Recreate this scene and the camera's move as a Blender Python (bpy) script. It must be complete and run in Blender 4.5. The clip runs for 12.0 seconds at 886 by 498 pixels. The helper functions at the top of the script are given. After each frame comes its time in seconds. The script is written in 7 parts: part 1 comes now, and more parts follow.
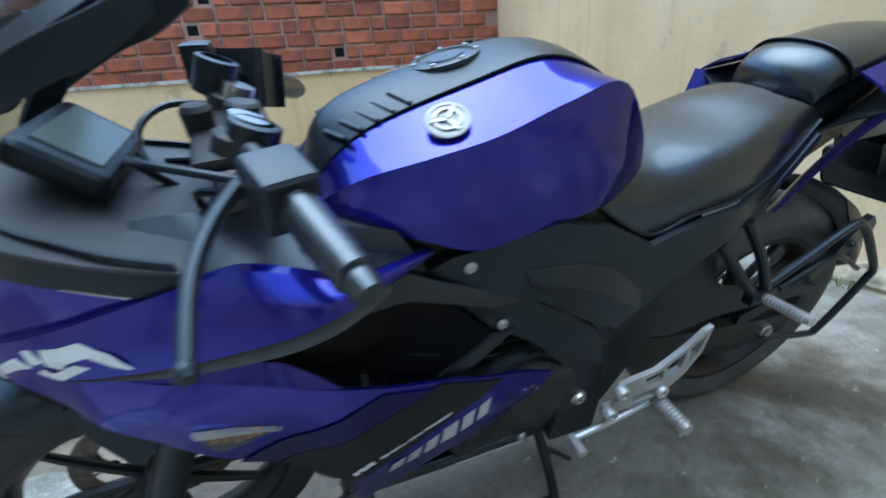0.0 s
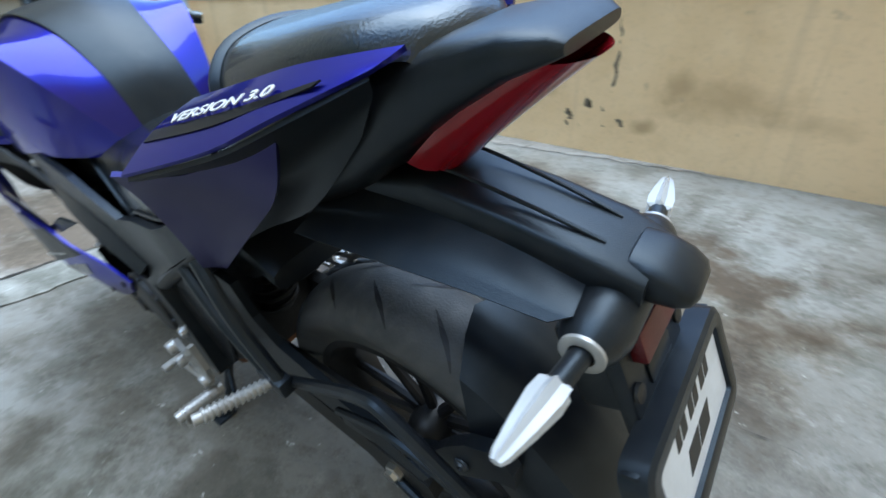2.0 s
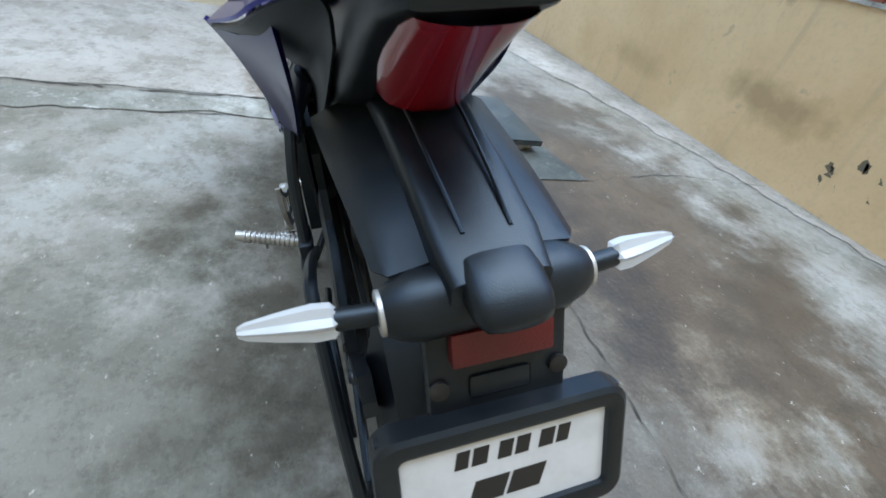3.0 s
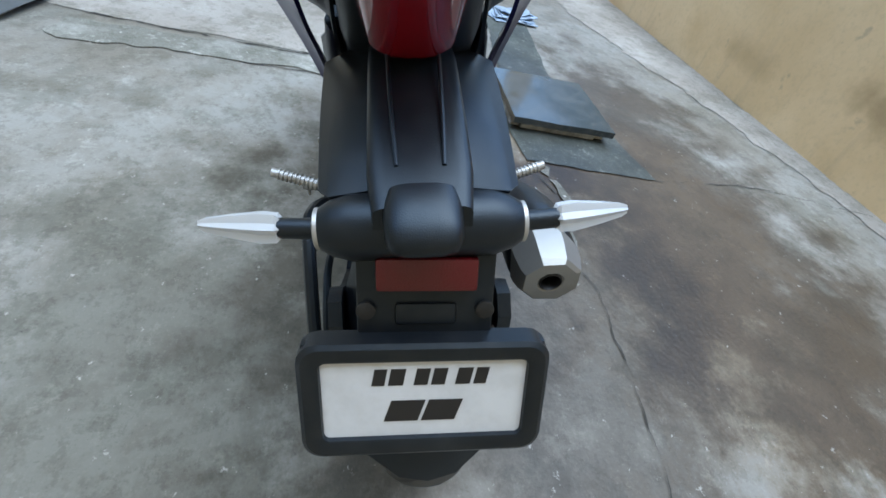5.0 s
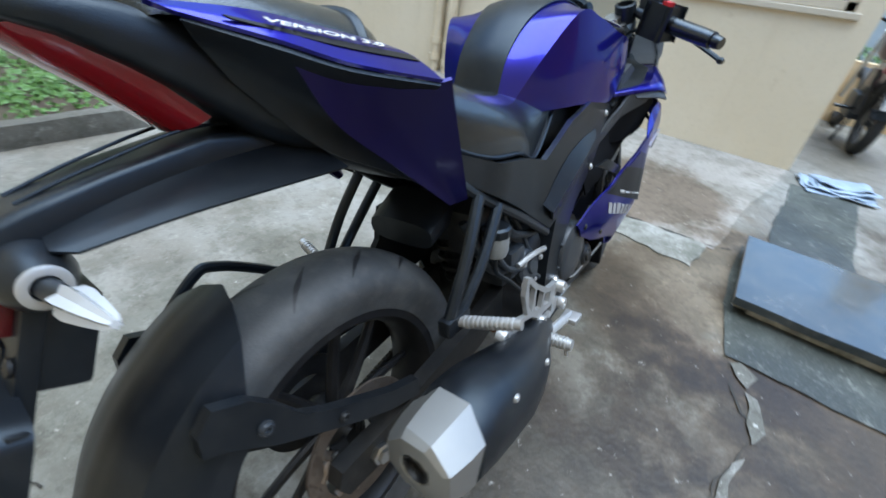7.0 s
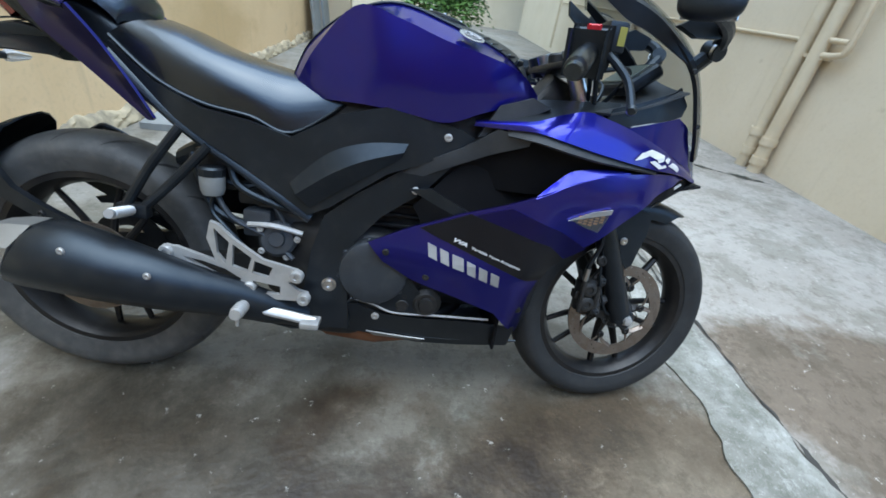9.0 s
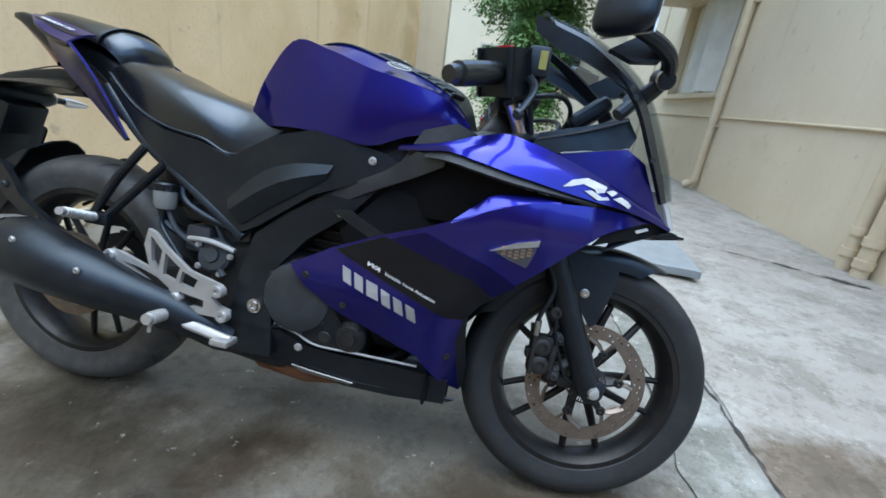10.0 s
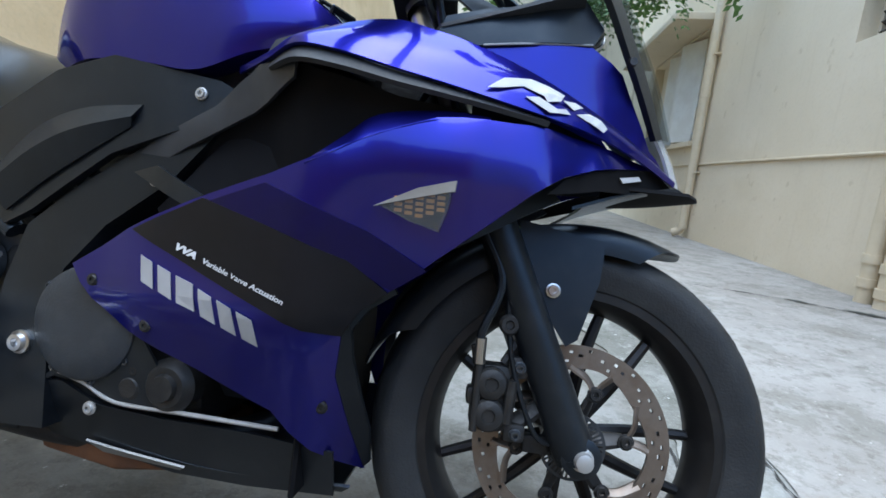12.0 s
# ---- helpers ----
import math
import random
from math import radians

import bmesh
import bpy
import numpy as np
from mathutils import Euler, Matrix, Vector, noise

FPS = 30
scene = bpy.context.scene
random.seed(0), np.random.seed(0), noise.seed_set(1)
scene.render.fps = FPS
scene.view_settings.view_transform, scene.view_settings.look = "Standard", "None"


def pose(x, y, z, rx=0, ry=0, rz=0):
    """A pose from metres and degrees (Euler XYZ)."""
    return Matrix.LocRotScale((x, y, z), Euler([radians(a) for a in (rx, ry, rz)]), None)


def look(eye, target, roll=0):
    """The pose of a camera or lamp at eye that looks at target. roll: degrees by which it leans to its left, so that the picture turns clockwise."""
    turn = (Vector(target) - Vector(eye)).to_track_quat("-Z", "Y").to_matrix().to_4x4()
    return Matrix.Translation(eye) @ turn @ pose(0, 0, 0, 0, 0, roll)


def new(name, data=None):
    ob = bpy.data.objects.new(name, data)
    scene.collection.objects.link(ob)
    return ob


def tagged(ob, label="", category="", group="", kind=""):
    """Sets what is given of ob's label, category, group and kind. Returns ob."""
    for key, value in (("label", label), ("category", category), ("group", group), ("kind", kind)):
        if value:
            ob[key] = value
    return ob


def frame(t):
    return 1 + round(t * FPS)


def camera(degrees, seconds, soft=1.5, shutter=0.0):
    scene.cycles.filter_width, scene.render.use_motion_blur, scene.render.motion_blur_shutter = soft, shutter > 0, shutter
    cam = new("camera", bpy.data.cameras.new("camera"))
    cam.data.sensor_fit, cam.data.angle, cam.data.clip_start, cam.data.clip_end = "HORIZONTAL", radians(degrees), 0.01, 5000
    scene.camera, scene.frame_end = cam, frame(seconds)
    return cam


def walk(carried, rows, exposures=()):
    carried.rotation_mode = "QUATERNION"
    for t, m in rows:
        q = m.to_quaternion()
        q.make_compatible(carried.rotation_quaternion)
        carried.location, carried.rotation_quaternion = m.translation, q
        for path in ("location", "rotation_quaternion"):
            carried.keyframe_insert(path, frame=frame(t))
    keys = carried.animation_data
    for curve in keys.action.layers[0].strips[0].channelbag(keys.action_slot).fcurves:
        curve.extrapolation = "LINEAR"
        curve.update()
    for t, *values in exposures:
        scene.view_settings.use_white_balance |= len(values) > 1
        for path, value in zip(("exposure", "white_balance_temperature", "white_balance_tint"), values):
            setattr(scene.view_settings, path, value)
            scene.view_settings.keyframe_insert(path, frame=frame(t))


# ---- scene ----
cam = camera(92.2, 12.0, soft=1.6, shutter=0.3)
PATH = [
    (0.0, pose(0.956, 0.771, 0.888, 68.42, 4.38, 161.67)),
    (0.5, pose(0.588, 0.741, 0.915, 67.24, -0.72, 168.71)),
    (1.0, pose(0.172, 0.721, 0.914, 64.55, 0.70, 178.96)),
    (1.5, pose(-0.118, 0.577, 0.915, 61.63, -0.86, -167.42)),
    (2.0, pose(-0.315, 0.451, 0.916, 60.55, -0.08, -142.66)),
    (2.5, pose(-0.426, 0.383, 0.947, 57.94, -4.28, -121.82)),
    (3.0, pose(-0.454, 0.284, 0.937, 51.45, -11.63, -107.70)),
    (3.2, pose(-0.460, 0.260, 0.932, 50.30, -10.63, -106.60)),
    (4.8, pose(-0.519, 0.194, 0.941, 46.09, -12.27, -94.60)),
    (5.0, pose(-0.516, 0.193, 0.947, 46.47, -12.59, -94.65)),
    (5.5, pose(-0.522, 0.184, 0.962, 49.71, -12.31, -94.88)),
    (6.0, pose(-0.520, 0.100, 0.976, 50.99, -10.81, -86.53)),
    (6.5, pose(-0.457, -0.069, 0.980, 52.11, -10.48, -71.40)),
    (7.0, pose(-0.290, -0.297, 0.973, 55.96, -6.80, -52.80)),
    (7.2, pose(-0.231, -0.398, 0.972, 58.13, -7.81, -45.13)),
    (8.8, pose(0.611, -0.890, 0.952, 60.51, -6.58, -5.17)),
    (9.0, pose(0.710, -0.863, 0.979, 58.24, -7.74, -1.67)),
    (9.5, pose(0.888, -0.859, 0.929, 64.71, -5.72, 8.15)),
    (10.0, pose(1.064, -0.843, 0.866, 69.85, -7.06, 10.61)),
    (10.5, pose(1.093, -0.808, 0.684, 80.03, -6.83, 3.78)),
    (11.0, pose(1.108, -0.776, 0.650, 82.17, -7.57, 4.27)),
    (11.5, look((1.172, -0.612, 0.640), (0.930, 1.352, 0.350), 5.4)),
    (12.0, look((1.188, -0.534, 0.645), (0.905, 1.412, 0.290), 4.5)),
]
EXPOSURE = [(0.0, 1.95, 5500, -1), (1.5, 1.88, 5650, 0), (2.0, 1.92, 5800, 1), (2.5, 1.85, 5930, 3), (3.0, 1.88, 5920, 3), (5.5, 1.69, 5880, 3), (6.5, 1.71, 5870, 3), (7.0, 1.97, 6020, 3), (9.0, 1.9, 6020, 2), (10.5, 1.8, 6000, 4), (12.0, 1.88, 5900, 5)]
walk(cam, PATH, EXPOSURE)

# ---- light: an overcast evening sky over an open yard ----
world = bpy.data.worlds.new("overcast_sky")
scene.world = world
world.use_nodes = True
wn = world.node_tree
sky = wn.nodes.new("ShaderNodeTexSky")
sky.sky_type = "NISHITA"
sky.sun_disc = False
sky.sun_elevation, sky.sun_rotation = radians(80), radians(170)
sky.dust_density, sky.air_density, sky.ozone_density = 1.5, 1.2, 3.0
wn.links.new(sky.outputs[0], wn.nodes["Background"].inputs[0])
wn.nodes["Background"].inputs[1].default_value = 0.13
sun = new("sun", bpy.data.lights.new("sun", "SUN"))
sun.data.energy, sun.data.angle, sun.data.color = 1.35, radians(75), (0.86, 0.93, 1.0)
sun.matrix_world = look((0.05, -0.15, 4), (0, 0, 0))


# ---- materials ----
def mat(name, base, rough=0.5, metal=0.0, coat=0.0, scale=0.0, tint=None, amount=0.5, bump=0.0, bump_scale=200.0,
        rough_var=0.0, spec=0.5, dust=0.0, sheen=(1, 1, 1)):
    """Procedural surface: base colour, a second colour in broad patches, fine grain, relief and gloss variation."""
    m = bpy.data.materials.new(name)
    m.use_nodes = True
    t = m.node_tree
    n, l = t.nodes, t.links
    b = n["Principled BSDF"]
    b.inputs["Base Color"].default_value = (*base, 1)
    b.inputs["Roughness"].default_value = rough
    b.inputs["Metallic"].default_value = metal
    b.inputs["Coat Weight"].default_value = coat
    b.inputs["Coat Roughness"].default_value = 0.07
    b.inputs["Specular IOR Level"].default_value = spec
    b.inputs["Specular Tint"].default_value = (*sheen, 1)
    co = n.new("ShaderNodeTexCoord")
    col = None
    if scale:
        a = n.new("ShaderNodeTexNoise")
        a.inputs["Scale"].default_value, a.inputs["Detail"].default_value = scale, 8
        a.inputs["Roughness"].default_value = 0.62
        l.new(co.outputs["Object"], a.inputs["Vector"])
        r = n.new("ShaderNodeMapRange")
        r.inputs[1].default_value, r.inputs[2].default_value = 0.42, 0.62
        l.new(a.outputs["Fac"], r.inputs[0])
        mx = n.new("ShaderNodeMix")
        mx.data_type = "RGBA"
        mx.inputs[6].default_value = (*base, 1)
        mx.inputs[7].default_value = (*(tint or [c * 0.7 for c in base]), 1)
        sc = n.new("ShaderNodeMath")
        sc.operation = "MULTIPLY"
        sc.inputs[1].default_value = amount
        l.new(r.outputs[0], sc.inputs[0])
        l.new(sc.outputs[0], mx.inputs[0])
        l.new(mx.outputs[2], b.inputs["Base Color"])
        col = mx.outputs[2]
        if rough_var:
            rr = n.new("ShaderNodeMapRange")
            rr.inputs[3].default_value, rr.inputs[4].default_value = rough - rough_var, rough + rough_var
            l.new(a.outputs["Fac"], rr.inputs[0])
            l.new(rr.outputs[0], b.inputs["Roughness"])
    if dust:
        d = n.new("ShaderNodeTexNoise")
        d.inputs["Scale"].default_value, d.inputs["Detail"].default_value = 35, 6
        l.new(co.outputs["Object"], d.inputs["Vector"])
        dr = n.new("ShaderNodeMapRange")
        dr.inputs[1].default_value, dr.inputs[2].default_value = 0.5, 0.8
        dr.inputs[4].default_value = dust
        l.new(d.outputs["Fac"], dr.inputs[0])
        dm = n.new("ShaderNodeMix")
        dm.data_type = "RGBA"
        dm.inputs[6].default_value = (*base, 1)
        dm.inputs[7].default_value = (0.17, 0.16, 0.145, 1)
        if col:
            l.new(col, dm.inputs[6])
        l.new(dr.outputs[0], dm.inputs[0])
        l.new(dm.outputs[2], b.inputs["Base Color"])
    if bump:
        g = n.new("ShaderNodeTexNoise")
        g.inputs["Scale"].default_value, g.inputs["Detail"].default_value = bump_scale, 5
        l.new(co.outputs["Object"], g.inputs["Vector"])
        bp = n.new("ShaderNodeBump")
        bp.inputs["Strength"].default_value, bp.inputs["Distance"].default_value = bump, 0.002
        l.new(g.outputs["Fac"], bp.inputs["Height"])
        l.new(bp.outputs[0], b.inputs["Normal"])
    return m


BLUE = mat("racing_blue_paint", (0.017, 0.018, 0.27), 0.28, 0.88, 0.7, scale=6, tint=(0.026, 0.017, 0.22), amount=0.6)
BLUE.node_tree.nodes["Principled BSDF"].inputs["Specular Tint"].default_value = (0.35, 0.35, 0.8, 1)
# darker copy of the racing blue, shade of the downward-facing tail blade painted in
SHADEBLUE = mat("shaded_blue_paint", (0.010, 0.008, 0.105), 0.34, 0.8, 0.3, scale=6, tint=(0.014, 0.008, 0.08), amount=0.6)
NAVY = mat("dark_blue_decal", (0.009, 0.007, 0.085), 0.36, 0.75, 0.1, scale=9, tint=(0.012, 0.010, 0.05))
# sheen puts the sky's blue into the reflections of BLACKP and SEATM
BLACKP = mat("matt_black_plastic", (0.0068, 0.008, 0.0102), 0.34, scale=9, tint=(0.0135, 0.0155, 0.0185), bump=0.15, bump_scale=900, rough_var=0.08, dust=0.05, spec=0.44, sheen=(0.70, 0.85, 1.0))
# black plastic with sky light painted into a greyer base, for upward-facing parts
TRAYP = mat("skylit_grained_black_plastic", (0.028, 0.031, 0.035), 0.46, scale=12, tint=(0.040, 0.043, 0.047), bump=0.3, bump_scale=1200, dust=0.10, spec=0.5)
GLOSSB = mat("gloss_black_plastic", (0.006, 0.006, 0.0075), 0.38, scale=20, tint=(0.010, 0.010, 0.012), spec=0.22)
EMBLEM = mat("dull_silver_emblem", (0.27, 0.27, 0.25), 0.5, 0.4, scale=60, tint=(0.2, 0.2, 0.2))
RUST = mat("rusty_exhaust_box", (0.17, 0.075, 0.035), 0.7, 0.3, scale=20, tint=(0.07, 0.04, 0.03), bump=0.4, bump_scale=120)
SHUTTER = mat("white_shutter_paint", (0.72, 0.70, 0.64), 0.5, scale=5, tint=(0.6, 0.57, 0.5))
SEATM = mat("black_vinyl", (0.007, 0.008, 0.009), 0.24, 0.0, 0.3, scale=14, tint=(0.014, 0.014, 0.016), bump=0.3, bump_scale=500, rough_var=0.07, spec=0.75, sheen=(0.72, 0.86, 1.0))
RUBBER = mat("tyre_rubber", (0.011, 0.0125, 0.014), 0.62, scale=12, tint=(0.020, 0.0215, 0.023), amount=0.7, bump=0.3, bump_scale=300, dust=0.06)
RUBBERD = mat("dusty_tyre_rubber", (0.046, 0.048, 0.049), 0.58, scale=12, tint=(0.080, 0.080, 0.078), amount=0.7, bump=0.3, bump_scale=300, dust=0.3)
RIMM = mat("black_alloy", (0.012, 0.012, 0.013), 0.42, 0.3, dust=0.08)
ALLOY = mat("cast_aluminium", (0.46, 0.46, 0.45), 0.40, 0.55, scale=20, tint=(0.32, 0.31, 0.30), bump=0.1, bump_scale=700)
STEEL = mat("bright_steel", (0.6, 0.6, 0.6), 0.28, 1.0)
DISCM = mat("disc_steel", (0.23, 0.195, 0.165), 0.45, 0.8, scale=30, tint=(0.16, 0.12, 0.09), amount=0.6)
ENGINE = mat("grey_engine_paint", (0.038, 0.045, 0.054), 0.36, 0.3, scale=10, tint=(0.022, 0.025, 0.029), bump=0.2, bump_scale=300, dust=0.12)
DARKEN = mat("dark_engine_parts", (0.011, 0.0115, 0.0125), 0.5, 0.2, scale=10, tint=(0.026, 0.025, 0.023), bump=0.3, bump_scale=200, dust=0.14)
RED = mat("red_lamp_lens", (0.22, 0.004, 0.010), 0.12, coat=0.8)
REFL = mat("red_reflector", (0.085, 0.002, 0.005), 0.35, coat=0.1, bump=0.4, bump_scale=600)
WHITEP = mat("white_plate", (0.62, 0.64, 0.67), 0.4, scale=30, tint=(0.45, 0.46, 0.47), amount=0.35)
FLUID = mat("cloudy_plastic", (0.24, 0.25, 0.245), 0.4, scale=30, tint=(0.18, 0.18, 0.17))
INK = mat("black_ink", (0.012, 0.012, 0.013), 0.5)
# matt black plastic, also painted in for shade in the scoop and put-log holes
VOID = mat("black_plastic_and_shade", (0.006, 0.006, 0.007), 0.85, scale=15, tint=(0.009, 0.009, 0.010), spec=0.15)
WHITED = mat("silver_white_decal", (0.62, 0.62, 0.62), 0.4, scale=40, tint=(0.5, 0.5, 0.5))
SILVERD = mat("silver_grey_decal", (0.40, 0.40, 0.41), 0.4, 0.2, scale=40, tint=(0.33, 0.33, 0.34))
GREYD = mat("grey_decal", (0.33, 0.33, 0.34), 0.4, 0.4)
REDS = mat("red_switch", (0.5, 0.02, 0.03), 0.4)
YEL = mat("yellow_sticker", (0.22, 0.20, 0.03), 0.5)
LCD = mat("display_glass", (0.085, 0.105, 0.092), 0.3)
BRUSHED = mat("brushed_metal", (0.32, 0.32, 0.31), 0.46, 0.8, scale=25, tint=(0.3, 0.3, 0.29), bump=0.1, bump_scale=500)
AMBER = mat("amber_diode", (0.85, 0.42, 0.12), 0.3)


def clear(name, color, rough=0.05, alpha=0.5, through_tint=None):
    m = bpy.data.materials.new(name)
    m.use_nodes = True
    t = m.node_tree
    b = t.nodes["Principled BSDF"]
    b.inputs["Base Color"].default_value = (*color, 1)
    b.inputs["Roughness"].default_value = rough
    b.inputs["Coat Weight"].default_value = 0.5
    tr = t.nodes.new("ShaderNodeBsdfTransparent")
    tr.inputs[0].default_value = (*(through_tint or [min(1, c * 0.5 + 0.45) for c in color]), 1)
    mx = t.nodes.new("ShaderNodeMixShader")
    mx.inputs[0].default_value = alpha
    t.links.new(tr.outputs[0], mx.inputs[1])
    t.links.new(b.outputs[0], mx.inputs[2])
    t.links.new(mx.outputs[0], t.nodes["Material Output"].inputs[0])
    return m


SMOKE = clear("smoked_screen", (0.05, 0.055, 0.06), 0.05, 0.10, (0.80, 0.82, 0.83))
LENSC = clear("clear_ribbed_lens", (0.70, 0.72, 0.74), 0.12, 0.58)
LENSD = clear("clear_flush_lens", (0.25, 0.26, 0.28), 0.06, 0.25)


def wall_paint(name, base, stain, streak, spots=()):
    """Plaster paint with broad tonal drift, damp stains, vertical run marks and a trowelled relief."""
    m = mat(name, base, 0.75, scale=0.9, tint=stain, amount=0.6, bump=0.5, bump_scale=45)
    t = m.node_tree
    n, l = t.nodes, t.links
    b = n["Principled BSDF"]
    src = b.inputs["Base Color"].links[0].from_socket
    co = n.new("ShaderNodeTexCoord")
    for sc, lo, hi, colr, am in (((0.8, 0.8, 1.4), 0.56, 0.66, stain, 0.75), ((9, 9, 0.7), 0.6, 0.75, streak, 0.35),
                                 ((7, 7, 7), 0.66, 0.72, streak, 0.6), ((40, 40, 40), 0.5, 0.8, streak, 0.25)):
        mp = n.new("ShaderNodeMapping")
        mp.inputs["Scale"].default_value = sc
        l.new(co.outputs["Object"], mp.inputs[0])
        nz = n.new("ShaderNodeTexNoise")
        nz.inputs["Scale"].default_value, nz.inputs["Detail"].default_value = 1.0, 6
        l.new(mp.outputs[0], nz.inputs["Vector"])
        r = n.new("ShaderNodeMapRange")
        r.inputs[1].default_value, r.inputs[2].default_value, r.inputs[4].default_value = lo, hi, am
        l.new(nz.outputs["Fac"], r.inputs[0])
        mx = n.new("ShaderNodeMix")
        mx.data_type = "RGBA"
        mx.inputs[7].default_value = (*colr, 1)
        l.new(src, mx.inputs[6])
        l.new(r.outputs[0], mx.inputs[0])
        src = mx.outputs[2]
    for (x, z), (w, h), am in spots:
        # ragged damp patch at one place on the wall
        mp = n.new("ShaderNodeMapping")
        mp.inputs["Location"].default_value = (-x / w, 0, -z / h)
        mp.inputs["Scale"].default_value = (1 / w, 0, 1 / h)
        l.new(co.outputs["Object"], mp.inputs[0])
        ln = n.new("ShaderNodeVectorMath")
        ln.operation = "LENGTH"
        l.new(mp.outputs[0], ln.inputs[0])
        nz = n.new("ShaderNodeTexNoise")
        nz.inputs["Scale"].default_value, nz.inputs["Detail"].default_value = 7, 9
        l.new(co.outputs["Object"], nz.inputs["Vector"])
        ad = n.new("ShaderNodeMath")
        ad.operation = "MULTIPLY_ADD"
        ad.inputs[1].default_value = 1.6
        l.new(nz.outputs["Fac"], ad.inputs[0])
        l.new(ln.outputs["Value"], ad.inputs[2])
        r = n.new("ShaderNodeMapRange")
        r.inputs[1].default_value, r.inputs[2].default_value, r.inputs[3].default_value, r.inputs[4].default_value = 1.05, 1.75, am, 0
        l.new(ad.outputs[0], r.inputs[0])
        mx = n.new("ShaderNodeMix")
        mx.data_type = "RGBA"
        mx.inputs[7].default_value = (*[c * 0.62 for c in stain], 1)
        l.new(src, mx.inputs[6])
        l.new(r.outputs[0], mx.inputs[0])
        src = mx.outputs[2]
    l.new(src, b.inputs["Base Color"])
    return m


OCHRE = wall_paint("ochre_wall_paint", (0.78, 0.58, 0.34), (0.60, 0.42, 0.21), (0.42, 0.32, 0.20))
OCHREL = wall_paint("stained_ochre_paint", (0.78, 0.585, 0.345), (0.60, 0.42, 0.21), (0.42, 0.32, 0.20),
                    [((1.40, 0.42), (0.46, 0.17), 0.75), ((0.38, 0.215), (0.11, 0.075), 0.8), ((0.20, 0.48), (0.12, 0.15), 0.6), ((-0.02, 0.43), (0.45, 0.16), 0.55), ((-0.5, 0.36), (0.25, 0.08), 0.4), ((2.7, 0.3), (0.5, 0.12), 0.4)])
CREAM = wall_paint("cream_wall_paint", (0.66, 0.56, 0.40), (0.60, 0.50, 0.34), (0.50, 0.40, 0.26))
BLEACH = mat("pale_wall_paint", (0.45, 0.50, 0.52), 0.8, scale=2, tint=(0.36, 0.40, 0.41))
MORTAR = mat("cement_mortar", (0.38, 0.25, 0.19), 0.9, scale=8, tint=(0.15, 0.12, 0.10), bump=0.7, bump_scale=60)
BRICK = mat("fired_brick", (0.40, 0.115, 0.06), 0.85, scale=9, tint=(0.17, 0.065, 0.045), amount=0.75, bump=0.9, bump_scale=80)
def per_piece(m, lo, hi):
    """Varies a piece's brightness at random from one to the next."""
    t = m.node_tree
    b = t.nodes["Principled BSDF"]
    src = b.inputs["Base Color"].links[0].from_socket
    oi = t.nodes.new("ShaderNodeObjectInfo")
    hs = t.nodes.new("ShaderNodeHueSaturation")
    r = t.nodes.new("ShaderNodeMapRange")
    r.inputs[3].default_value, r.inputs[4].default_value = lo, hi
    t.links.new(oi.outputs["Random"], r.inputs[0])
    t.links.new(r.outputs[0], hs.inputs["Value"])
    t.links.new(src, hs.inputs["Color"])
    t.links.new(hs.outputs[0], b.inputs["Base Color"])


per_piece(BRICK, 0.65, 1.35)
CEMENT = mat("rough_cement", (0.55, 0.54, 0.50), 0.85, scale=14, tint=(0.16, 0.15, 0.13), amount=0.9, bump=0.9, bump_scale=50)
GRANITE = mat("dark_granite", (0.026, 0.030, 0.029), 0.20, coat=0.25, scale=5, tint=(0.075, 0.078, 0.072), spec=0.7, bump=0.25, bump_scale=40, rough_var=0.22, dust=0.3)
GREYSTONE = mat("grey_stone", (0.26, 0.28, 0.29), 0.5, scale=10, tint=(0.18, 0.2, 0.2), bump=0.2, bump_scale=80)
PIPE = mat("painted_pipe", (0.60, 0.50, 0.34), 0.5, scale=6, tint=(0.5, 0.4, 0.26), amount=0.5)
SOIL = mat("garden_soil", (0.07, 0.05, 0.035), 0.95, scale=6, tint=(0.04, 0.05, 0.02), bump=0.8, bump_scale=40)
LEAF = mat("green_leaf", (0.09, 0.19, 0.04), 0.45, scale=3, tint=(0.13, 0.22, 0.07))
CRACKM = mat("crack_dirt", (0.045, 0.042, 0.036), 0.95, scale=20)
FOOT = mat("crumbling_render", (0.50, 0.42, 0.28), 0.9, scale=9, tint=(0.22, 0.19, 0.14), amount=0.9, bump=0.9, bump_scale=45)
MOULD = mat("mould_stain", (0.17, 0.145, 0.105), 0.9, scale=30, tint=(0.14, 0.115, 0.075), amount=0.9)
BARK = mat("tree_bark", (0.10, 0.075, 0.05), 0.9, scale=12, bump=0.8, bump_scale=40)
# near-black colour painted in for the shade inside the rooms
DARKHOLE = mat("unlit_room_black", (0.01, 0.01, 0.01), 0.9)
GLASSW = mat("window_glass", (0.02, 0.025, 0.03), 0.08, coat=0.3)
FRAMEW = mat("window_frame_paint", (0.5, 0.43, 0.32), 0.5)
BLUEBAG = mat("blue_grey_sheet", (0.32, 0.40, 0.50), 0.4, scale=12, tint=(0.2, 0.25, 0.32))


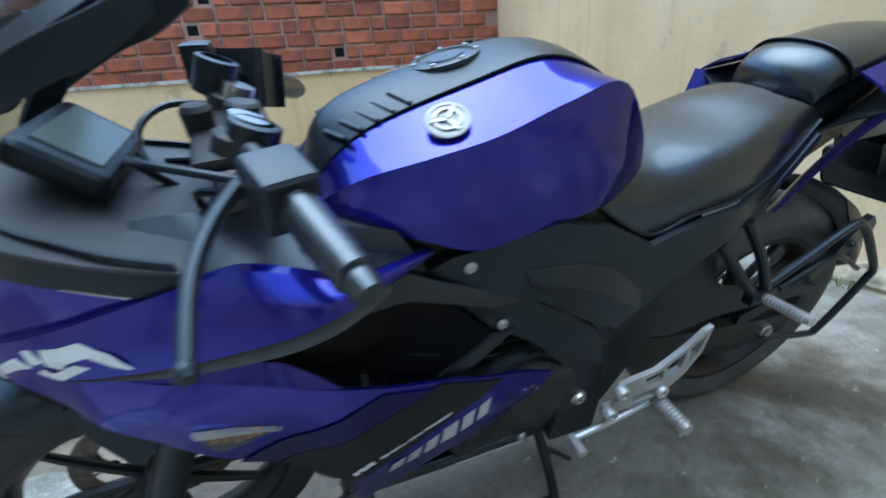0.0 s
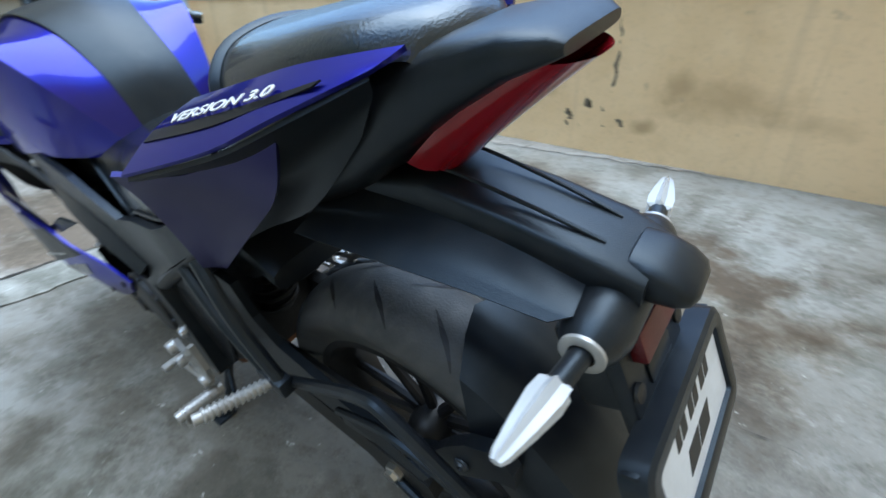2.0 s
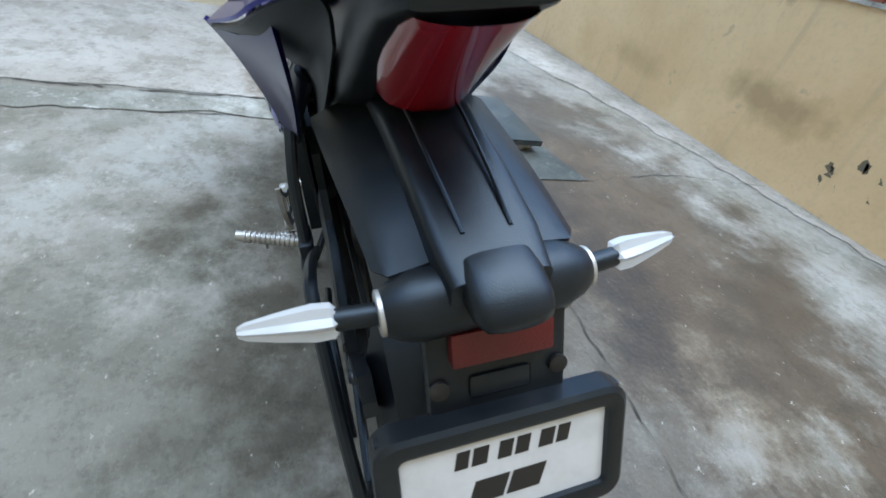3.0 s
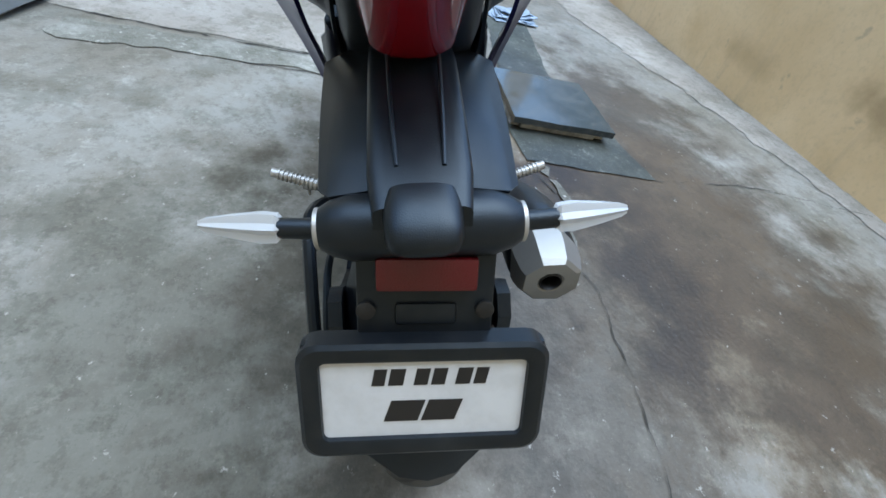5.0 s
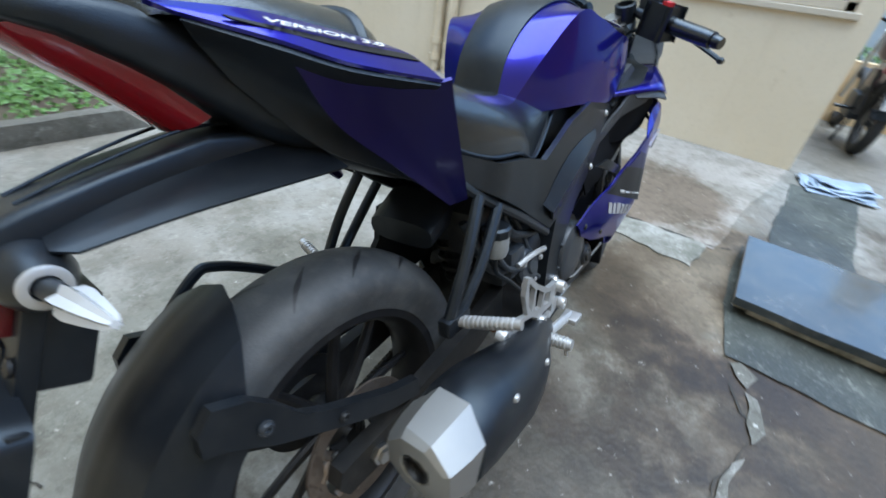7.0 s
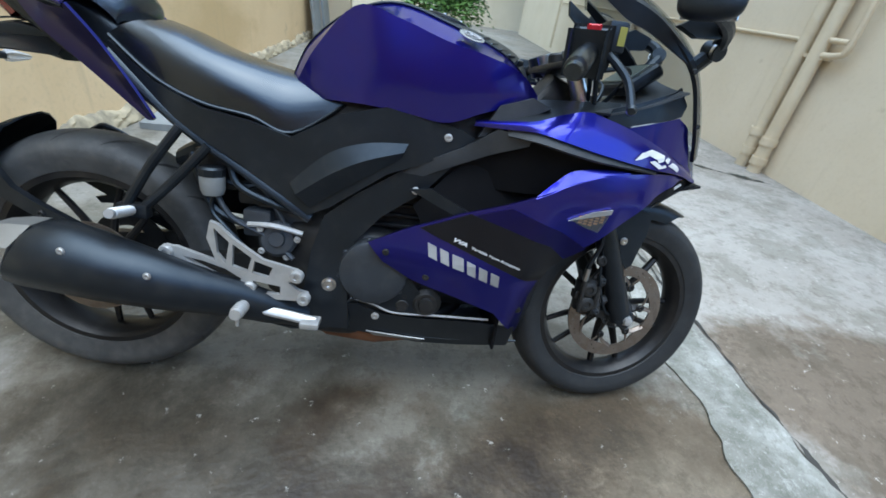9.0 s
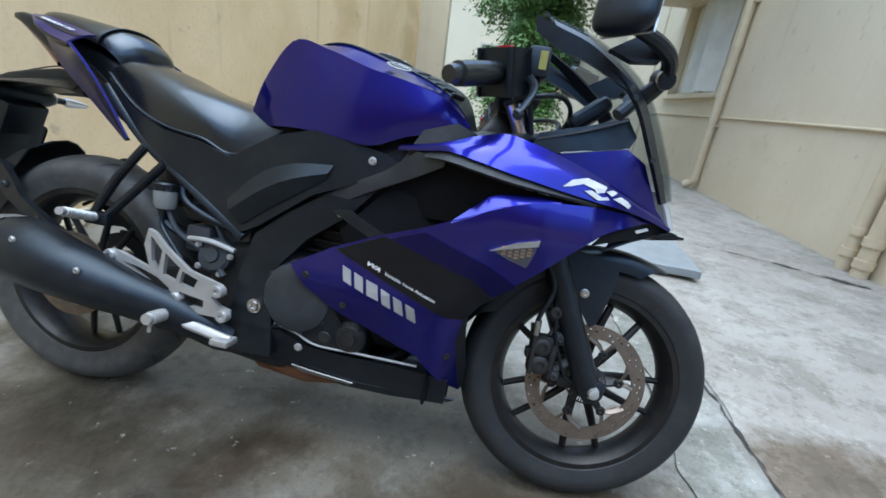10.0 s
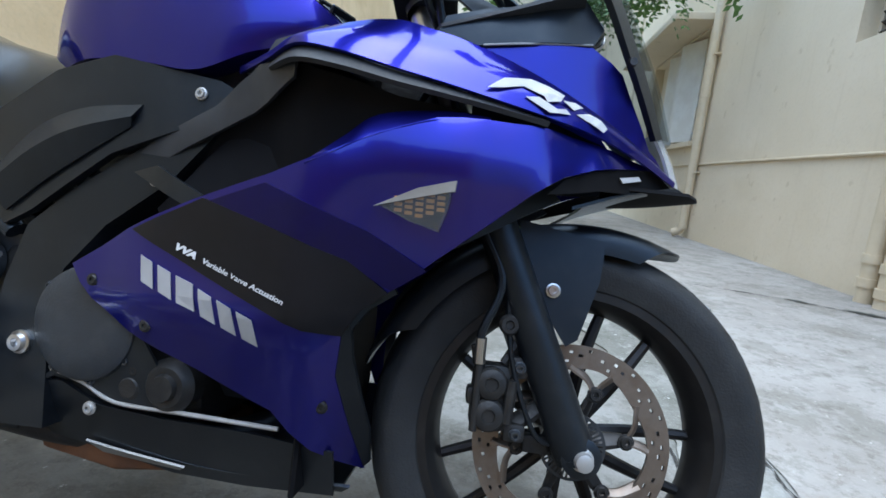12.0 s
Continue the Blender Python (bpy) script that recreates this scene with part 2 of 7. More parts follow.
def concrete(name, base, dark, light, wet=True, dark_patches=()):
    """Yard concrete: broad damp patches with a low gloss, pale worn flakes, fine grit and hairline cracks."""
    m = bpy.data.materials.new(name)
    m.use_nodes = True
    t = m.node_tree
    n, l = t.nodes, t.links
    b = n["Principled BSDF"]
    co = n.new("ShaderNodeTexCoord")

    def noise_fac(scale, lo, hi, detail=8, rough=0.6, mul=1.0):
        a = n.new("ShaderNodeTexNoise")
        a.inputs["Scale"].default_value, a.inputs["Detail"].default_value, a.inputs["Roughness"].default_value = scale, detail, rough
        l.new(co.outputs["Object"], a.inputs["Vector"])
        r = n.new("ShaderNodeMapRange")
        r.inputs[1].default_value, r.inputs[2].default_value, r.inputs[4].default_value = lo, hi, mul
        l.new(a.outputs["Fac"], r.inputs[0])
        return r.outputs[0]

    def over(src, fac, colr):
        mx = n.new("ShaderNodeMix")
        mx.data_type = "RGBA"
        if isinstance(src, tuple):
            mx.inputs[6].default_value = (*src, 1)
        else:
            l.new(src, mx.inputs[6])
        mx.inputs[7].default_value = (*colr, 1)
        l.new(fac, mx.inputs[0])
        return mx.outputs[2]

    damp = noise_fac(0.62, 0.42, 0.56, 10, 0.66)
    c = over(base, damp, dark)
    c = over(c, noise_fac(1.7, 0.50, 0.70, 11, 0.78, 0.26), light)
    c = over(c, noise_fac(5, 0.48, 0.64, 11, 0.76, 0.72), dark)
    stains = []
    for centre, size, colr, am in dark_patches:
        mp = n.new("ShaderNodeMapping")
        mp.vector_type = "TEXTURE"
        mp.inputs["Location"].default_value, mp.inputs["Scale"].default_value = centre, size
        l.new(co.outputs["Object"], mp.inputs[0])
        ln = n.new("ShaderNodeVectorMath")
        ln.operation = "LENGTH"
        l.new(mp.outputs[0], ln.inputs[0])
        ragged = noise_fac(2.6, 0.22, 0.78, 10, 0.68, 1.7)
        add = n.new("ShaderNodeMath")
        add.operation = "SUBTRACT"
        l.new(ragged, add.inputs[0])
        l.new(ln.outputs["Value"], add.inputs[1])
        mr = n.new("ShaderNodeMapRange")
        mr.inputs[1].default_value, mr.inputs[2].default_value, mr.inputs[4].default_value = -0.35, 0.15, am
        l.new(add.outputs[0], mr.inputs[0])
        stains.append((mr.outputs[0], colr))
    c = over(c, noise_fac(9, 0.56, 0.62, 14, 0.80, 0.55), light)
    c = over(c, noise_fac(34, 0.60, 0.70, 8, 0.7, 0.30), light)
    c = over(c, noise_fac(24, 0.53, 0.68, 10, 0.75, 0.62), dark)
    c = over(c, noise_fac(130, 0.56, 0.72, mul=0.45), light)
    c = over(c, noise_fac(75, 0.68, 0.72, mul=0.6), (0.04, 0.036, 0.03))
    stains.append((noise_fac(3.1, 0.50, 0.545, 15, 0.78, 0.7), (0.68, 0.69, 0.65)))
    stains.append((noise_fac(13, 0.53, 0.565, 15, 0.80, 0.75), (0.72, 0.71, 0.68)))
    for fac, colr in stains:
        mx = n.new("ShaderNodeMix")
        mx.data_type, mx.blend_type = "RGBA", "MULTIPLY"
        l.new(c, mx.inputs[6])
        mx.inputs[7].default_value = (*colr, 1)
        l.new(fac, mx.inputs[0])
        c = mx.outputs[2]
    # worn cement specks
    c = over(c, noise_fac(22, 0.63, 0.66, 12, 0.72, 0.6), [q * 1.3 for q in light])
    l.new(c, b.inputs["Base Color"])
    rr = n.new("ShaderNodeMapRange")
    rr.inputs[3].default_value, rr.inputs[4].default_value = 0.78, 0.5 if wet else 0.75
    l.new(damp, rr.inputs[0])
    l.new(rr.outputs[0], b.inputs["Roughness"])
    g = n.new("ShaderNodeTexNoise")
    g.inputs["Scale"].default_value, g.inputs["Detail"].default_value = 55, 10
    l.new(co.outputs["Object"], g.inputs["Vector"])
    bp = n.new("ShaderNodeBump")
    bp.inputs["Strength"].default_value, bp.inputs["Distance"].default_value = 0.6, 0.004
    l.new(g.outputs["Fac"], bp.inputs["Height"])
    l.new(bp.outputs[0], b.inputs["Normal"])
    return m


# third patch darkens the floor under the motorcycle; the others are damp stains
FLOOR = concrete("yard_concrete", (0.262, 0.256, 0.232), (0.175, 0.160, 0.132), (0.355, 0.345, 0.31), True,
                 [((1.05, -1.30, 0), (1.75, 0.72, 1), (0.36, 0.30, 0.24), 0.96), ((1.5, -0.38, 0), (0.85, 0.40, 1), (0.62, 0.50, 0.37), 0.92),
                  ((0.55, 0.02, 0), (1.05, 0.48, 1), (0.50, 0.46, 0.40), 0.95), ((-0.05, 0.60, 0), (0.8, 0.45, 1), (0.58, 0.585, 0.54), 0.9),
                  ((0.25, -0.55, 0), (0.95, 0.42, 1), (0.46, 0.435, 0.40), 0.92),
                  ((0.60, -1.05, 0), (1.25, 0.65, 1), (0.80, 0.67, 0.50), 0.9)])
FLOORP = concrete("pale_concrete", (0.345, 0.322, 0.288), (0.275, 0.250, 0.216), (0.42, 0.395, 0.355), False,
                  [((2.30, 0.0, 0), (0.65, 0.42, 1), (0.42, 0.34, 0.26), 0.92)])
KERBM = concrete("weathered_kerb", (0.17, 0.165, 0.145), (0.09, 0.085, 0.07), (0.27, 0.26, 0.235), False)
STRIP = concrete("patched_cement", (0.335, 0.328, 0.295), (0.15, 0.146, 0.12), (0.48, 0.47, 0.43), False)
PATCHM = concrete("flaked_cement", (0.27, 0.272, 0.25), (0.12, 0.115, 0.10), (0.42, 0.42, 0.39), False)
DRAIN = concrete("mossy_cement", (0.060, 0.068, 0.058), (0.028, 0.032, 0.027), (0.24, 0.245, 0.22))


# ---- building helpers ----
def finish(name, bm, material, parent=None, label="", smooth=30):
    """Links a bmesh as one mesh object."""
    bmesh.ops.remove_doubles(bm, verts=bm.verts, dist=1e-5)
    bmesh.ops.recalc_face_normals(bm, faces=bm.faces)
    me = bpy.data.meshes.new(name)
    bm.to_mesh(me)
    bm.free()
    if smooth:
        me.shade_smooth()
        me.set_sharp_from_angle(angle=radians(smooth))
    for m in material if isinstance(material, (list, tuple)) else [material]:
        me.materials.append(m)
    ob = new(name, me)
    if parent:
        ob.parent = parent
    if label:
        ob["label"] = label
    return ob


def part(name, bm, material, parent, label="", smooth=30):
    return finish(name, bm, material, parent, label, smooth)


def thing(name, label, category, m=None, group="", kind=""):
    ob = new(name)
    ob.empty_display_size = 0.1
    if m:
        ob.matrix_basis = m
    return tagged(ob, label, category, group, kind)


def box(bm, lo, hi, bevel=0.0, seg=1, m=None):
    made = bmesh.ops.create_cube(bm, size=1)["verts"]
    c = [(a + b) / 2 for a, b in zip(lo, hi)]
    d = [b - a for a, b in zip(lo, hi)]
    for v in made:
        v.co = Vector([v.co[i] * d[i] + c[i] for i in range(3)])
        if m:
            v.co = m @ v.co
    if bevel:
        es = list({e for v in made for e in v.link_edges})
        bmesh.ops.bevel(bm, geom=es, offset=bevel, segments=seg, affect="EDGES", profile=0.6)
    return bm


def spline(pts, n):
    """n + 1 points along a smooth curve through pts."""
    p = [Vector(q) for q in pts]
    if len(p) == 2:
        return [p[0].lerp(p[1], i / n) for i in range(n + 1)]
    out = []
    for i in range(n + 1):
        u = i / n * (len(p) - 1)
        k = min(int(u), len(p) - 2)
        f = u - k
        a, b, c, d = p[max(k - 1, 0)], p[k], p[k + 1], p[min(k + 2, len(p) - 1)]
        out.append(0.5 * (2 * b + (c - a) * f + (2 * a - 5 * b + 4 * c - d) * f * f + (3 * b - a - 3 * c + d) * f ** 3))
    return out


def tube(bm, pts, r, n=16, seg=10, r2=None, caps=True, sq=1.0):
    """A round bar swept along a smooth curve; r to r2 along it."""
    line = spline(pts, n)
    rings = []
    side = None
    for i, q in enumerate(line):
        d = (line[min(i + 1, n)] - line[max(i - 1, 0)]).normalized()
        if side is None:
            side = d.orthogonal().normalized()
        side = (side - d * side.dot(d)).normalized()
        up = d.cross(side)
        rad = r + ((r2 if r2 is not None else r) - r) * i / n
        rings.append([bm.verts.new(q + side * math.cos(a) * rad + up * math.sin(a) * rad * sq)
                      for a in (2 * math.pi * k / seg for k in range(seg))])
    for a, b in zip(rings, rings[1:]):
        for k in range(seg):
            bm.faces.new((a[k], a[(k + 1) % seg], b[(k + 1) % seg], b[k]))
    if caps:
        bm.faces.new(rings[0][::-1])
        bm.faces.new(rings[-1])
    return bm


def lathe(bm, profile, origin, axis, seg=32, arc=2 * math.pi, closed=False):
    """Turns (distance along axis, radius) pairs round an axis through origin."""
    ax = Vector(axis).normalized()
    a = ax.orthogonal().normalized()
    b = ax.cross(a)
    o = Vector(origin)
    rings = []
    full = arc > 6.28
    cnt = seg if full else seg + 1
    for s, r in profile:
        if r < 1e-6:
            rings.append([bm.verts.new(o + ax * s)])
        else:
            rings.append([bm.verts.new(o + ax * s + (a * math.cos(arc * k / seg) + b * math.sin(arc * k / seg)) * r) for k in range(cnt)])
    pairs = list(zip(rings, rings[1:])) + ([(rings[-1], rings[0])] if closed else [])
    for p, q in pairs:
        for k in range(seg):
            k2 = (k + 1) % cnt
            f = ([p[0], q[k2], q[k]] if len(p) == 1 else [p[k], p[k2], q[0]] if len(q) == 1 else [p[k], p[k2], q[k2], q[k]])
            if len(p) == 1 and len(q) == 1:
                continue
            bm.faces.new(f)
    return bm


def patch(bm, rows, nu=6, nv=10, thick=0.0, mirror=1, hard=False):
    """A sheet through rows of control points: smooth along each row (nv) and across the rows (nu; straight if hard)."""
    lines = [spline([(x, y * mirror, z) for x, y, z in r], nv) for r in rows]
    grid = []
    if hard:
        for a, b in zip(lines, lines[1:]):
            for i in range(nu):
                grid.append([p.lerp(q, i / nu) for p, q in zip(a, b)])
        grid.append(lines[-1])
    else:
        cols = [spline([ln[j] for ln in lines], nu * (len(lines) - 1)) for j in range(nv + 1)]
        grid = [[cols[j][i] for j in range(nv + 1)] for i in range(nu * (len(lines) - 1) + 1)]
    vs = [[bm.verts.new(p) for p in g] for g in grid]
    faces = []
    for a, b in zip(vs, vs[1:]):
        for j in range(nv):
            faces.append(bm.faces.new((a[j], a[j + 1], b[j + 1], b[j])))
    if thick:
        thicken(bm, faces, thick)
    return bm


def thicken(bm, faces, thick):
    """Gives a sheet thickness on its inner side (towards y = 0 or downwards)."""
    bmesh.ops.recalc_face_normals(bm, faces=faces)
    for f in faces:
        f.normal_update()
    bmesh.ops.solidify(bm, geom=faces, thickness=thick)


def panel(bm, outline, yfun, side=1, thick=0.004, cell=0.03):
    """A body panel: an outline in the side view, bent to the half width yfun(x, z), with thickness and turned-in edge."""
    vs = [bm.verts.new((x, 0, z)) for x, z in outline]
    f = bm.faces.new(vs)
    own = [f]
    xs, zs = [p[0] for p in outline], [p[1] for p in outline]
    tmp = bmesh.new()
    tv = [tmp.verts.new((x, 0, z)) for x, z in outline]
    tmp.faces.new(tv)
    bm.faces.remove(f)
    for v in vs:
        bm.verts.remove(v)
    k = math.floor(min(xs) / cell) + 1
    while k * cell < max(xs):
        bmesh.ops.bisect_plane(tmp, geom=tmp.verts[:] + tmp.edges[:] + tmp.faces[:], plane_co=(k * cell, 0, 0), plane_no=(1, 0, 0), dist=1e-5)
        k += 1
    k = math.floor(min(zs) / cell) + 1
    while k * cell < max(zs):
        bmesh.ops.bisect_plane(tmp, geom=tmp.verts[:] + tmp.edges[:] + tmp.faces[:], plane_co=(0, 0, k * cell), plane_no=(0, 0, 1), dist=1e-5)
        k += 1
    bmesh.ops.triangulate(tmp, faces=[q for q in tmp.faces if len(q.verts) > 4])
    inner = []
    outer = {}
    low = {}
    for v in tmp.verts:
        y = yfun(v.co.x, v.co.z)
        outer[v] = bm.verts.new((v.co.x, y * side, v.co.z))
        low[v] = bm.verts.new((v.co.x, (y - thick) * side, v.co.z))
    for q in tmp.faces:
        bm.faces.new([outer[v] for v in q.verts])
        bm.faces.new([low[v] for v in reversed(q.verts)])
    for e in tmp.edges:
        if len(e.link_faces) == 1:
            a, b = e.verts
            bm.faces.new((outer[a], outer[b], low[b], low[a]))
    tmp.free()
    return bm


def table(*pairs):
    """A piecewise smooth function from (argument, value) pairs."""
    def fn(x):
        if x <= pairs[0][0]:
            return pairs[0][1]
        for (a, va), (b, vb) in zip(pairs, pairs[1:]):
            if x <= b:
                f = (x - a) / (b - a)
                f = f * f * (3 - 2 * f) * 0.5 + f * 0.5
                return va + (vb - va) * f
        return pairs[-1][1]
    return fn


def bolt(bm, p, r=0.007, side=1, h=0.005):
    lathe(bm, [(0, r * 1.25), (h * 0.4, r * 1.25), (h * 0.5, r), (h, r * 0.85), (h, r * 0.45), (h * 0.4, r * 0.4), (h * 0.4, 0)], p, (0, side, 0), 12)
    return bm


def text(name, body, size, m, material, parent, depth=0.0006, shear=0.0, squeeze=1.0, bold=0.0):
    cu = bpy.data.curves.new(name, "FONT")
    cu.body, cu.size, cu.extrude, cu.shear, cu.offset = body, size, depth, shear, bold
    tmp = bpy.data.objects.new(name, cu)
    me = bpy.data.meshes.new_from_object(tmp)
    bpy.data.objects.remove(tmp)
    me.transform(Matrix.Diagonal((squeeze, 1, 1, 1)))
    me.materials.append(material)
    ob = new(name, me)
    ob.parent = parent
    ob.matrix_basis = m
    return ob


# ---- the yard ----
PARAPET_Y, REAR_X, FACE_X, FACE_Y, FAR_X = -2.64, -1.05, 3.66, -0.66, 6.25


def slab(name, lo, hi, material, label="", category="", kind="structure", bevel=0.0, rough=0.0, cuts=0):
    bm = box(bmesh.new(), lo, hi, bevel)
    if cuts:
        bmesh.ops.subdivide_edges(bm, edges=bm.edges[:], cuts=cuts, use_grid_fill=True)
        for v in bm.verts:
            v.co += noise.noise_vector(v.co * 9) * rough
    return tagged(finish(name, bm, material, smooth=30 if cuts else 0), label, category, "", kind)


def sheet(name, outline, z, material, label, category="ground", wobble=0.03, cell=0.05, thick=0.0):
    """A thin irregular layer lying on the ground, its rim broken by noise."""
    pts = []
    for (x0, y0), (x1, y1) in zip(outline, outline[1:] + outline[:1]):
        n = max(1, int(math.hypot(x1 - x0, y1 - y0) / cell))
        for i in range(n):
            f = i / n
            p = Vector((x0 + (x1 - x0) * f, y0 + (y1 - y0) * f, 0))
            pts.append(p + noise.noise_vector(p * 2.3) * wobble + noise.noise_vector(p * 11) * wobble * 0.5)
    bm = bmesh.new()
    f = bm.faces.new([bm.verts.new((p.x, p.y, z)) for p in pts])
    if f.normal.z < 0:
        f.normal_flip()
    bmesh.ops.triangulate(bm, faces=[f])
    if thick:
        low = bmesh.ops.extrude_face_region(bm, geom=bm.faces[:])["geom"]
        for v in low:
            if isinstance(v, bmesh.types.BMVert):
                v.co.z -= thick
    return tagged(finish(name, bm, material, smooth=0), label, category, kind="structure")


def crack(name, pts, width, z=0.0045, material=None, seed=0):
    """A ragged crack or joint line, drawn as a narrow dark fillet of varying width."""
    line = spline([(x, y, 0) for x, y in pts], 40 * (len(pts) - 1))
    bm = bmesh.new()
    prev = None
    for i, p in enumerate(line):
        q = p + noise.noise_vector(p * 14 + Vector((seed, 0, 0))) * 0.016 + noise.noise_vector(p * 47) * 0.006
        d = (line[min(i + 1, len(line) - 1)] - line[max(i - 1, 0)]).normalized()
        nrm = Vector((-d.y, d.x, 0))
        w = width * max(0.03, 0.30 + 1.1 * noise.noise(p * 7 + Vector((3, seed, 0))) + 0.5 * noise.noise(p * 31))
        a, b = bm.verts.new((q.x + nrm.x * w, q.y + nrm.y * w, z)), bm.verts.new((q.x - nrm.x * w, q.y - nrm.y * w, z))
        if prev:
            bm.faces.new((prev[0], prev[1], b, a))
        prev = (a, b)
    return tagged(finish(name, bm, material or CRACKM, smooth=0), "dark crack in the concrete floor", "crack", kind="structure")


bm = bmesh.new()
bmesh.ops.create_grid(bm, x_segments=2, y_segments=2, size=150)
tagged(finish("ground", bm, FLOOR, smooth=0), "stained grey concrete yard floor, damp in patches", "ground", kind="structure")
sheet("pale_floor", [(1.89, -0.40), (1.90, 0.6), (1.88, 1.5), (1.95, 2.3), (1.9, 9.0), (FACE_X + .02, 9.0), (FACE_X + .02, FACE_Y), (3.3, -0.62), (2.5, -0.45)], 0.004, FLOORP, "paler smooth concrete floor beside the house")
sheet("pale_floor_edge", [(-0.3, -2.66), (0.6, -2.52), (1.4, -2.42), (2.2, -2.25), (3.2, -1.95), (4.4, -1.75), (6.3, -1.6), (6.3, -2.66)], 0.004, FLOORP, "pale dry strip of concrete along the low wall", wobble=0.10)
sheet("cement_strip", [(1.66, -0.36), (1.64, 0.3), (1.62, 0.9), (1.58, 1.55), (1.80, 1.58), (1.83, 0.9), (1.86, 0.3), (1.90, -0.36)], 0.007, STRIP, "rough white cement patching strip across the floor", wobble=0.06, cell=0.02, thick=0.006)
sheet("mossy_patch", [(1.13, -0.55), (1.12, -1.22), (1.45, -1.16), (2.05, -1.10), (2.05, -0.50), (1.45, -0.50)], 0.006, DRAIN, "dark mossy cement round the drain slab", wobble=0.02)
sheet("drain_strip", [(2.03, -0.62), (2.03, -0.96), (2.5, -0.99), (3.35, -1.06), (3.35, -0.70), (2.5, -0.62)], 0.006, DRAIN, "dark mossy cement strip over a drain", wobble=0.03)
for pts in ([(0.80, -0.655), (0.87, -0.700), (0.93, -0.675), (0.99, -0.665), (1.00, -0.635), (0.93, -0.640), (0.87, -0.640)], [(1.02, -0.640), (1.08, -0.665), (1.12, -0.600), (1.10, -0.570), (1.05, -0.600)], [(0.52, -0.585), (0.60, -0.625), (0.68, -0.625), (0.74, -0.650), (0.70, -0.612), (0.60, -0.598)]):
    sheet("cement_patch", pts, 0.006, PATCHM, "broken pale cement patch along a crack", wobble=0.03, cell=0.010)
sheet("white_spill", [(-0.42, 0.98), (-0.20, 0.90), (-0.10, 1.08), (-0.22, 1.26), (-0.40, 1.20)], 0.003, FLOORP, "dried pale cement spill on the floor", wobble=0.03, cell=0.03)
for k, (pts, w) in enumerate([([(-0.6, -0.56), (-0.17, -0.59), (0.33, -0.62), (0.50, -0.57), (0.84, -0.66)], 0.0032), ([(0.84, -0.66), (1.0, -0.58), (1.17, -0.55)], 0.006),
                              ([(1.13, -1.22), (1.16, -1.5), (1.2, -1.9), (1.1, -2.6)], 0.004), ([(1.87, 1.55), (1.86, 0.9), (1.88, 0.3), (1.91, -0.4)], 0.012),
                              ([(1.60, 1.5), (1.63, 0.8), (1.66, 0.2)], 0.005), ([(1.91, -0.4), (1.95, -0.47)], 0.008), ([(1.93, 2.75), (2.4, 2.66), (2.95, 2.48), (3.3, 2.25), (FACE_X, 2.15)], 0.016),
                              ([(2.4, 2.66), (2.2, 3.5), (2.3, 5.0)], 0.006), ([(-0.42, 0.62), (-0.38, 0.60), (-0.36, 0.52)], 0.0025)]):
    crack("floor_crack", pts, w, seed=k)
crack("patched_joint", [(2.95, 2.50), (3.2, 2.34), (3.5, 2.20)], 0.05, 0.008, DRAIN, 31)

# boundary walls
def wall_mark(name, pts, width, seed, label):
    """A ragged upright crack or mould streak in the plaster of the low wall: points of (x, z)."""
    line = spline([(x, 0, z) for x, z in pts], 30 * (len(pts) - 1))
    bm = bmesh.new()
    prev = None
    for i, p in enumerate(line):
        q = p + noise.noise_vector(p * 13 + Vector((seed, 0, 0))) * 0.02
        w = width * max(0.02, 0.25 + 1.3 * noise.noise(p * 9 + Vector((2, seed, 0))) + 0.8 * noise.noise(p * 35))
        a, b = bm.verts.new((q.x - w, PARAPET_Y + .0015, q.z)), bm.verts.new((q.x + w, PARAPET_Y + .0015, q.z))
        if prev:
            bm.faces.new((prev[0], prev[1], b, a))
        prev = (a, b)
    return tagged(finish(name, bm, MOULD, smooth=0), label, "stain", kind="structure")


wall_mark("wall_crack", [(.675, 1.0), (.630, .867), (.618, .703), (.612, .572), (.611, .415)], 0.017, 1, "dark crack running down the low wall")
for k, (x, z, w) in enumerate(((.76, .358, .034), (.752, .33, .026), (.889, .262, .036), (.868, .245, .022), (.891, .173, .024), (.799, .174, .018), (.641, .205, .020), (.518, .244, .026), (.655, .315, .016))):
    wall_mark("mould_patch", [(x - .01, z - w), (x, z), (x + .012, z + w)], w, 5 + k, "small mould patch on the low wall")
slab("wall_south", (REAR_X, PARAPET_Y - 0.16, -0.1), (FAR_X, PARAPET_Y, 1.0), OCHREL, "low ochre painted boundary wall with damp stains", "wall")
slab("coping", (REAR_X, PARAPET_Y - 0.19, 1.0), (FAR_X, PARAPET_Y + 0.012, 1.022), CEMENT, "rough cement coping on the low wall", "coping", rough=0.006, cuts=20)
slab("wall_rear", (REAR_X - 0.2, -4.4, -0.1), (REAR_X, 7.4, 3.6), OCHRE, "high ochre plastered boundary wall", "wall")
slab("wall_far", (FAR_X, PARAPET_Y - 0.16, -0.1), (FAR_X + 0.2, FACE_Y, 0.62), OCHRE, "low ochre wall across the far end", "wall")
slab("pillar", (FAR_X - 0.02, -2.38, 0.62), (FAR_X + 0.25, -2.06, 2.2), OCHRE, "short ochre wall pillar", "pillar", "structure")
slab("wall_end", (9.6, -3.75, 0.0), (9.8, 1.0, 2.4), BLEACH, "pale weathered wall beyond the far end", "wall")
slab("wall_north", (REAR_X - 0.2, 7.4, -0.1), (REAR_X + 0.5, 7.62, 2.6), CREAM, "cream gate pillar at the end of the wall", "wall")


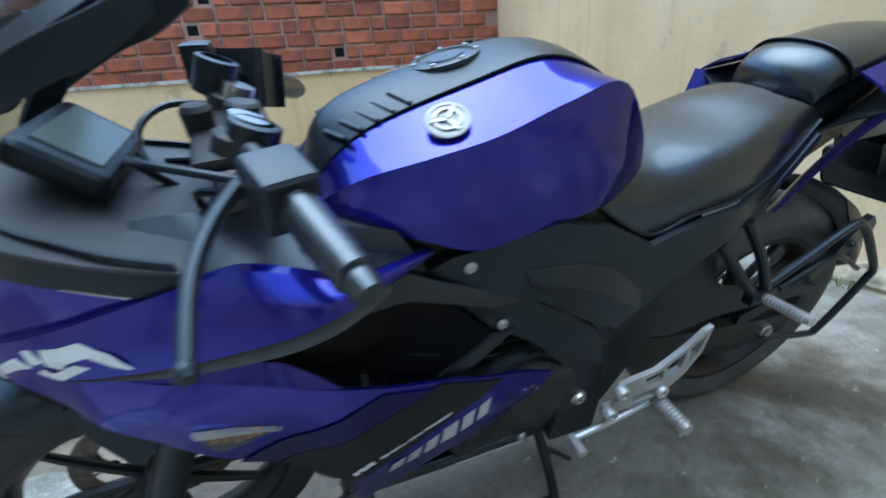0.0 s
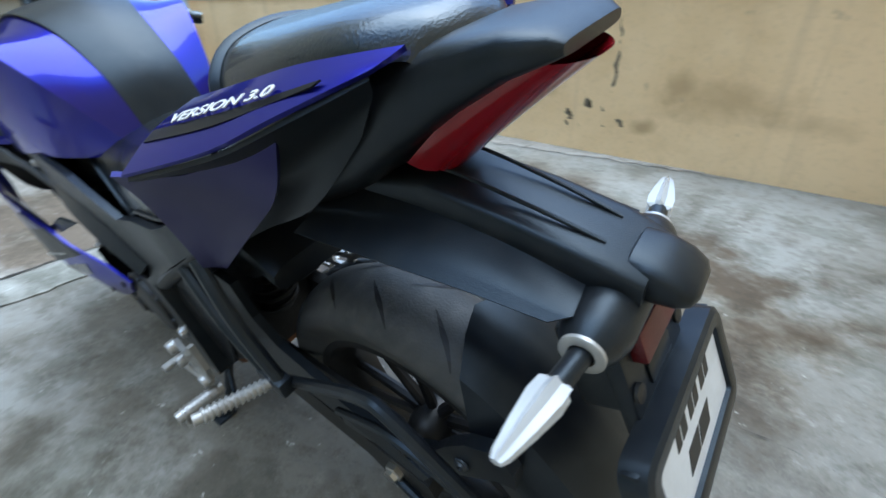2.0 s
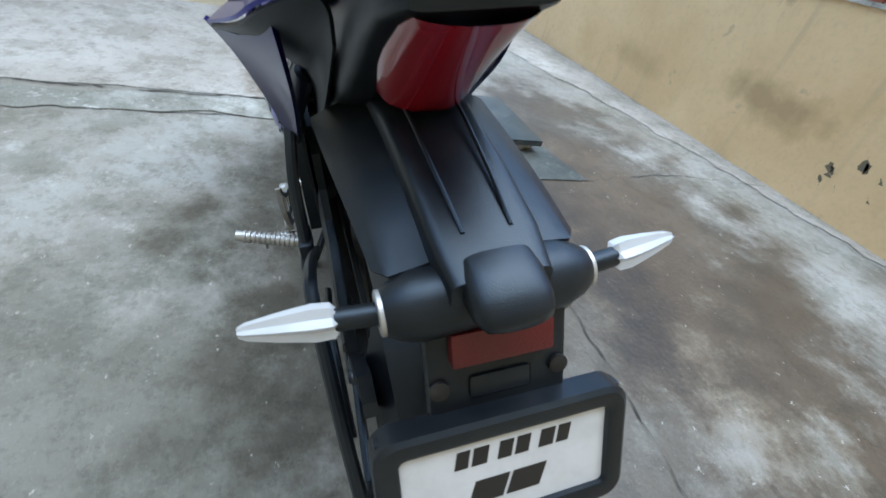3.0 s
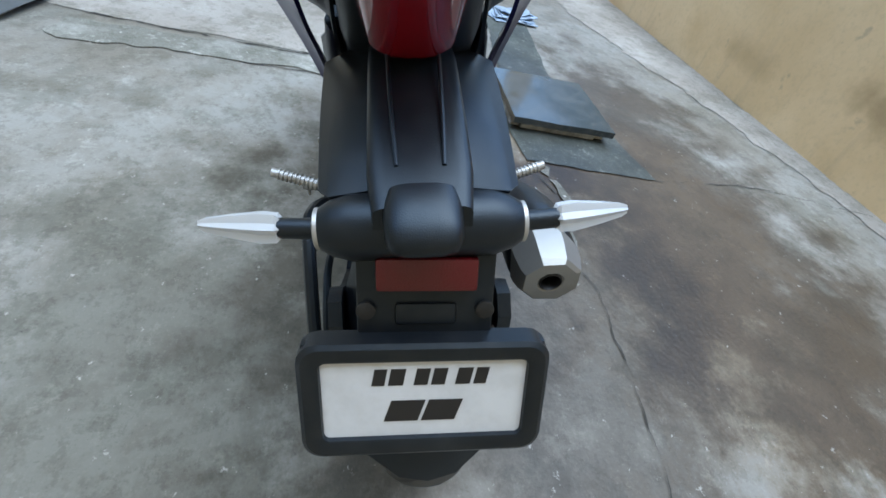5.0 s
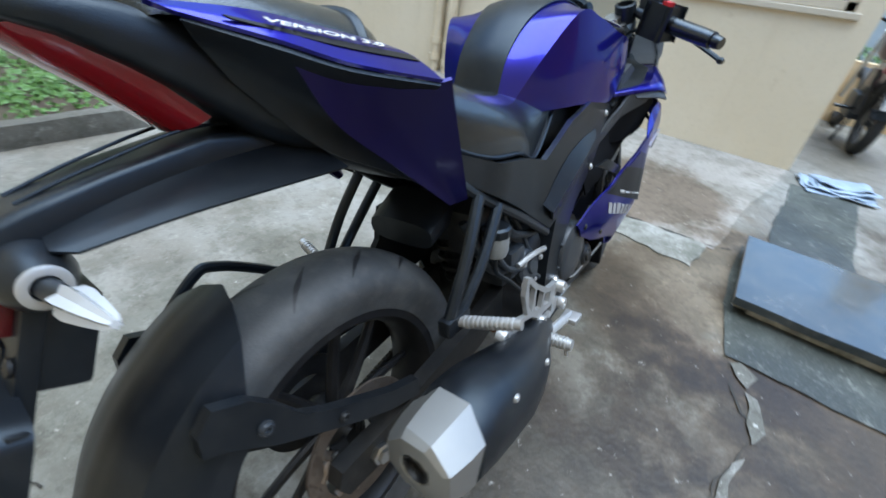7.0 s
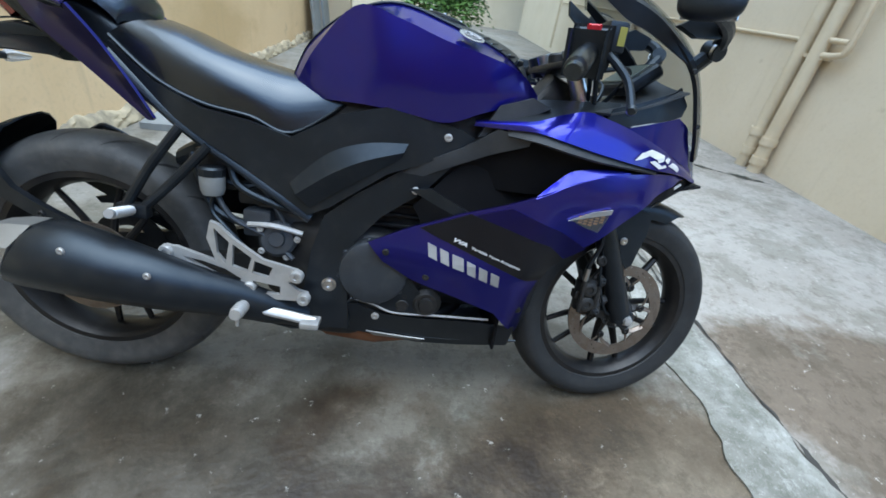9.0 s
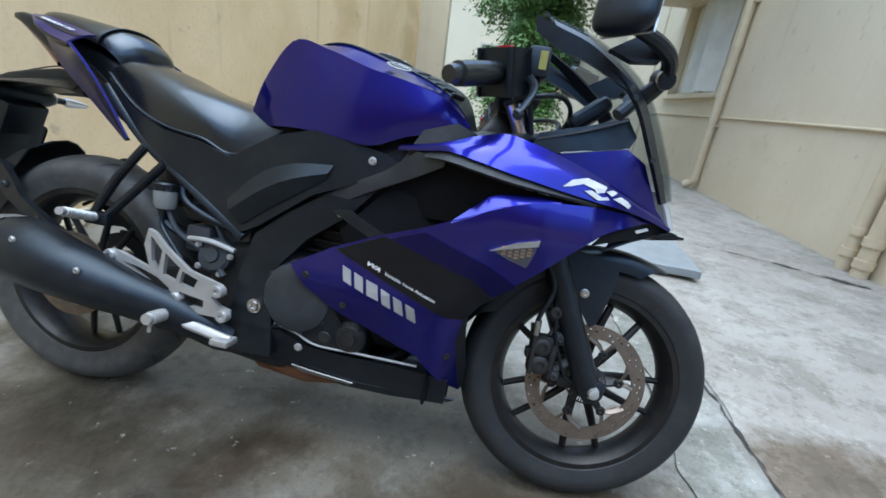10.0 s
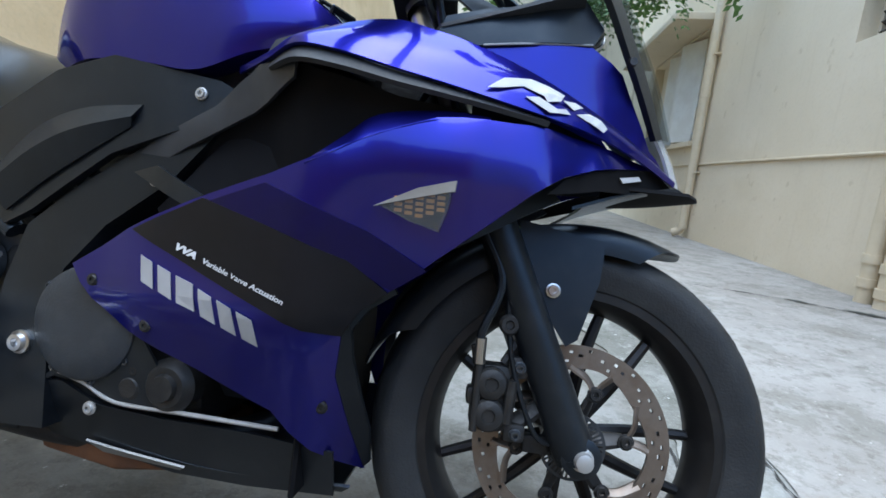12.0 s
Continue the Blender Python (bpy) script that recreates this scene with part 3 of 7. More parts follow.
def crumbling_foot(name, x0, x1, y0, y1, h, label):
    """A broken, lumpy plinth of render at a wall's foot."""
    bm = bmesh.new()
    rows, cols = 7, 420
    grid = []
    for i in range(cols + 1):
        y = y0 + (y1 - y0) * i / cols
        k = .70 + .55 * noise.noise(Vector((y * 1.7, 1, 0))) + .30 * noise.noise(Vector((y * 6, 4, 0))) + .15 * noise.noise(Vector((y * 21, 7, 0)))
        line = []
        for j in range(rows + 1):
            f = j / rows
            bulge = math.cos(f * math.pi / 2) ** .6
            q = Vector((0, y * 13, f * 5))
            line.append(bm.verts.new((x0 - .002 + (x1 - x0) * bulge * (.8 + .45 * noise.noise(q) + .3 * noise.noise(q * 2.6)), y, h * max(.15, k) * f + .008 * noise.noise(q * 1.9 + Vector((5, 0, 0))) * (f > 0))))
        grid.append(line)
    for a, b in zip(grid, grid[1:]):
        for j in range(rows):
            bm.faces.new((a[j], a[j + 1], b[j + 1], b[j]))
    return tagged(finish(name, bm, FOOT, smooth=50), label, "plinth", kind="structure")


crumbling_foot("plinth_rear", REAR_X, REAR_X + 0.055, -2.6, 7.4, 0.15, "crumbling cement plinth at the foot of the high wall")

# neighbour's brick wall behind the low wall; unseen tops sized to limit sky light
slab("neighbour_wall", (3.12, -4.4, 0.0), (14.0, -3.75, 3.0), BLEACH, "pale weathered wall of the neighbouring house", "wall")
brick_wall = slab("wall_brick", (REAR_X, -3.9, 0.0), (3.12, -3.475, 2.6), MORTAR, "unplastered red brick wall with put-log holes", "wall")

# house: one wall with three openings through it
OPEN = [(-0.52, 0.50, 1.00, 2.20), (2.66, 3.38, 1.85, 2.32), (6.20, 8.50, 1.34, 2.85)]
bm = bmesh.new()
ys = sorted({FACE_Y, 14.0, *[o[0] for o in OPEN], *[o[1] for o in OPEN]})
for y0, y1 in zip(ys, ys[1:]):
    o = next((o for o in OPEN if o[0] <= y0 and y1 <= o[1]), None)
    for z0, z1 in ((-0.1, o[2]), (o[3], 6.0)) if o else ((-0.1, 6.0),):
        box(bm, (FACE_X, y0, z0), (FACE_X + 0.22, y1, z1))
box(bm, (FACE_X + 0.22, FACE_Y, -0.1), (FAR_X, FACE_Y + 0.2, 6.0))
tagged(finish("wall_house", bm, CREAM, smooth=0), "cream plastered house wall with damp marks", "wall", kind="structure")
# solid black block in place of the unlit rooms
slab("house_core", (FACE_X + 0.7, FACE_Y + 0.2, -0.1), (FAR_X, 14.0, 6.0), DARKHOLE, "near-black block standing in for the shade of the rooms behind the house windows", "interior")
slab("house_roof", (FACE_X - 0.3, FACE_Y - 0.3, 6.0), (FAR_X + .3, 14.3, 6.15), CREAM, "flat concrete roof slab of the house", "roof")

win = thing("window_1", "brown-framed window with two dark panes and a sill", "window", kind="structure")
y0, y1, z0, z1 = OPEN[0]
part("window_sill", box(bmesh.new(), (FACE_X - 0.03, y0 - 0.04, z0 - 0.03), (FACE_X + 0.20, y1 + 0.04, z0 + 0.012), 0.006), FRAMEW, win)
bm = bmesh.new()
for lo, hi in (((y0, z0 + .012), (y0 + .06, z1)), ((y1 - .06, z0 + .012), (y1, z1)), ((.06, z0 + .012), (.16, z1)), ((y0, z1 - .06), (y1, z1)), ((y0, z0 + .012), (y1, z0 + .07))):
    box(bm, (FACE_X + 0.04, lo[0], lo[1]), (FACE_X + 0.10, hi[0], hi[1]), 0.005)
part("window_frame", bm, FRAMEW, win)
for a, b in ((y0 + .06, .06), (.16, y1 - .06)):
    part("pane", box(bmesh.new(), (FACE_X + 0.065, a, z0 + .07), (FACE_X + 0.072, b, z1 - .06)), GLASSW, win, smooth=0)
vent = thing("window_2", "small high louvred ventilator window", "window", kind="structure")
y0, y1, z0, z1 = OPEN[1]
part("window_frame", box(box(bmesh.new(), (FACE_X + 0.13, y0, z0), (FACE_X + 0.17, y0 + .03, z1)), (FACE_X + 0.13, y1 - .03, z0), (FACE_X + 0.17, y1, z1)), FRAMEW, vent)
for k in range(6):
    z = z0 + .05 + k * .072
    part("slat", box(bmesh.new(), (-.04, y0 + .03, -.003), (.04, y1 - .03, .003), 0, 1, Matrix.Translation((FACE_X + 0.15, 0, z)) @ Matrix.Rotation(radians(35), 4, "Y")), GLASSW, vent, smooth=0)
# black sheet paints the room's shade behind the slats
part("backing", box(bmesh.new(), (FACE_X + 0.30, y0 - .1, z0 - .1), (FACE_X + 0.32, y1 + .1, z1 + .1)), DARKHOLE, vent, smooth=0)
far_win = thing("window_3", "wide window with pale shutters under a concrete sunshade", "window", kind="structure")
y0, y1, z0, z1 = OPEN[2]
part("sunshade", box(bmesh.new(), (FACE_X - 0.55, y0 - .25, z1 + .02), (FACE_X - .002, y1 + .25, z1 + .12), 0.01), CREAM, far_win)
part("window_sill", box(bmesh.new(), (FACE_X - 0.08, y0 - .1, z0 - .07), (FACE_X + .2, y1 + .1, z0), 0.006), CREAM, far_win)
part("backing", box(bmesh.new(), (FACE_X + .16, y0, z0), (FACE_X + .2, y1, z1)), CREAM, far_win, smooth=0)
for a, w in ((y0 + .30, .46), (y0 + 1.15, .30)):
    part("shutter", box(bmesh.new(), (-.014, 0, z0 + .03), (.014, w, z1 - .04), .006, 1, Matrix.Translation((FACE_X + .10, a, 0)) @ Matrix.Rotation(radians(24), 4, "Z")), SHUTTER, far_win)
part("mullion", box(bmesh.new(), (FACE_X + .08, y0 + .95, z0 + .002), (FACE_X + .15, y0 + 1.02, z1 - .002), .004), FRAMEW, far_win)


def drain_pipe(y, r, top, foot, label, collars=(0.16,)):
    ob = thing("drain_pipe", label, "pipe")
    bm = bmesh.new()
    x = FACE_X - r - 0.02
    pts = [(x, y, top), (x, y, 0.30), (x, y, 0.18)] + ([(x - .03, y + .02, .10), (x - .10, y + .06, .06)] if foot else [(x, y, -.02)])
    tube(bm, [pts[0], pts[1]], r, 4, 20)
    tube(bm, pts[1:], r, 10, 20)
    part("pipe", bm, PIPE, ob)
    for z in (*collars, 1.9, 3.4):
        part("collar", lathe(bmesh.new(), [(-.03, r), (-.03, r + .010), (.03, r + .010), (.03, r)], (x, y, z), (0, 0, 1), 24), PIPE, ob)
    for z in (0.9, 2.4):
        part("clamp", box(bmesh.new(), (x - .01, y - r - .025, z - .012), (FACE_X + .002, y + r + .025, z + .012), .003), PIPE, ob)
    return ob


drain_pipe(2.63, 0.052, 6.0, False, "cream painted drain pipe fixed to the house wall", (0.14, 0.30))
drain_pipe(2.47, 0.052, 6.0, False, "cream painted drain pipe with a side branch", (0.10, 0.26))
drain_pipe(5.80, 0.055, 6.0, True, "cream painted rainwater pipe with an angled foot")
bm = bmesh.new()
tube(bm, [(FACE_X - .07, 2.47, .92), (FACE_X - .07, 2.30, .93), (FACE_X - .07, 2.24, .99), (FACE_X - .07, 2.24, 1.3), (FACE_X - .03, 2.22, 1.6)], .022, 16, 12)
tube(bm, [(FACE_X - .07, 2.47, 1.02), (FACE_X - .07, 2.34, 1.02), (FACE_X - .07, 2.26, 1.02)], .020, 6, 12)
tagged(finish("branch_pipe", bm, PIPE), "thin cream branch pipe on the house wall", "pipe")
bm = bmesh.new()
tube(bm, [(FACE_X - .012, 2.70, 1.00), (FACE_X - .012, 5.0, 1.01), (FACE_X - .012, 9.8, 1.01)], .014, 8, 10)
tagged(finish("conduit", bm, PIPE), "thin painted conduit running along the house wall", "pipe")
bm = bmesh.new()
tube(bm, [(FACE_X - .012, 9.9, 0.1), (FACE_X - .012, 9.9, 1.01), (FACE_X - .012, 9.9, 4.5)], .03, 8, 10)
tagged(finish("conduit", bm, PIPE), "upright painted conduit on the house wall", "pipe")

# far house beyond the tree; unseen upper storeys added to block sky light
far = thing("far_house", "cream house with small windows beyond the tree, its unseen upper storeys added", "house")
part("wall", box(bmesh.new(), (-14, 15.0, 0), (FACE_X + .6, 15.4, 11.0)), CREAM, far, smooth=0)
part("roof", box(bmesh.new(), (-14.3, 14.7, 11.0), (FACE_X - .3, 15.8, 11.2)), CREAM, far, smooth=0)
for x in (-6.5, -3.6, -0.8, 1.6):
    for z in (1.4, 4.4, 7.6):
        w = part("window", box(bmesh.new(), (x, 14.93, z), (x + 1.0, 15.01, z + 1.2), .01), FRAMEW, far)
        part("pane", box(bmesh.new(), (x + .07, 14.915, z + .07), (x + .93, 14.935, z + 1.13)), GLASSW, w, smooth=0)

# stone slabs, kerb and garden bed
def stone(name, label, lo, hi, material, rz=0.0, tilt=0.0, bevel=0.006):
    c = [(a + b) / 2 for a, b in zip(lo, hi)]
    h = [(b - a) / 2 for a, b in zip(lo, hi)]
    bm = box(bmesh.new(), [-q for q in h], h)
    bmesh.ops.subdivide_edges(bm, edges=bm.edges[:], cuts=6, use_grid_fill=True)
    for v in bm.verts:
        v.co += noise.noise_vector(v.co * 7 + Vector(c)) * 0.004
    ob = tagged(finish(name, bm, material, smooth=35), label, "stone slab")
    ob.matrix_basis = pose(*c, 0, tilt, rz)
    return ob


stone("granite_slab", "polished dark granite slab lying over a drain opening", (1.40, -1.075, 0.047), (2.01, -0.515, 0.079), GRANITE, 1.0)
for lo, hi in (((1.46, -1.06, 0.0), (1.98, -1.00, 0.047)), ((1.46, -0.58, 0.0), (1.98, -0.53, 0.047)), ((1.44, -1.0, 0.0), (1.50, -0.58, 0.047))):
    tagged(finish("drain_kerb", box(bmesh.new(), lo, hi, .004), CEMENT), "low cement rim under the granite slab", "kerb", kind="structure")
stone("stone_slab", "pale grey stone slab laid over a drain", (1.62, 1.72, 0.03), (2.26, 2.42, 0.075), GREYSTONE, -4)
stone("block", "small rough stone block under the slab", (1.66, 1.78, 0.0), (1.80, 2.35, 0.03), CEMENT)
stone("block", "small rough stone block under the slab", (2.05, 1.78, 0.0), (2.18, 2.35, 0.03), CEMENT)
stone("stone_slab", "flat grey stone slab beside the high wall", (-0.95, 1.78, 0.0), (-0.38, 2.40, 0.04), GREYSTONE, 3)
for k, (y, w) in enumerate(((6.3, 0.45), (6.75, 0.40))):
    stone("leaning_slab", "grey stone slab leaning on the high wall", (REAR_X + .10 + .05 * k, y, 0.02), (REAR_X + .14 + .05 * k, y + w, 0.80), GREYSTONE, 0, -6)
for x0, x1, y0, y1 in ((-0.30, 1.55, 2.40, 2.50), (1.45, 1.55, 2.50, 4.2), (-0.30, -0.20, 2.50, 4.2)):
    slab("kerb", (x0, y0, 0.0), (x1, y1, 0.11), KERBM, "weathered cement kerb round a garden bed", "kerb", rough=0.012, cuts=10)
slab("garden_bed", (-0.20, 2.50, 0.0), (1.45, 4.2, 0.07), SOIL, "dark soil of the garden bed", "soil", rough=0.02, cuts=16)


def leaf_cloud(bm, centre, radius, count, size, rnd, flat=1.0):
    for _ in range(count):
        while True:
            v = Vector((rnd.uniform(-1, 1), rnd.uniform(-1, 1), rnd.uniform(-1, 1)))
            if v.length < 1:
                break
        p = Vector(centre) + Vector((v.x * radius, v.y * radius, v.z * radius * flat))
        d = Vector((rnd.uniform(-1, 1), rnd.uniform(-1, 1), rnd.uniform(-1.0, .3))).normalized()
        u = d.orthogonal().normalized()
        s = size * rnd.uniform(.6, 1.3)
        n = d.cross(u) * s * .08
        q = [bm.verts.new(p), bm.verts.new(p + d * s * .5 + u * s * .26 + n), bm.verts.new(p + d * s), bm.verts.new(p + d * s * .5 - u * s * .26 + n)]
        bm.faces.new(q)


rnd = random.Random(5)
bm = bmesh.new()
for k in range(190):
    leaf_cloud(bm, (rnd.uniform(-.14, 1.42), rnd.uniform(2.53, 4.1), .10), .09, 26, .045, rnd, .8)
tagged(finish("garden_plants", bm, LEAF, smooth=0), "low green leafy plants in the garden bed", "plants", kind="stuff")
bm = bmesh.new()
for k in range(9):
    y = rnd.uniform(-2.4, 1.0)
    for j in range(9):
        p = Vector((REAR_X + .06 + rnd.uniform(0, .03), y + rnd.uniform(-.05, .05), 0))
        t = p + Vector((rnd.uniform(-.02, .04), rnd.uniform(-.03, .03), rnd.uniform(.02, .06)))
        bm.faces.new([bm.verts.new(p + Vector((0, .003, 0))), bm.verts.new(p - Vector((0, .003, 0))), bm.verts.new(t)])
tagged(finish("weeds", bm, LEAF, smooth=0), "small weeds along the foot of the wall", "weeds", kind="stuff")
bm = bmesh.new()
for k in range(14):
    leaf_cloud(bm, (rnd.uniform(2.9, 4.2), -3.3 + rnd.uniform(-.2, .2), rnd.uniform(.9, 1.12)), .14, 30, .06, rnd)
for k in range(26):
    leaf_cloud(bm, (FAR_X + .45 + rnd.uniform(-.12, .12), rnd.uniform(-2.5, -0.7), rnd.uniform(.42, .74)), .15, 34, .06, rnd)
tagged(finish("bush", bm, LEAF, smooth=0), "green bushes behind the low walls", "bush", kind="stuff")

# tree with small leaflets on hanging sprays
tree = thing("tree", "slender tree with small pale green leaflets overhanging the yard", "tree", pose(1.0, 8.6, 0))
rt = random.Random(11)
bm = bmesh.new()
tube(bm, [(0, 0, 0), (.08, -.1, 1.0), (.0, -.3, 2.0), (.15, -.6, 3.2)], .09, 14, 12, .05)
part("trunk", bm, BARK, tree)
ends = [(-.25, -2.2, 1.0), (.35, -2.1, .95), (-.6, -1.9, 1.15), (.0, -1.5, 1.3), (-.3, -1.6, 1.3), (.2, -1.8, 1.2), (.6, -1.7, 1.5), (-.7, -1.5, 1.6), (.1, -1.2, 1.0), (.4, -1.9, 1.9), (-.2, -2.0, 2.0), (2.2, -4.1, 3.15), (1.75, -3.2, 3.1), (.9, -2.6, 3.0), (.3, -2.2, 2.9), (-.5, -1.9, 2.7), (1.3, -1.5, 3.6), (-.9, -.8, 2.6), (.6, -1.2, 2.4), (-.2, -1.2, 2.2), (.2, -.7, 1.7), (.7, -.6, 3.3), (2.0, -2.0, 4.0), (-.6, -2.8, 3.6)]
leaves = bmesh.new()
for e in ends:
    bm = bmesh.new()
    e = Vector(e)
    mid_p = Vector((e.x * .45, e.y * .5, min(2.2 + .3 * e.z, e.z) + .25))
    pts = [(.0, -.25, 1.5 if e.z < 2 else 1.8), mid_p, e]
    tube(bm, pts, .035, 14, 8, .008)
    part("limb", bm, BARK, tree)
    line = spline(pts, 24)
    for i in range(6, 25):
        for j in range(7):
            base = line[i] + Vector((rt.uniform(-.2, .2), rt.uniform(-.2, .2), rt.uniform(-.12, .12)))
            hang = Vector((rt.uniform(-.8, .8), rt.uniform(-.8, .8), rt.uniform(-1.0, -.1))).normalized() * rt.uniform(.25, .55)
            sidev = hang.cross(Vector((0, 0, 1))).normalized() if abs(hang.z) < .49 * 2 else Vector((1, 0, 0))
            for k in range(7):
                for sd in (1, -1):
                    if rt.random() < .2:
                        continue
                    p = base + hang * (.2 + .8 * k / 6) + Vector((0, 0, -.02 * k))
                    d = (sidev * sd + hang.normalized() * .5 + Vector((0, 0, rt.uniform(-.5, .2)))).normalized()
                    s = rt.uniform(.065, .115)
                    u = d.cross(hang).normalized() if d.cross(hang).length > 1e-4 else Vector((0, 0, 1))
                    w = u.cross(d).normalized()
                    leaves.faces.new([leaves.verts.new(p), leaves.verts.new(p + d * s * .5 + w * s * .25), leaves.verts.new(p + d * s), leaves.verts.new(p + d * s * .5 - w * s * .25)])
part("crown", leaves, LEAF, tree, smooth=0)
# blue-grey bundle by the house corner
sheets = thing("folded_sheets", "folded blue-grey plastic sheets on the floor", "sheet", pose(3.46, -0.93, 0.006, 0, 0, 12))
for k in range(5):
    bm = box(bmesh.new(), (-.16 + .02 * k, -.20, .012 * k), (.16 - .015 * k, .20 - .02 * k, .012 * k + .011), .004)
    bmesh.ops.subdivide_edges(bm, edges=bm.edges[:], cuts=9, use_grid_fill=True)
    for v in bm.verts:
        v.co += noise.noise_vector(v.co * 7 + Vector((k * 1.7, 0, 0))) * .030 + noise.noise_vector(v.co * 23 + Vector((0, k, 0))) * .008
        v.co.z = max(v.co.z, .001)
    part("sheet", bm, BLUEBAG, sheets)


# ---- the motorcycle: x towards its front, y to its left, z up its own mid plane; it leans on its side stand ----
bike = thing("motorcycle", "blue and black sports motorcycle leaning on its side stand", "motorcycle", pose(0, 0, 0.0055, -11.16, 0.43, 0.41))
FX, FZ, FRAD = 1.299, 0.288, 0.284
RX, RZ, RRAD = -0.005, 0.300, 0.306
HEAD = Vector((1.003, 0, 0.86))
STEER = Matrix.Translation(HEAD) @ Matrix.Rotation(radians(7), 4, Vector((-math.sin(radians(25.5)), 0, math.cos(radians(25.5))))) @ Matrix.Translation(-HEAD)


def steered(bm):
    bmesh.ops.transform(bm, matrix=STEER, verts=bm.verts)
    return bm


def same(bm):
    return bm


def tyre(cx, cz, R, W, rim_r):
    bm = bmesh.new()
    prof = [(-W * 0.30, rim_r - 0.004), (-W * 0.40, rim_r + 0.004), (-W * 0.47, rim_r + (R - rim_r) * 0.36)]
    for i in range(1, 18):
        a = math.pi * (i / 18 - 0.5)
        prof.append((math.sin(a) * W * 0.5, R - W * 0.40 + W * 0.40 * math.cos(a) ** 0.85))
    prof += [(W * 0.47, rim_r + (R - rim_r) * 0.36), (W * 0.40, rim_r + 0.004), (W * 0.30, rim_r - 0.004)]
    return lathe(bm, prof, (cx, 0, cz), (0, 1, 0), 80, closed=True)


def ribbed(bm, p, q, r0, r1, n):
    """A ribbed footrest between two points."""
    d = Vector(q) - Vector(p)
    e = d.length
    prof = [(0, 0), (0, r0)]
    for k in range(n):
        a, b = e * (.12 + .8 * k / n), e * (.12 + .8 * (k + .5) / n)
        prof += [(a, r0), (a + e * .01, r1), (b, r1), (b + e * .01, r0)]
    return lathe(bm, prof + [(e, r0), (e, 0)], p, d, 14)


def tread_grooves(cx, cz, R, W, n):
    """Slanting rain grooves, laid in as thin dark wedges flush with the crown."""
    bm = bmesh.new()
    for k in range(n):
        for s in (1, -1):
            a0 = 2 * math.pi * (k + (0.5 if s < 0 else 0)) / n
            prev = None
            for i in range(7):
                u = 0.10 + 0.72 * i / 6
                ang = a0 + 0.20 * i / 6
                b = math.asin(u)
                r = R - W * 0.40 + W * 0.40 * math.cos(b) ** 0.85 + 0.0006
                w = 0.013 * (1 - abs(i / 3 - 1) * 0.8)
                p = [bm.verts.new((cx + math.cos(ang + d / R) * r, s * u * W * 0.5, cz + math.sin(ang + d / R) * r)) for d in (-w / 2, w / 2)]
                if prev:
                    bm.faces.new((prev[0], prev[1], p[1], p[0]))
                prev = p
    return bm


def rim(cx, cz, r, W):
    bm = bmesh.new()
    prof = [(-W / 2, r + 0.004), (-W / 2, r - 0.010), (-W / 2 + 0.012, r - 0.020), (-0.008, r - 0.030), (0.008, r - 0.030),
            (W / 2 - 0.012, r - 0.020), (W / 2, r - 0.010), (W / 2, r + 0.004)]
    return lathe(bm, prof, (cx, 0, cz), (0, 1, 0), 64, closed=True)


def spoke(cx, cz, r0, r1, ang, swing=0.0, w=0.016, t=0.020):
    bm = bmesh.new()
    pts = []
    for i in range(5):
        f = i / 4
        a = ang + swing * f
        pts.append((cx + math.cos(a) * (r0 + (r1 - r0) * f), 0, cz + math.sin(a) * (r0 + (r1 - r0) * f)))
    tube(bm, pts, w * 0.62, 6, 8, w * 0.42, sq=t / w)
    return bm


def drilled_disc(cx, cz, y, r0, r1, side):
    """A wavy brake disc with drilled holes."""
    bm = bmesh.new()
    n, rows, th = 120, 8, 0.0045
    top, low = [], []
    for j in range(rows + 1):
        ra = []
        for i in range(n):
            a = 2 * math.pi * i / n
            r = r0 + (r1 - r0) * j / rows
            if j == 0:
                r += 0.003 * math.cos(a * 5)
            ra.append((cx + math.cos(a) * r, cz + math.sin(a) * r))
        top.append([bm.verts.new((p[0], y, p[1])) for p in ra])
        low.append([bm.verts.new((p[0], y - side * th, p[1])) for p in ra])
    full = set()
    for j in range(rows):
        for i in range(n):
            hole = (j == 2 and i % 10 == 2) or (j == 4 and i % 5 == 4) or (j == 6 and i % 10 == 7) or (j == 5 and i % 10 == 1)
            if not hole:
                full.add((j, i))
    for j, i in full:
        k = (i + 1) % n
        bm.faces.new((top[j][i], top[j][k], top[j + 1][k], top[j + 1][i]))
        bm.faces.new((low[j][i], low[j + 1][i], low[j + 1][k], low[j][k]))
    for i in range(n):
        k = (i + 1) % n
        bm.faces.new((top[rows][i], top[rows][k], low[rows][k], low[rows][i]))
        bm.faces.new((top[0][i], low[0][i], low[0][k], top[0][k]))
    return bm


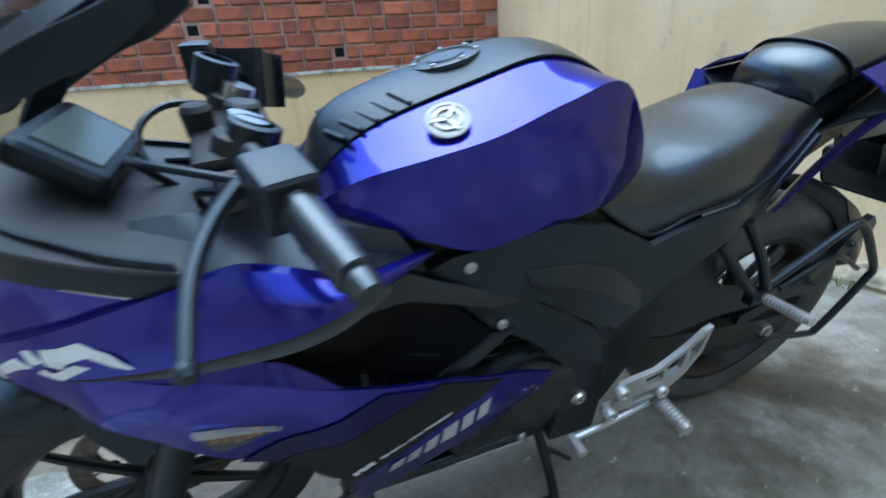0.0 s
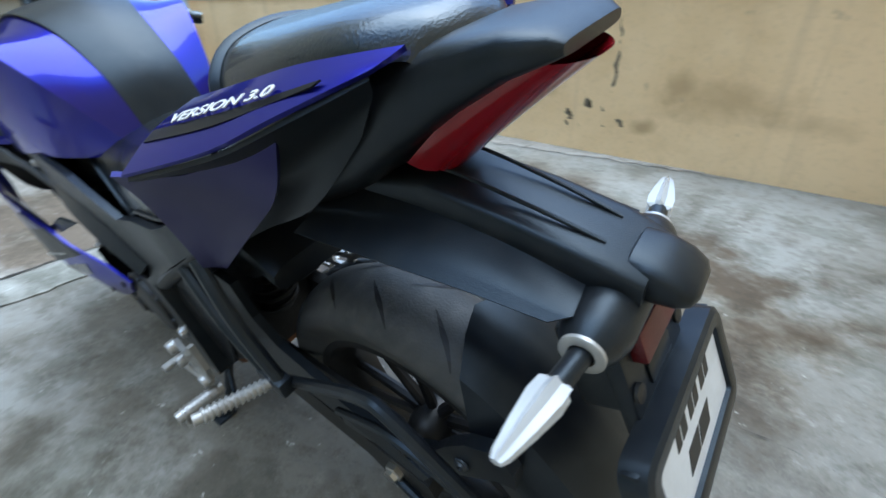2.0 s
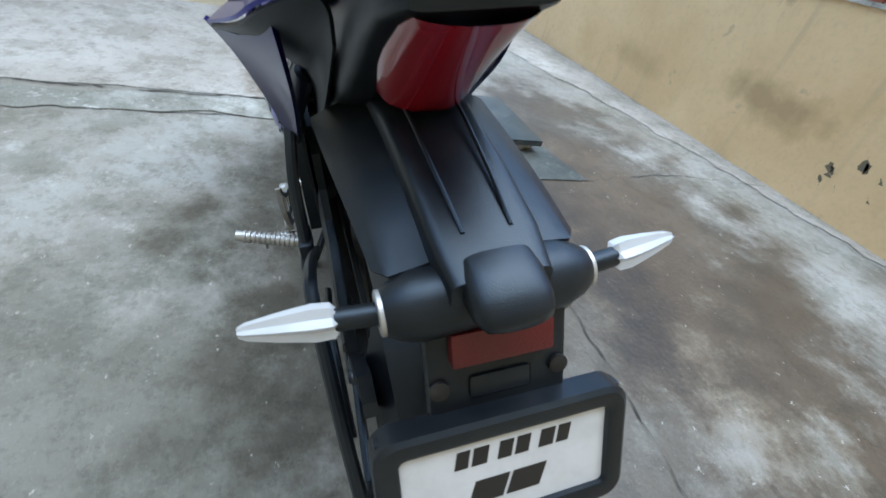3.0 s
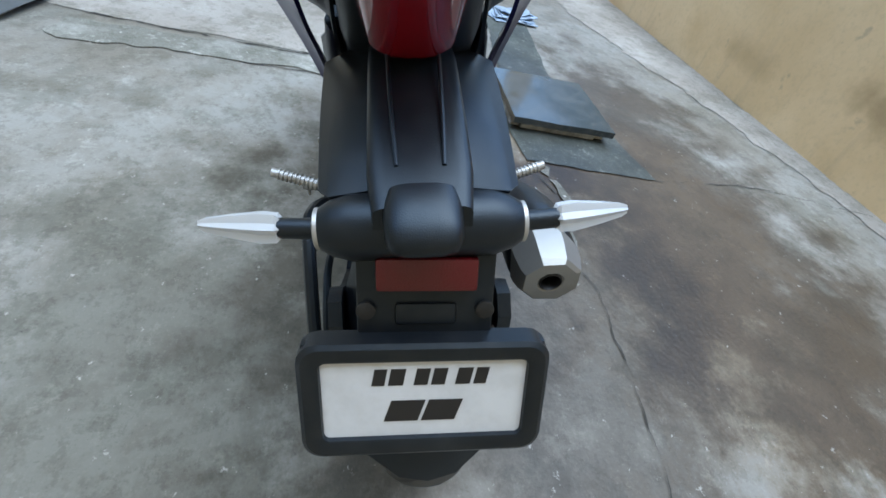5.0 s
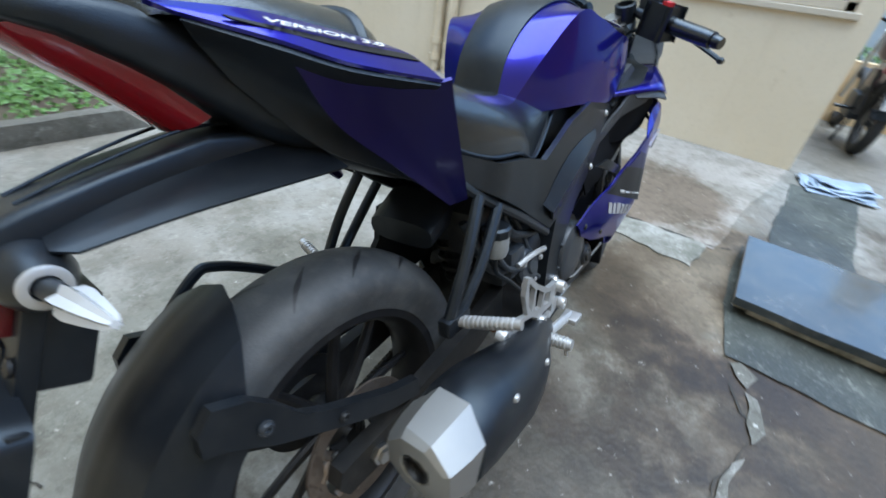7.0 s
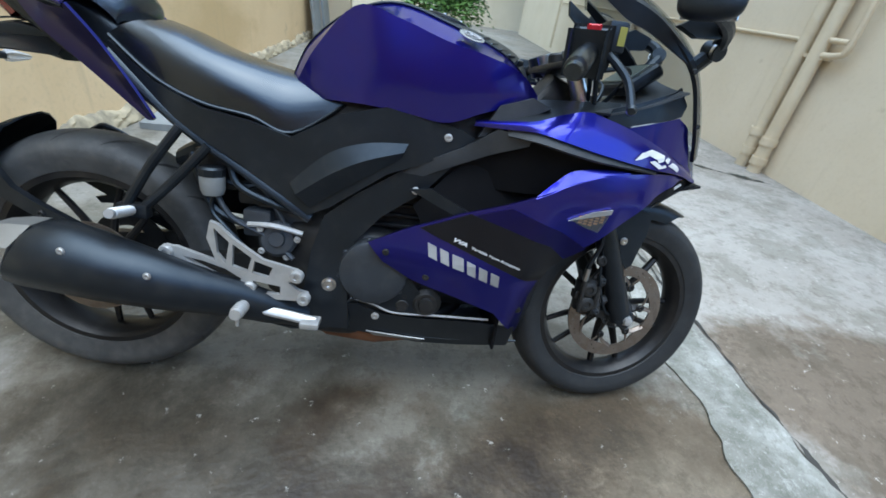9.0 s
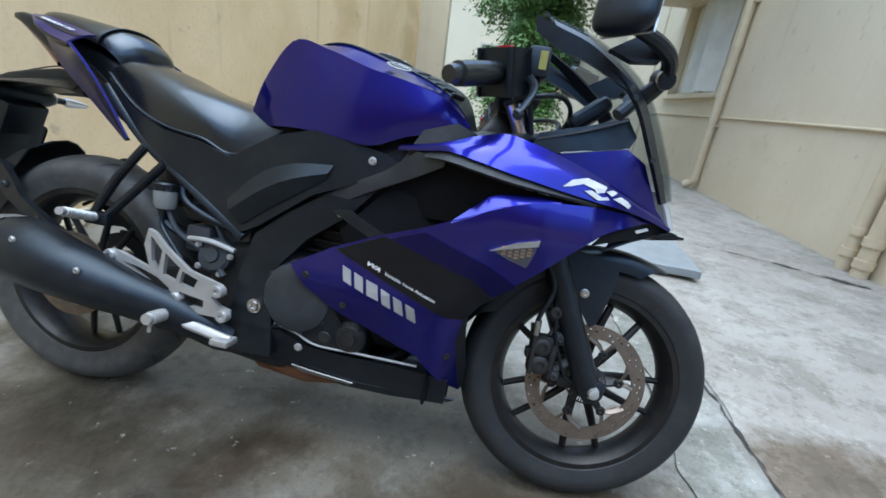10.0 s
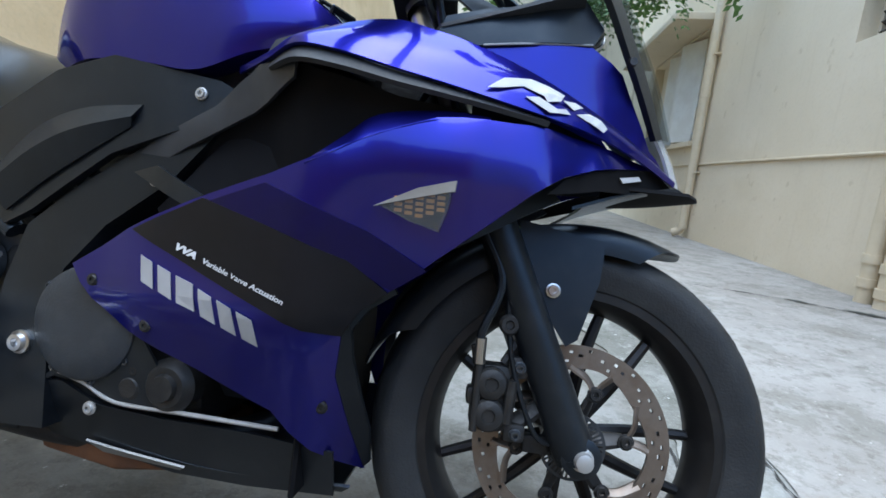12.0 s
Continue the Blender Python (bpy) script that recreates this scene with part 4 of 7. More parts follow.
def build_wheel(name, cx, cz, R, W, rim_r, rim_w, fix, spokes, disc_r, disc_y, arms):
    hub = bmesh.new()
    lathe(hub, [(-0.055, 0), (-0.055, 0.022), (-0.045, 0.030), (-0.03, 0.036), (0.03, 0.036), (0.045, 0.030), (0.055, 0.022), (0.055, 0)], (cx, 0, cz), (0, 1, 0), 32)
    wheel = part(name, fix(hub), RIMM, bike, "black cast alloy wheel with worn road tyre")
    part("tyre", fix(tyre(cx, cz, R, W, rim_r)), RUBBERD if cx < .5 else RUBBER, wheel, "dusty black tyre")
    part("tread_groove", fix(tread_grooves(cx, cz, R, W, 18)), INK, wheel, smooth=0)
    part("rim", fix(rim(cx, cz, rim_r, rim_w)), RIMM, wheel)
    for k in range(spokes):
        a = 2 * math.pi * (k + 0.3) / spokes
        part("spoke", fix(spoke(cx, cz, 0.03, rim_r - 0.018, a, 0.10 if k % 2 else -0.10)), RIMM, wheel)
    s = 1 if disc_y > 0 else -1
    d = part("brake_disc", fix(drilled_disc(cx, cz, disc_y, disc_r * 0.76, disc_r, s)), DISCM, wheel, "drilled steel brake disc, browned by heat")
    for k in range(arms):
        a = 2 * math.pi * (k + 0.15) / arms
        bm = bmesh.new()
        q = disc_r * 0.56
        foot = (cx + math.cos(a) * q, disc_y - s * 0.002, cz + math.sin(a) * q)
        for turn in (-0.12, 0.46):
            tube(bm, [foot, (cx + math.cos(a + turn * .45) * disc_r * .68, disc_y - s * .002, cz + math.sin(a + turn * .45) * disc_r * .68), (cx + math.cos(a + turn) * disc_r * 0.79, disc_y - s * 0.002, cz + math.sin(a + turn) * disc_r * 0.79)], 0.0065, 8, 8, 0.008, sq=0.35)
        arm_part = part("disc_arm", fix(bm), DISCM, wheel)
        part("bolt", fix(bolt(bmesh.new(), (foot[0], disc_y, foot[2]), 0.009, s)), DARKEN, wheel)
        bm = bmesh.new()
        tube(bm, [(cx + math.cos(a) * 0.03, disc_y - s * 0.010, cz + math.sin(a) * 0.03), (foot[0], disc_y - s * .008, foot[2])], 0.016, 3, 8, 0.010, sq=0.4)
        part("disc_carrier", fix(bm), RIMM, wheel)
    return wheel


front_wheel = build_wheel("front_wheel", FX, FZ, FRAD, 0.10, 0.212, 0.075, steered, 10, 0.136, -0.045, 6)
rear_wheel = build_wheel("rear_wheel", RX, RZ, RRAD, 0.135, 0.216, 0.105, same, 10, 0.110, -0.075, 5)
bm = bmesh.new()
rings = [[bm.verts.new((FX + math.cos(2 * math.pi * k / 160) * r, y, FZ + math.sin(2 * math.pi * k / 160) * r)) for k in range(160)] for r, y in ((.024, -.050), (.024, -.055), (.029, -.055), (.041, -.055), (.045, -.055), (.045, -.050))]
for j, (ra, rb) in enumerate(zip(rings, rings[1:])):
    for k in range(160):
        if j != 2 or k % 4 < 2:
            bm.faces.new((ra[k], ra[(k + 1) % 160], rb[(k + 1) % 160], rb[k]))
part("sensor_ring", steered(bm), ENGINE, front_wheel)
bm = bmesh.new()
lathe(bm, [(0, 0.006), (0.018, 0.005), (0.020, 0.003), (0.020, 0)], (1.118, -0.018, 0.228), (-0.2, -1, 0), 10)
part("balance_mark", bm, WHITED, front_wheel)
# sprocket and chain on the left of the rear wheel
bm = bmesh.new()
lathe(bm, [(0.070, 0.055), (0.076, 0.055), (0.076, 0.092), (0.070, 0.092)], (RX, 0, RZ), (0, 1, 0), 44, closed=True)
part("sprocket", bm, DARKEN, rear_wheel)
bm = bmesh.new()
for k in range(46):
    f = k / 45
    x = RX + (0.53 - RX) * f
    z = RZ + 0.094 + (0.395 - RZ - 0.094) * f
    box(bm, (x - 0.009, 0.067, z - 0.006), (x + 0.007, 0.079, z + 0.006), 0.002)
part("chain", bm, DARKEN, bike, "oily drive chain")
bm = bmesh.new()
for k in range(46):
    f = k / 45
    x = RX + (0.53 - RX) * f
    z = RZ - 0.094 + (0.325 - RZ + 0.094) * f
    box(bm, (x - 0.009, 0.067, z - 0.006), (x + 0.007, 0.079, z + 0.006), 0.002)
part("chain", bm, DARKEN, bike, "oily drive chain")

# ---- front fork, mudguard and brake ----
for s in (1, -1):
    bm = bmesh.new()
    tube(bm, [(FX - .004, 0.074 * s, FZ + .001), (FX - .016, 0.074 * s, FZ + .026), (1.136, 0.074 * s, 0.635)], 0.029, 12, 20, 0.027)
    lathe(bm, [(-0.02, 0.0), (-0.02, 0.026), (0.02, 0.026), (0.024, 0.018), (0.024, 0)], (FX, 0.074 * s, FZ), (0, s, 0), 24)
    leg = part("fork_leg", steered(bm), BLACKP, bike, "black front fork leg with dusty lower slider")
    bm = bmesh.new()
    tube(bm, [(1.136, 0.074 * s, 0.635), (1.008, 0.074 * s, 0.906)], 0.021, 6, 16)
    part("fork_tube", steered(bm), STEEL, leg)
    bm = bmesh.new()
    lathe(bm, [(0, 0.015), (0.004, 0.015), (0.006, 0.012), (0.016, 0.011), (0.018, 0.006), (0.018, 0)], (FX, 0.094 * s, FZ), (0, s, 0), 6 if s > 0 else 16)
    part("axle_nut", steered(bm), ALLOY, leg)
guard_rows = []
for y, dr, a0, a1 in ((0.062, -0.030, 25, 124), (0.060, -0.004, 20, 131), (0.045, 0.010, 14, 140), (0.0, 0.016, 10, 147), (-0.045, 0.010, 14, 140), (-0.060, -0.004, 20, 131), (-0.062, -0.030, 25, 124)):
    row = []
    for i in range(13):
        a = radians(62 + (a0 - 10) * 0.9) + radians(a1 - 24 - (a0 - 10) * 0.9) * i / 12 * 0.86
        row.append((FX + math.cos(a) * (FRAD + 0.012 + dr), y, FZ + math.sin(a) * (FRAD + 0.012 + dr)))
    guard_rows.append(row)
bm = bmesh.new()
patch(bm, guard_rows, 3, 24, 0.004)
mudguard = part("front_mudguard", steered(bm), BLACKP, bike, "matt black front mudguard")
for s in (1, -1):
    bm = bmesh.new()
    panel(bm, [(1.195, 0.589), (1.315, 0.569), (1.310, 0.514), (1.285, 0.434), (1.270, 0.424), (1.235, 0.474), (1.20, 0.534)], lambda x, z: 0.066 + 0.012 * (0.58 - z) / 0.15, s, 0.004)
    stay = part("mudguard_stay", steered(bm), BLACKP, mudguard)
    part("bolt", steered(bolt(bmesh.new(), (1.247, 0.076 * s, 0.496), 0.008, s)), STEEL, stay)
bm = box(bmesh.new(), (1.152, -0.086, 0.302), (1.204, -0.052, 0.392), 0.014, 2)
box(bm, (1.196, -0.084, 0.374), (1.226, -0.058, 0.404), 0.008, 2)
box(bm, (1.198, -0.084, 0.292), (1.228, -0.058, 0.318), 0.008, 2)
box(bm, (1.146, -0.082, 0.334), (1.160, -0.056, 0.358), 0.006, 2)
tube(bm, [(1.158, -0.092, 0.306), (1.158, -0.092, 0.390)], 0.0055, 3, 10)
tube(bm, [(1.200, -0.090, 0.320), (1.203, -0.090, 0.374)], 0.0075, 3, 10)
tube(bm, [(1.156, -0.070, 0.388), (1.150, -0.074, 0.412)], 0.0055, 3, 8, 0.004)
caliper = part("brake_caliper", steered(bm), DARKEN, bike, "dusty black brake caliper")
for z in (0.327, 0.367):
    bm = lathe(bmesh.new(), [(0, 0.0215), (0.010, 0.0215), (0.014, 0.019), (0.017, 0.013), (0.017, 0.009), (0.014, 0.008), (0.014, 0)], (1.176, -0.082, z), (0, -1, 0), 20)
    part("piston_housing", steered(bm), DARKEN, caliper)
for p in ((1.214, 0.304), (1.212, 0.390)):
    part("bolt", steered(bolt(bmesh.new(), (p[0], -0.084, p[1]), 0.007, -1, 0.006)), ENGINE, caliper)
bm = bmesh.new()
tube(bm, [(1.195, -0.072, 0.390), (1.215, -0.070, 0.43), (1.222, -0.070, 0.47)], 0.012, 6, 8, sq=.6)
tube(bm, [(1.205, -0.070, 0.31), (1.245, -0.070, 0.34), (1.255, -0.070, 0.37)], 0.012, 6, 8, sq=.6)
part("bracket", steered(bm), DARKEN, caliper)
bm = bmesh.new()
tube(bm, [(1.160, -0.088, 0.385), (1.156, -0.096, 0.43), (1.176, -0.095, 0.50), (1.14, -0.090, 0.58), (1.09, -0.095, 0.72), (1.05, -0.125, 0.86)], 0.0055, 24, 8)
part("brake_hose", steered(bm), BLACKP, caliper)
bm = bmesh.new()
tube(bm, [(1.158, -0.090, 0.392), (1.157, -0.095, 0.425)], 0.0075, 3, 10)
part("hose_union", steered(bm), STEEL, caliper)
for x, z in ((1.192, 0.445), (1.20, 0.478)):
    bm = lathe(bmesh.new(), [(0, 0.014), (0.006, 0.014), (0.009, 0.011), (0.009, 0.006), (0.006, 0.005), (0.006, 0)], (x, -0.086, z), (0, -1, 0), 16)
    part("hose_clip", steered(bm), DARKEN, caliper)
bm = bmesh.new()
tube(bm, [(FX - .02, -0.070, FZ + .005), (FX - .06, -0.082, FZ + .02), (1.20, -0.086, 0.40), (1.185, -0.09, 0.50)], 0.0035, 16, 6)
part("sensor_cable", steered(bm), BLACKP, caliper)
bm = box(bmesh.new(), (FX - .070, -.066, FZ - .012), (FX - .035, -.050, FZ + .012), .005, 2)
part("wheel_sensor", steered(bm), DARKEN, caliper)

# ---- fuel tank: lines from the middle outwards ----
T0 = [(.440, 0, .775), (.470, 0, .845), (.545, 0, .910), (.638, 0, .942), (.75, 0, .925), (.87, 0, .897), (.93, 0, .865), (.958, 0, .806)]
T1 = [(.440, .050, .772), (.475, .052, .845), (.552, .060, .909), (.645, .078, .937), (.75, .085, .916), (.87, .080, .878), (.93, .070, .835), (.960, .060, .782)]
T2 = [(.457, .080, .770), (.500, .112, .838), (.578, .148, .915), (.660, .160, .903), (.75, .169, .877), (.83, .168, .862), (.90, .150, .843), (.952, .115, .807)]
T3 = [(.475, .092, .755), (.530, .128, .790), (.595, .150, .812), (.675, .164, .810), (.76, .169, .796), (.848, .166, .798), (.915, .146, .802), (.956, .113, .780)]
T4 = [(.495, .098, .742), (.550, .130, .744), (.605, .150, .745), (.685, .160, .740), (.768, .164, .732), (.845, .160, .762), (.915, .138, .778), (.957, .108, .760)]
tank_bm = bmesh.new()
for s in (1, -1):
    patch(tank_bm, [T1, T2], 5, 36, mirror=s)
    patch(tank_bm, [T2, T3, T4], 5, 36, mirror=s)
    patch(tank_bm, [T4, [(x, y * 0.5, z + 0.01) for x, y, z in T4]], 2, 36, mirror=s)
patch(tank_bm, [[(x, y * 0.98, z - .003) for x, y, z in T1], [(x, y, z - .004) for x, y, z in T0], [(x, -y * 0.98, z - .003) for x, y, z in T1]], 5, 36)
tank = part("fuel_tank", tank_bm, BLUE, bike, "glossy deep blue fuel tank", 20)
bm = bmesh.new()
lift = lambda q, w, h: [(x, y * w, z + h) for x, y, z in q]
patch(bm, [lift(T1, 1.0, .0), lift(T1, .95, .006), lift(T0, 1, .010), [(x, -y, z) for x, y, z in lift(T1, .95, .006)], [(x, -y, z) for x, y, z in lift(T1, 1.0, .0)]], 4, 36)
cover = part("tank_cover", bm, BLACKP, tank, "matt black tank top cover")
bm = bmesh.new()
M0 = Matrix.Translation((.752, 0, .930)) @ Matrix.Rotation(radians(13), 4, "Y")
lathe(bm, [(0, .048), (.005, .048), (.0065, .045), (.0065, .040), (.004, .038), (.004, .026), (.0065, .024), (.007, 0)], (0, 0, 0), (0, 0, 1), 48)
bmesh.ops.transform(bm, matrix=M0, verts=bm.verts)
cap = part("filler_cap", bm, ENGINE, tank, "grey metal filler cap ring")
for k in range(7):
    a = 2 * math.pi * k / 7
    bm = lathe(bmesh.new(), [(0, .004), (.003, .0035), (.003, 0)], (math.cos(a) * .043, math.sin(a) * .043, .0055), (0, 0, 1), 10)
    bmesh.ops.transform(bm, matrix=M0, verts=bm.verts)
    part("screw", bm, STEEL, cap)
for k in range(5):
    for s in (1, -1):
        x = .832 + .020 * k
        z = .898 - .0085 * k
        bm = box(bmesh.new(), (-.0035, -.022, -.008), (.0035, .022, .008), .002, 1, Matrix.Translation((x, .063 * s, z)) @ Matrix.Rotation(radians(18 + 4 * k), 4, "Y") @ Matrix.Rotation(radians(22 * s), 4, "Z") @ Matrix.Rotation(radians(-16 * s), 4, "X"))
        part("vent_rib", bm, BLACKP, cover)
bm = lathe(bmesh.new(), [(0, .026), (.0012, .026), (.002, .0245), (.002, .021), (.001, .0205), (.001, 0)], (0, 0, 0), (0, 0, 1), 40)
EMB = Matrix.Translation((.797, .1345, .8905)) @ Matrix.Rotation(radians(13), 4, "Y") @ Matrix.Rotation(radians(-29), 4, "X")
badge = bm.copy()
EMR = Matrix.Translation((.797, -.134, .8945)) @ Matrix.Rotation(radians(13), 4, "Y") @ Matrix.Rotation(radians(21), 4, "X")
for b, m in ((bm, EMB), (badge, EMR)):
    bmesh.ops.transform(b, matrix=m, verts=b.verts)
    emblem = part("emblem", b, EMBLEM, tank, "round silver tank emblem")
    for k in range(3):
        arm_bm = box(bmesh.new(), (-.0028, .001, .002), (.0028, .020, .0034), .0005, 1, m @ Matrix.Rotation(2 * math.pi * k / 3 + .3, 4, "Z"))
        part("emblem_bar", arm_bm, GREYD, emblem)
    part("emblem_ring", lathe(bmesh.new(), [(.002, .013), (.0034, .013), (.0034, .016), (.002, .016)], m @ Vector((0, 0, 0)), m.to_3x3() @ Vector((0, 0, 1)), 32, closed=True), GREYD, emblem)
bm = box(bmesh.new(), (.70, .1555, .795), (.712, .1600, .809), .001)
part("sticker", bm, GREYD, tank)

# ---- seats ----
def seat_side(s):
    return [[(.110, .098 * s, .808), (.20, .118 * s, .742), (.29, .131 * s, .708), (.38, .133 * s, .695), (.460, .127 * s, .672), (.562, .112 * s, .740)],
            [(.140, .100 * s, .828), (.215, .122 * s, .790), (.295, .132 * s, .764), (.375, .132 * s, .742), (.450, .120 * s, .726), (.535, .102 * s, .760)],
            [(.165, .075 * s, .842), (.225, .090 * s, .826), (.30, .098 * s, .803), (.375, .095 * s, .785), (.44, .085 * s, .772), (.505, .070 * s, .778)]]


L, Rr = seat_side(1), seat_side(-1)
mid = [(.180, 0, .852), (.235, 0, .838), (.30, 0, .815), (.37, 0, .799), (.44, 0, .788), (.49, 0, .790)]
bm = bmesh.new()
patch(bm, L + [mid] + Rr[::-1], 5, 30)
patch(bm, [[(.110, .098, .808), (.125, .05, .80), (.125, -.05, .80), (.110, -.098, .808)], [(.165, .075, .842), (.178, .04, .849), (.178, -.04, .849), (.165, -.075, .842)]], 3, 8)
seat = part("rider_seat", bm, SEATM, bike, "black vinyl rider seat, shiny with wear", 50)
for s in (1, -1):
    bm = bmesh.new()
    tube(bm, [(.110, .099 * s, .806), (.20, .120 * s, .740), (.29, .133 * s, .706), (.38, .135 * s, .693), (.460, .129 * s, .670), (.562, .114 * s, .738)], .0035, 30, 6)
    part("seat_piping", bm, BLACKP, seat)
PS = [[(.118, .080, .828), (.110, .086, .842), (.08, .092, .862), (0, .090, .884), (-.09, .078, .904), (-.125, .062, .910), (-.134, .058, .900)],
      [(.124, .070, .834), (.120, .078, .860), (.085, .084, .886), (0, .084, .908), (-.085, .072, .923), (-.128, .052, .924), (-.144, .048, .902)],
      [(.140, .040, .840), (.138, .048, .876), (.095, .054, .908), (0, .055, .926), (-.08, .052, .935), (-.134, .035, .931), (-.152, .033, .904)],
      [(.145, 0, .842), (.145, 0, .882), (.100, 0, .915), (0, 0, .932), (-.08, 0, .940), (-.136, 0, .935), (-.156, 0, .905)]]
bm = bmesh.new()
patch(bm, PS + [[(x, -y, z) for x, y, z in r] for r in PS[-2::-1]], 4, 28)
pillion = part("pillion_seat", bm, SEATM, bike, "black vinyl passenger seat with a grab strap", 50)
bm = bmesh.new()
tube(bm, [(.068, .093, .866), (.075, .087, .890), (.086, .056, .912), (.090, 0, .920), (.086, -.056, .912), (.075, -.087, .890), (.068, -.093, .866)], .0065, 24, 8, sq=.45)
part("grab_strap", bm, BLACKP, pillion)
bm = bmesh.new()
tube(bm, [(.158, .03, .838), (.166, 0, .835), (.158, -.03, .838)], .006, 6, 8)
part("latch", bm, ALLOY, pillion)

# ---- tail ----
def ring_loft(stations, n=20, power=2.6):
    """A closed body through stations of (x, half width, low z, high z)."""
    bm = bmesh.new()
    rings = []
    for x, w, z0, z1 in stations:
        zc, h = (z0 + z1) / 2, (z1 - z0) / 2
        ring = []
        for k in range(n):
            a = 2 * math.pi * k / n
            c, s = math.cos(a), math.sin(a)
            ring.append(bm.verts.new((x, math.copysign(abs(c) ** (2 / power), c) * w, zc + math.copysign(abs(s) ** (2 / power), s) * h)))
        rings.append(ring)
    for a, b in zip(rings, rings[1:]):
        for k in range(n):
            bm.faces.new((a[k], a[(k + 1) % n], b[(k + 1) % n], b[k]))
    bm.faces.new(rings[0])
    bm.faces.new(rings[-1][::-1])
    return bm


tail = part("tail_cover", ring_loft([(.24, .088, .665, .790), (.14, .084, .700, .825), (.04, .082, .745, .875), (-.05, .072, .795, .896), (-.10, .066, .835, .909), (-.15, .062, .872, .923), (-.188, .057, .896, .928), (-.214, .050, .907, .925), (-.222, .044, .911, .920)], 24, 4.5), BLACKP, bike, "matt black tail cover", 40)
bm = bmesh.new()
LR = [[(-.190, .044, .908), (-.142, .046, .870), (-.092, .043, .824)], [(-.214, .037, .906), (-.160, .038, .866), (-.106, .037, .817)], [(-.228, .019, .905), (-.172, .020, .861), (-.120, .019, .813)], [(-.231, 0, .905), (-.176, 0, .860), (-.122, 0, .812)]]
patch(bm, LR + [[(x, -y, z) for x, y, z in r] for r in LR[-2::-1]], 3, 10)
part("tail_lamp", bm, RED, bike, "dark red wedge-shaped tail lamp lens", 25)
for s in (1, -1):
    bm = bmesh.new()
    W0 = [(.080, .108, .882), (.0, .102, .900), (-.06, .091, .913), (-.132, .066, .921)]
    W1 = [(.088, .148, .868), (.0, .129, .886), (-.06, .110, .901), (-.128, .076, .917)]
    W2 = [(.092, .186, .844), (.0, .152, .866), (-.06, .126, .889), (-.118, .086, .911)]
    patch(bm, [W0, W1, W2], 3, 14, 0.004, s)
    wing = part("tail_panel", bm, BLUE, bike, "blue tail side panel with black stripe and white lettering")
    bm = bmesh.new()
    patch(bm, [[(.092, .182, .841), (.0, .148, .862), (-.06, .122, .885), (-.114, .084, .908)], [(.11, .094, .780), (.02, .088, .815), (-.05, .082, .855), (-.10, .072, .889)], [(.195, .088, .670), (.10, .084, .725), (.0, .080, .778), (-.08, .070, .858)]], 4, 12, 0.004, s)
    part("lower_panel", bm, BLACKP, wing)
    bm = bmesh.new()
    patch(bm, [[(.104, .187, .846), (.135, .170, .800), (.175, .152, .728), (.205, .140, .668)], [(.055, .152, .840), (.090, .136, .790), (.140, .124, .722), (.196, .126, .662)], [(-.040, .114, .868), (-.002, .112, .810), (.075, .114, .746), (.182, .120, .660)]], 4, 14, 0.005, s)
    # same blue as the wing, darkened for the shade below it
    part("blade", bm, SHADEBLUE, wing)
    bm = bmesh.new()
    patch(bm, [[(.084, .148, .8690), (.0, .130, .8866), (-.09, .1015, .9085)], [(.085, .160, .8630), (.0, .138, .8805), (-.085, .106, .9050)]], 2, 12, 0.0015, s)
    part("stripe", bm, GLOSSB, wing)
    # lettering along the panel, following its slope
    a, b, c = Vector((.072, .140 * s, .8715)), Vector((-.058, .110 * s, .9000)), Vector((.072, .123 * s, .8795))
    if s > 0:
        xd = (b - a).normalized()
        yd = (c - a - xd * (c - a).dot(xd)).normalized()
        o = a
    else:
        xd = (a - b).normalized()
        yd = (c - a - xd * (c - a).dot(xd)).normalized()
        o = b
    zd = xd.cross(yd)
    mt = Matrix((xd, yd, zd)).transposed().to_4x4()
    mt.translation = o + zd * 0.0048 - yd * 0.0055 + xd * (0.011 if s > 0 else -0.004)
    text("lettering", "VERSION 3.0", .0135, mt, WHITED, wing, .0004, .2, 1.62, .0003)

# ---- rear mudguard arm, lamps and plate ----
bm = ring_loft([(-.02, .046, .745, .800), (-.10, .043, .762, .808), (-.19, .042, .748, .794), (-.25, .041, .735, .781), (-.284, .037, .728, .769)], 24, 7)
arm = part("rear_mudguard", bm, BLACKP, bike, "long matt black rear mudguard arm", 40)
for s in (1, -1):
    bm = bmesh.new()
    patch(bm, [[(-.0, .036, .792), (-.10, .038, .785), (-.18, .038, .774), (-.246, .038, .757)], [(.010, .080, .770), (-.10, .076, .768), (-.18, .074, .763), (-.250, .072, .755)], [(.017, .103, .757), (-.08, .096, .757), (-.16, .089, .756), (-.236, .082, .751)]], 3, 14, .003, s, True)
    part("side_flap", bm, BLACKP, arm)
    bm = bmesh.new()
    tube(bm, [(-.02, .026 * s, .803), (-.10, .024 * s, .815), (-.19, .021 * s, .798), (-.25, .018 * s, .781)], .0018, 14, 8)
    part("ridge", bm, BLACKP, arm)
bm = ring_loft([(-.262, .026, .742, .770), (-.268, .0285, .741, .7785), (-.285, .029, .740, .7775), (-.302, .028, .742, .771), (-.312, .024, .746, .764), (-.316, .014, .750, .759)], 28, 3.2)
part("lamp_housing", bm, BLACKP, arm, "rounded glossy black number plate lamp housing", 50)
bm = bmesh.new()
lathe(bm, [(-.080, 0), (-.080, .017), (-.072, .022), (-.056, .027), (.056, .027), (.072, .022), (.080, .017), (.080, 0)], (-.262, 0, .733), (0, 1, 0), 32)
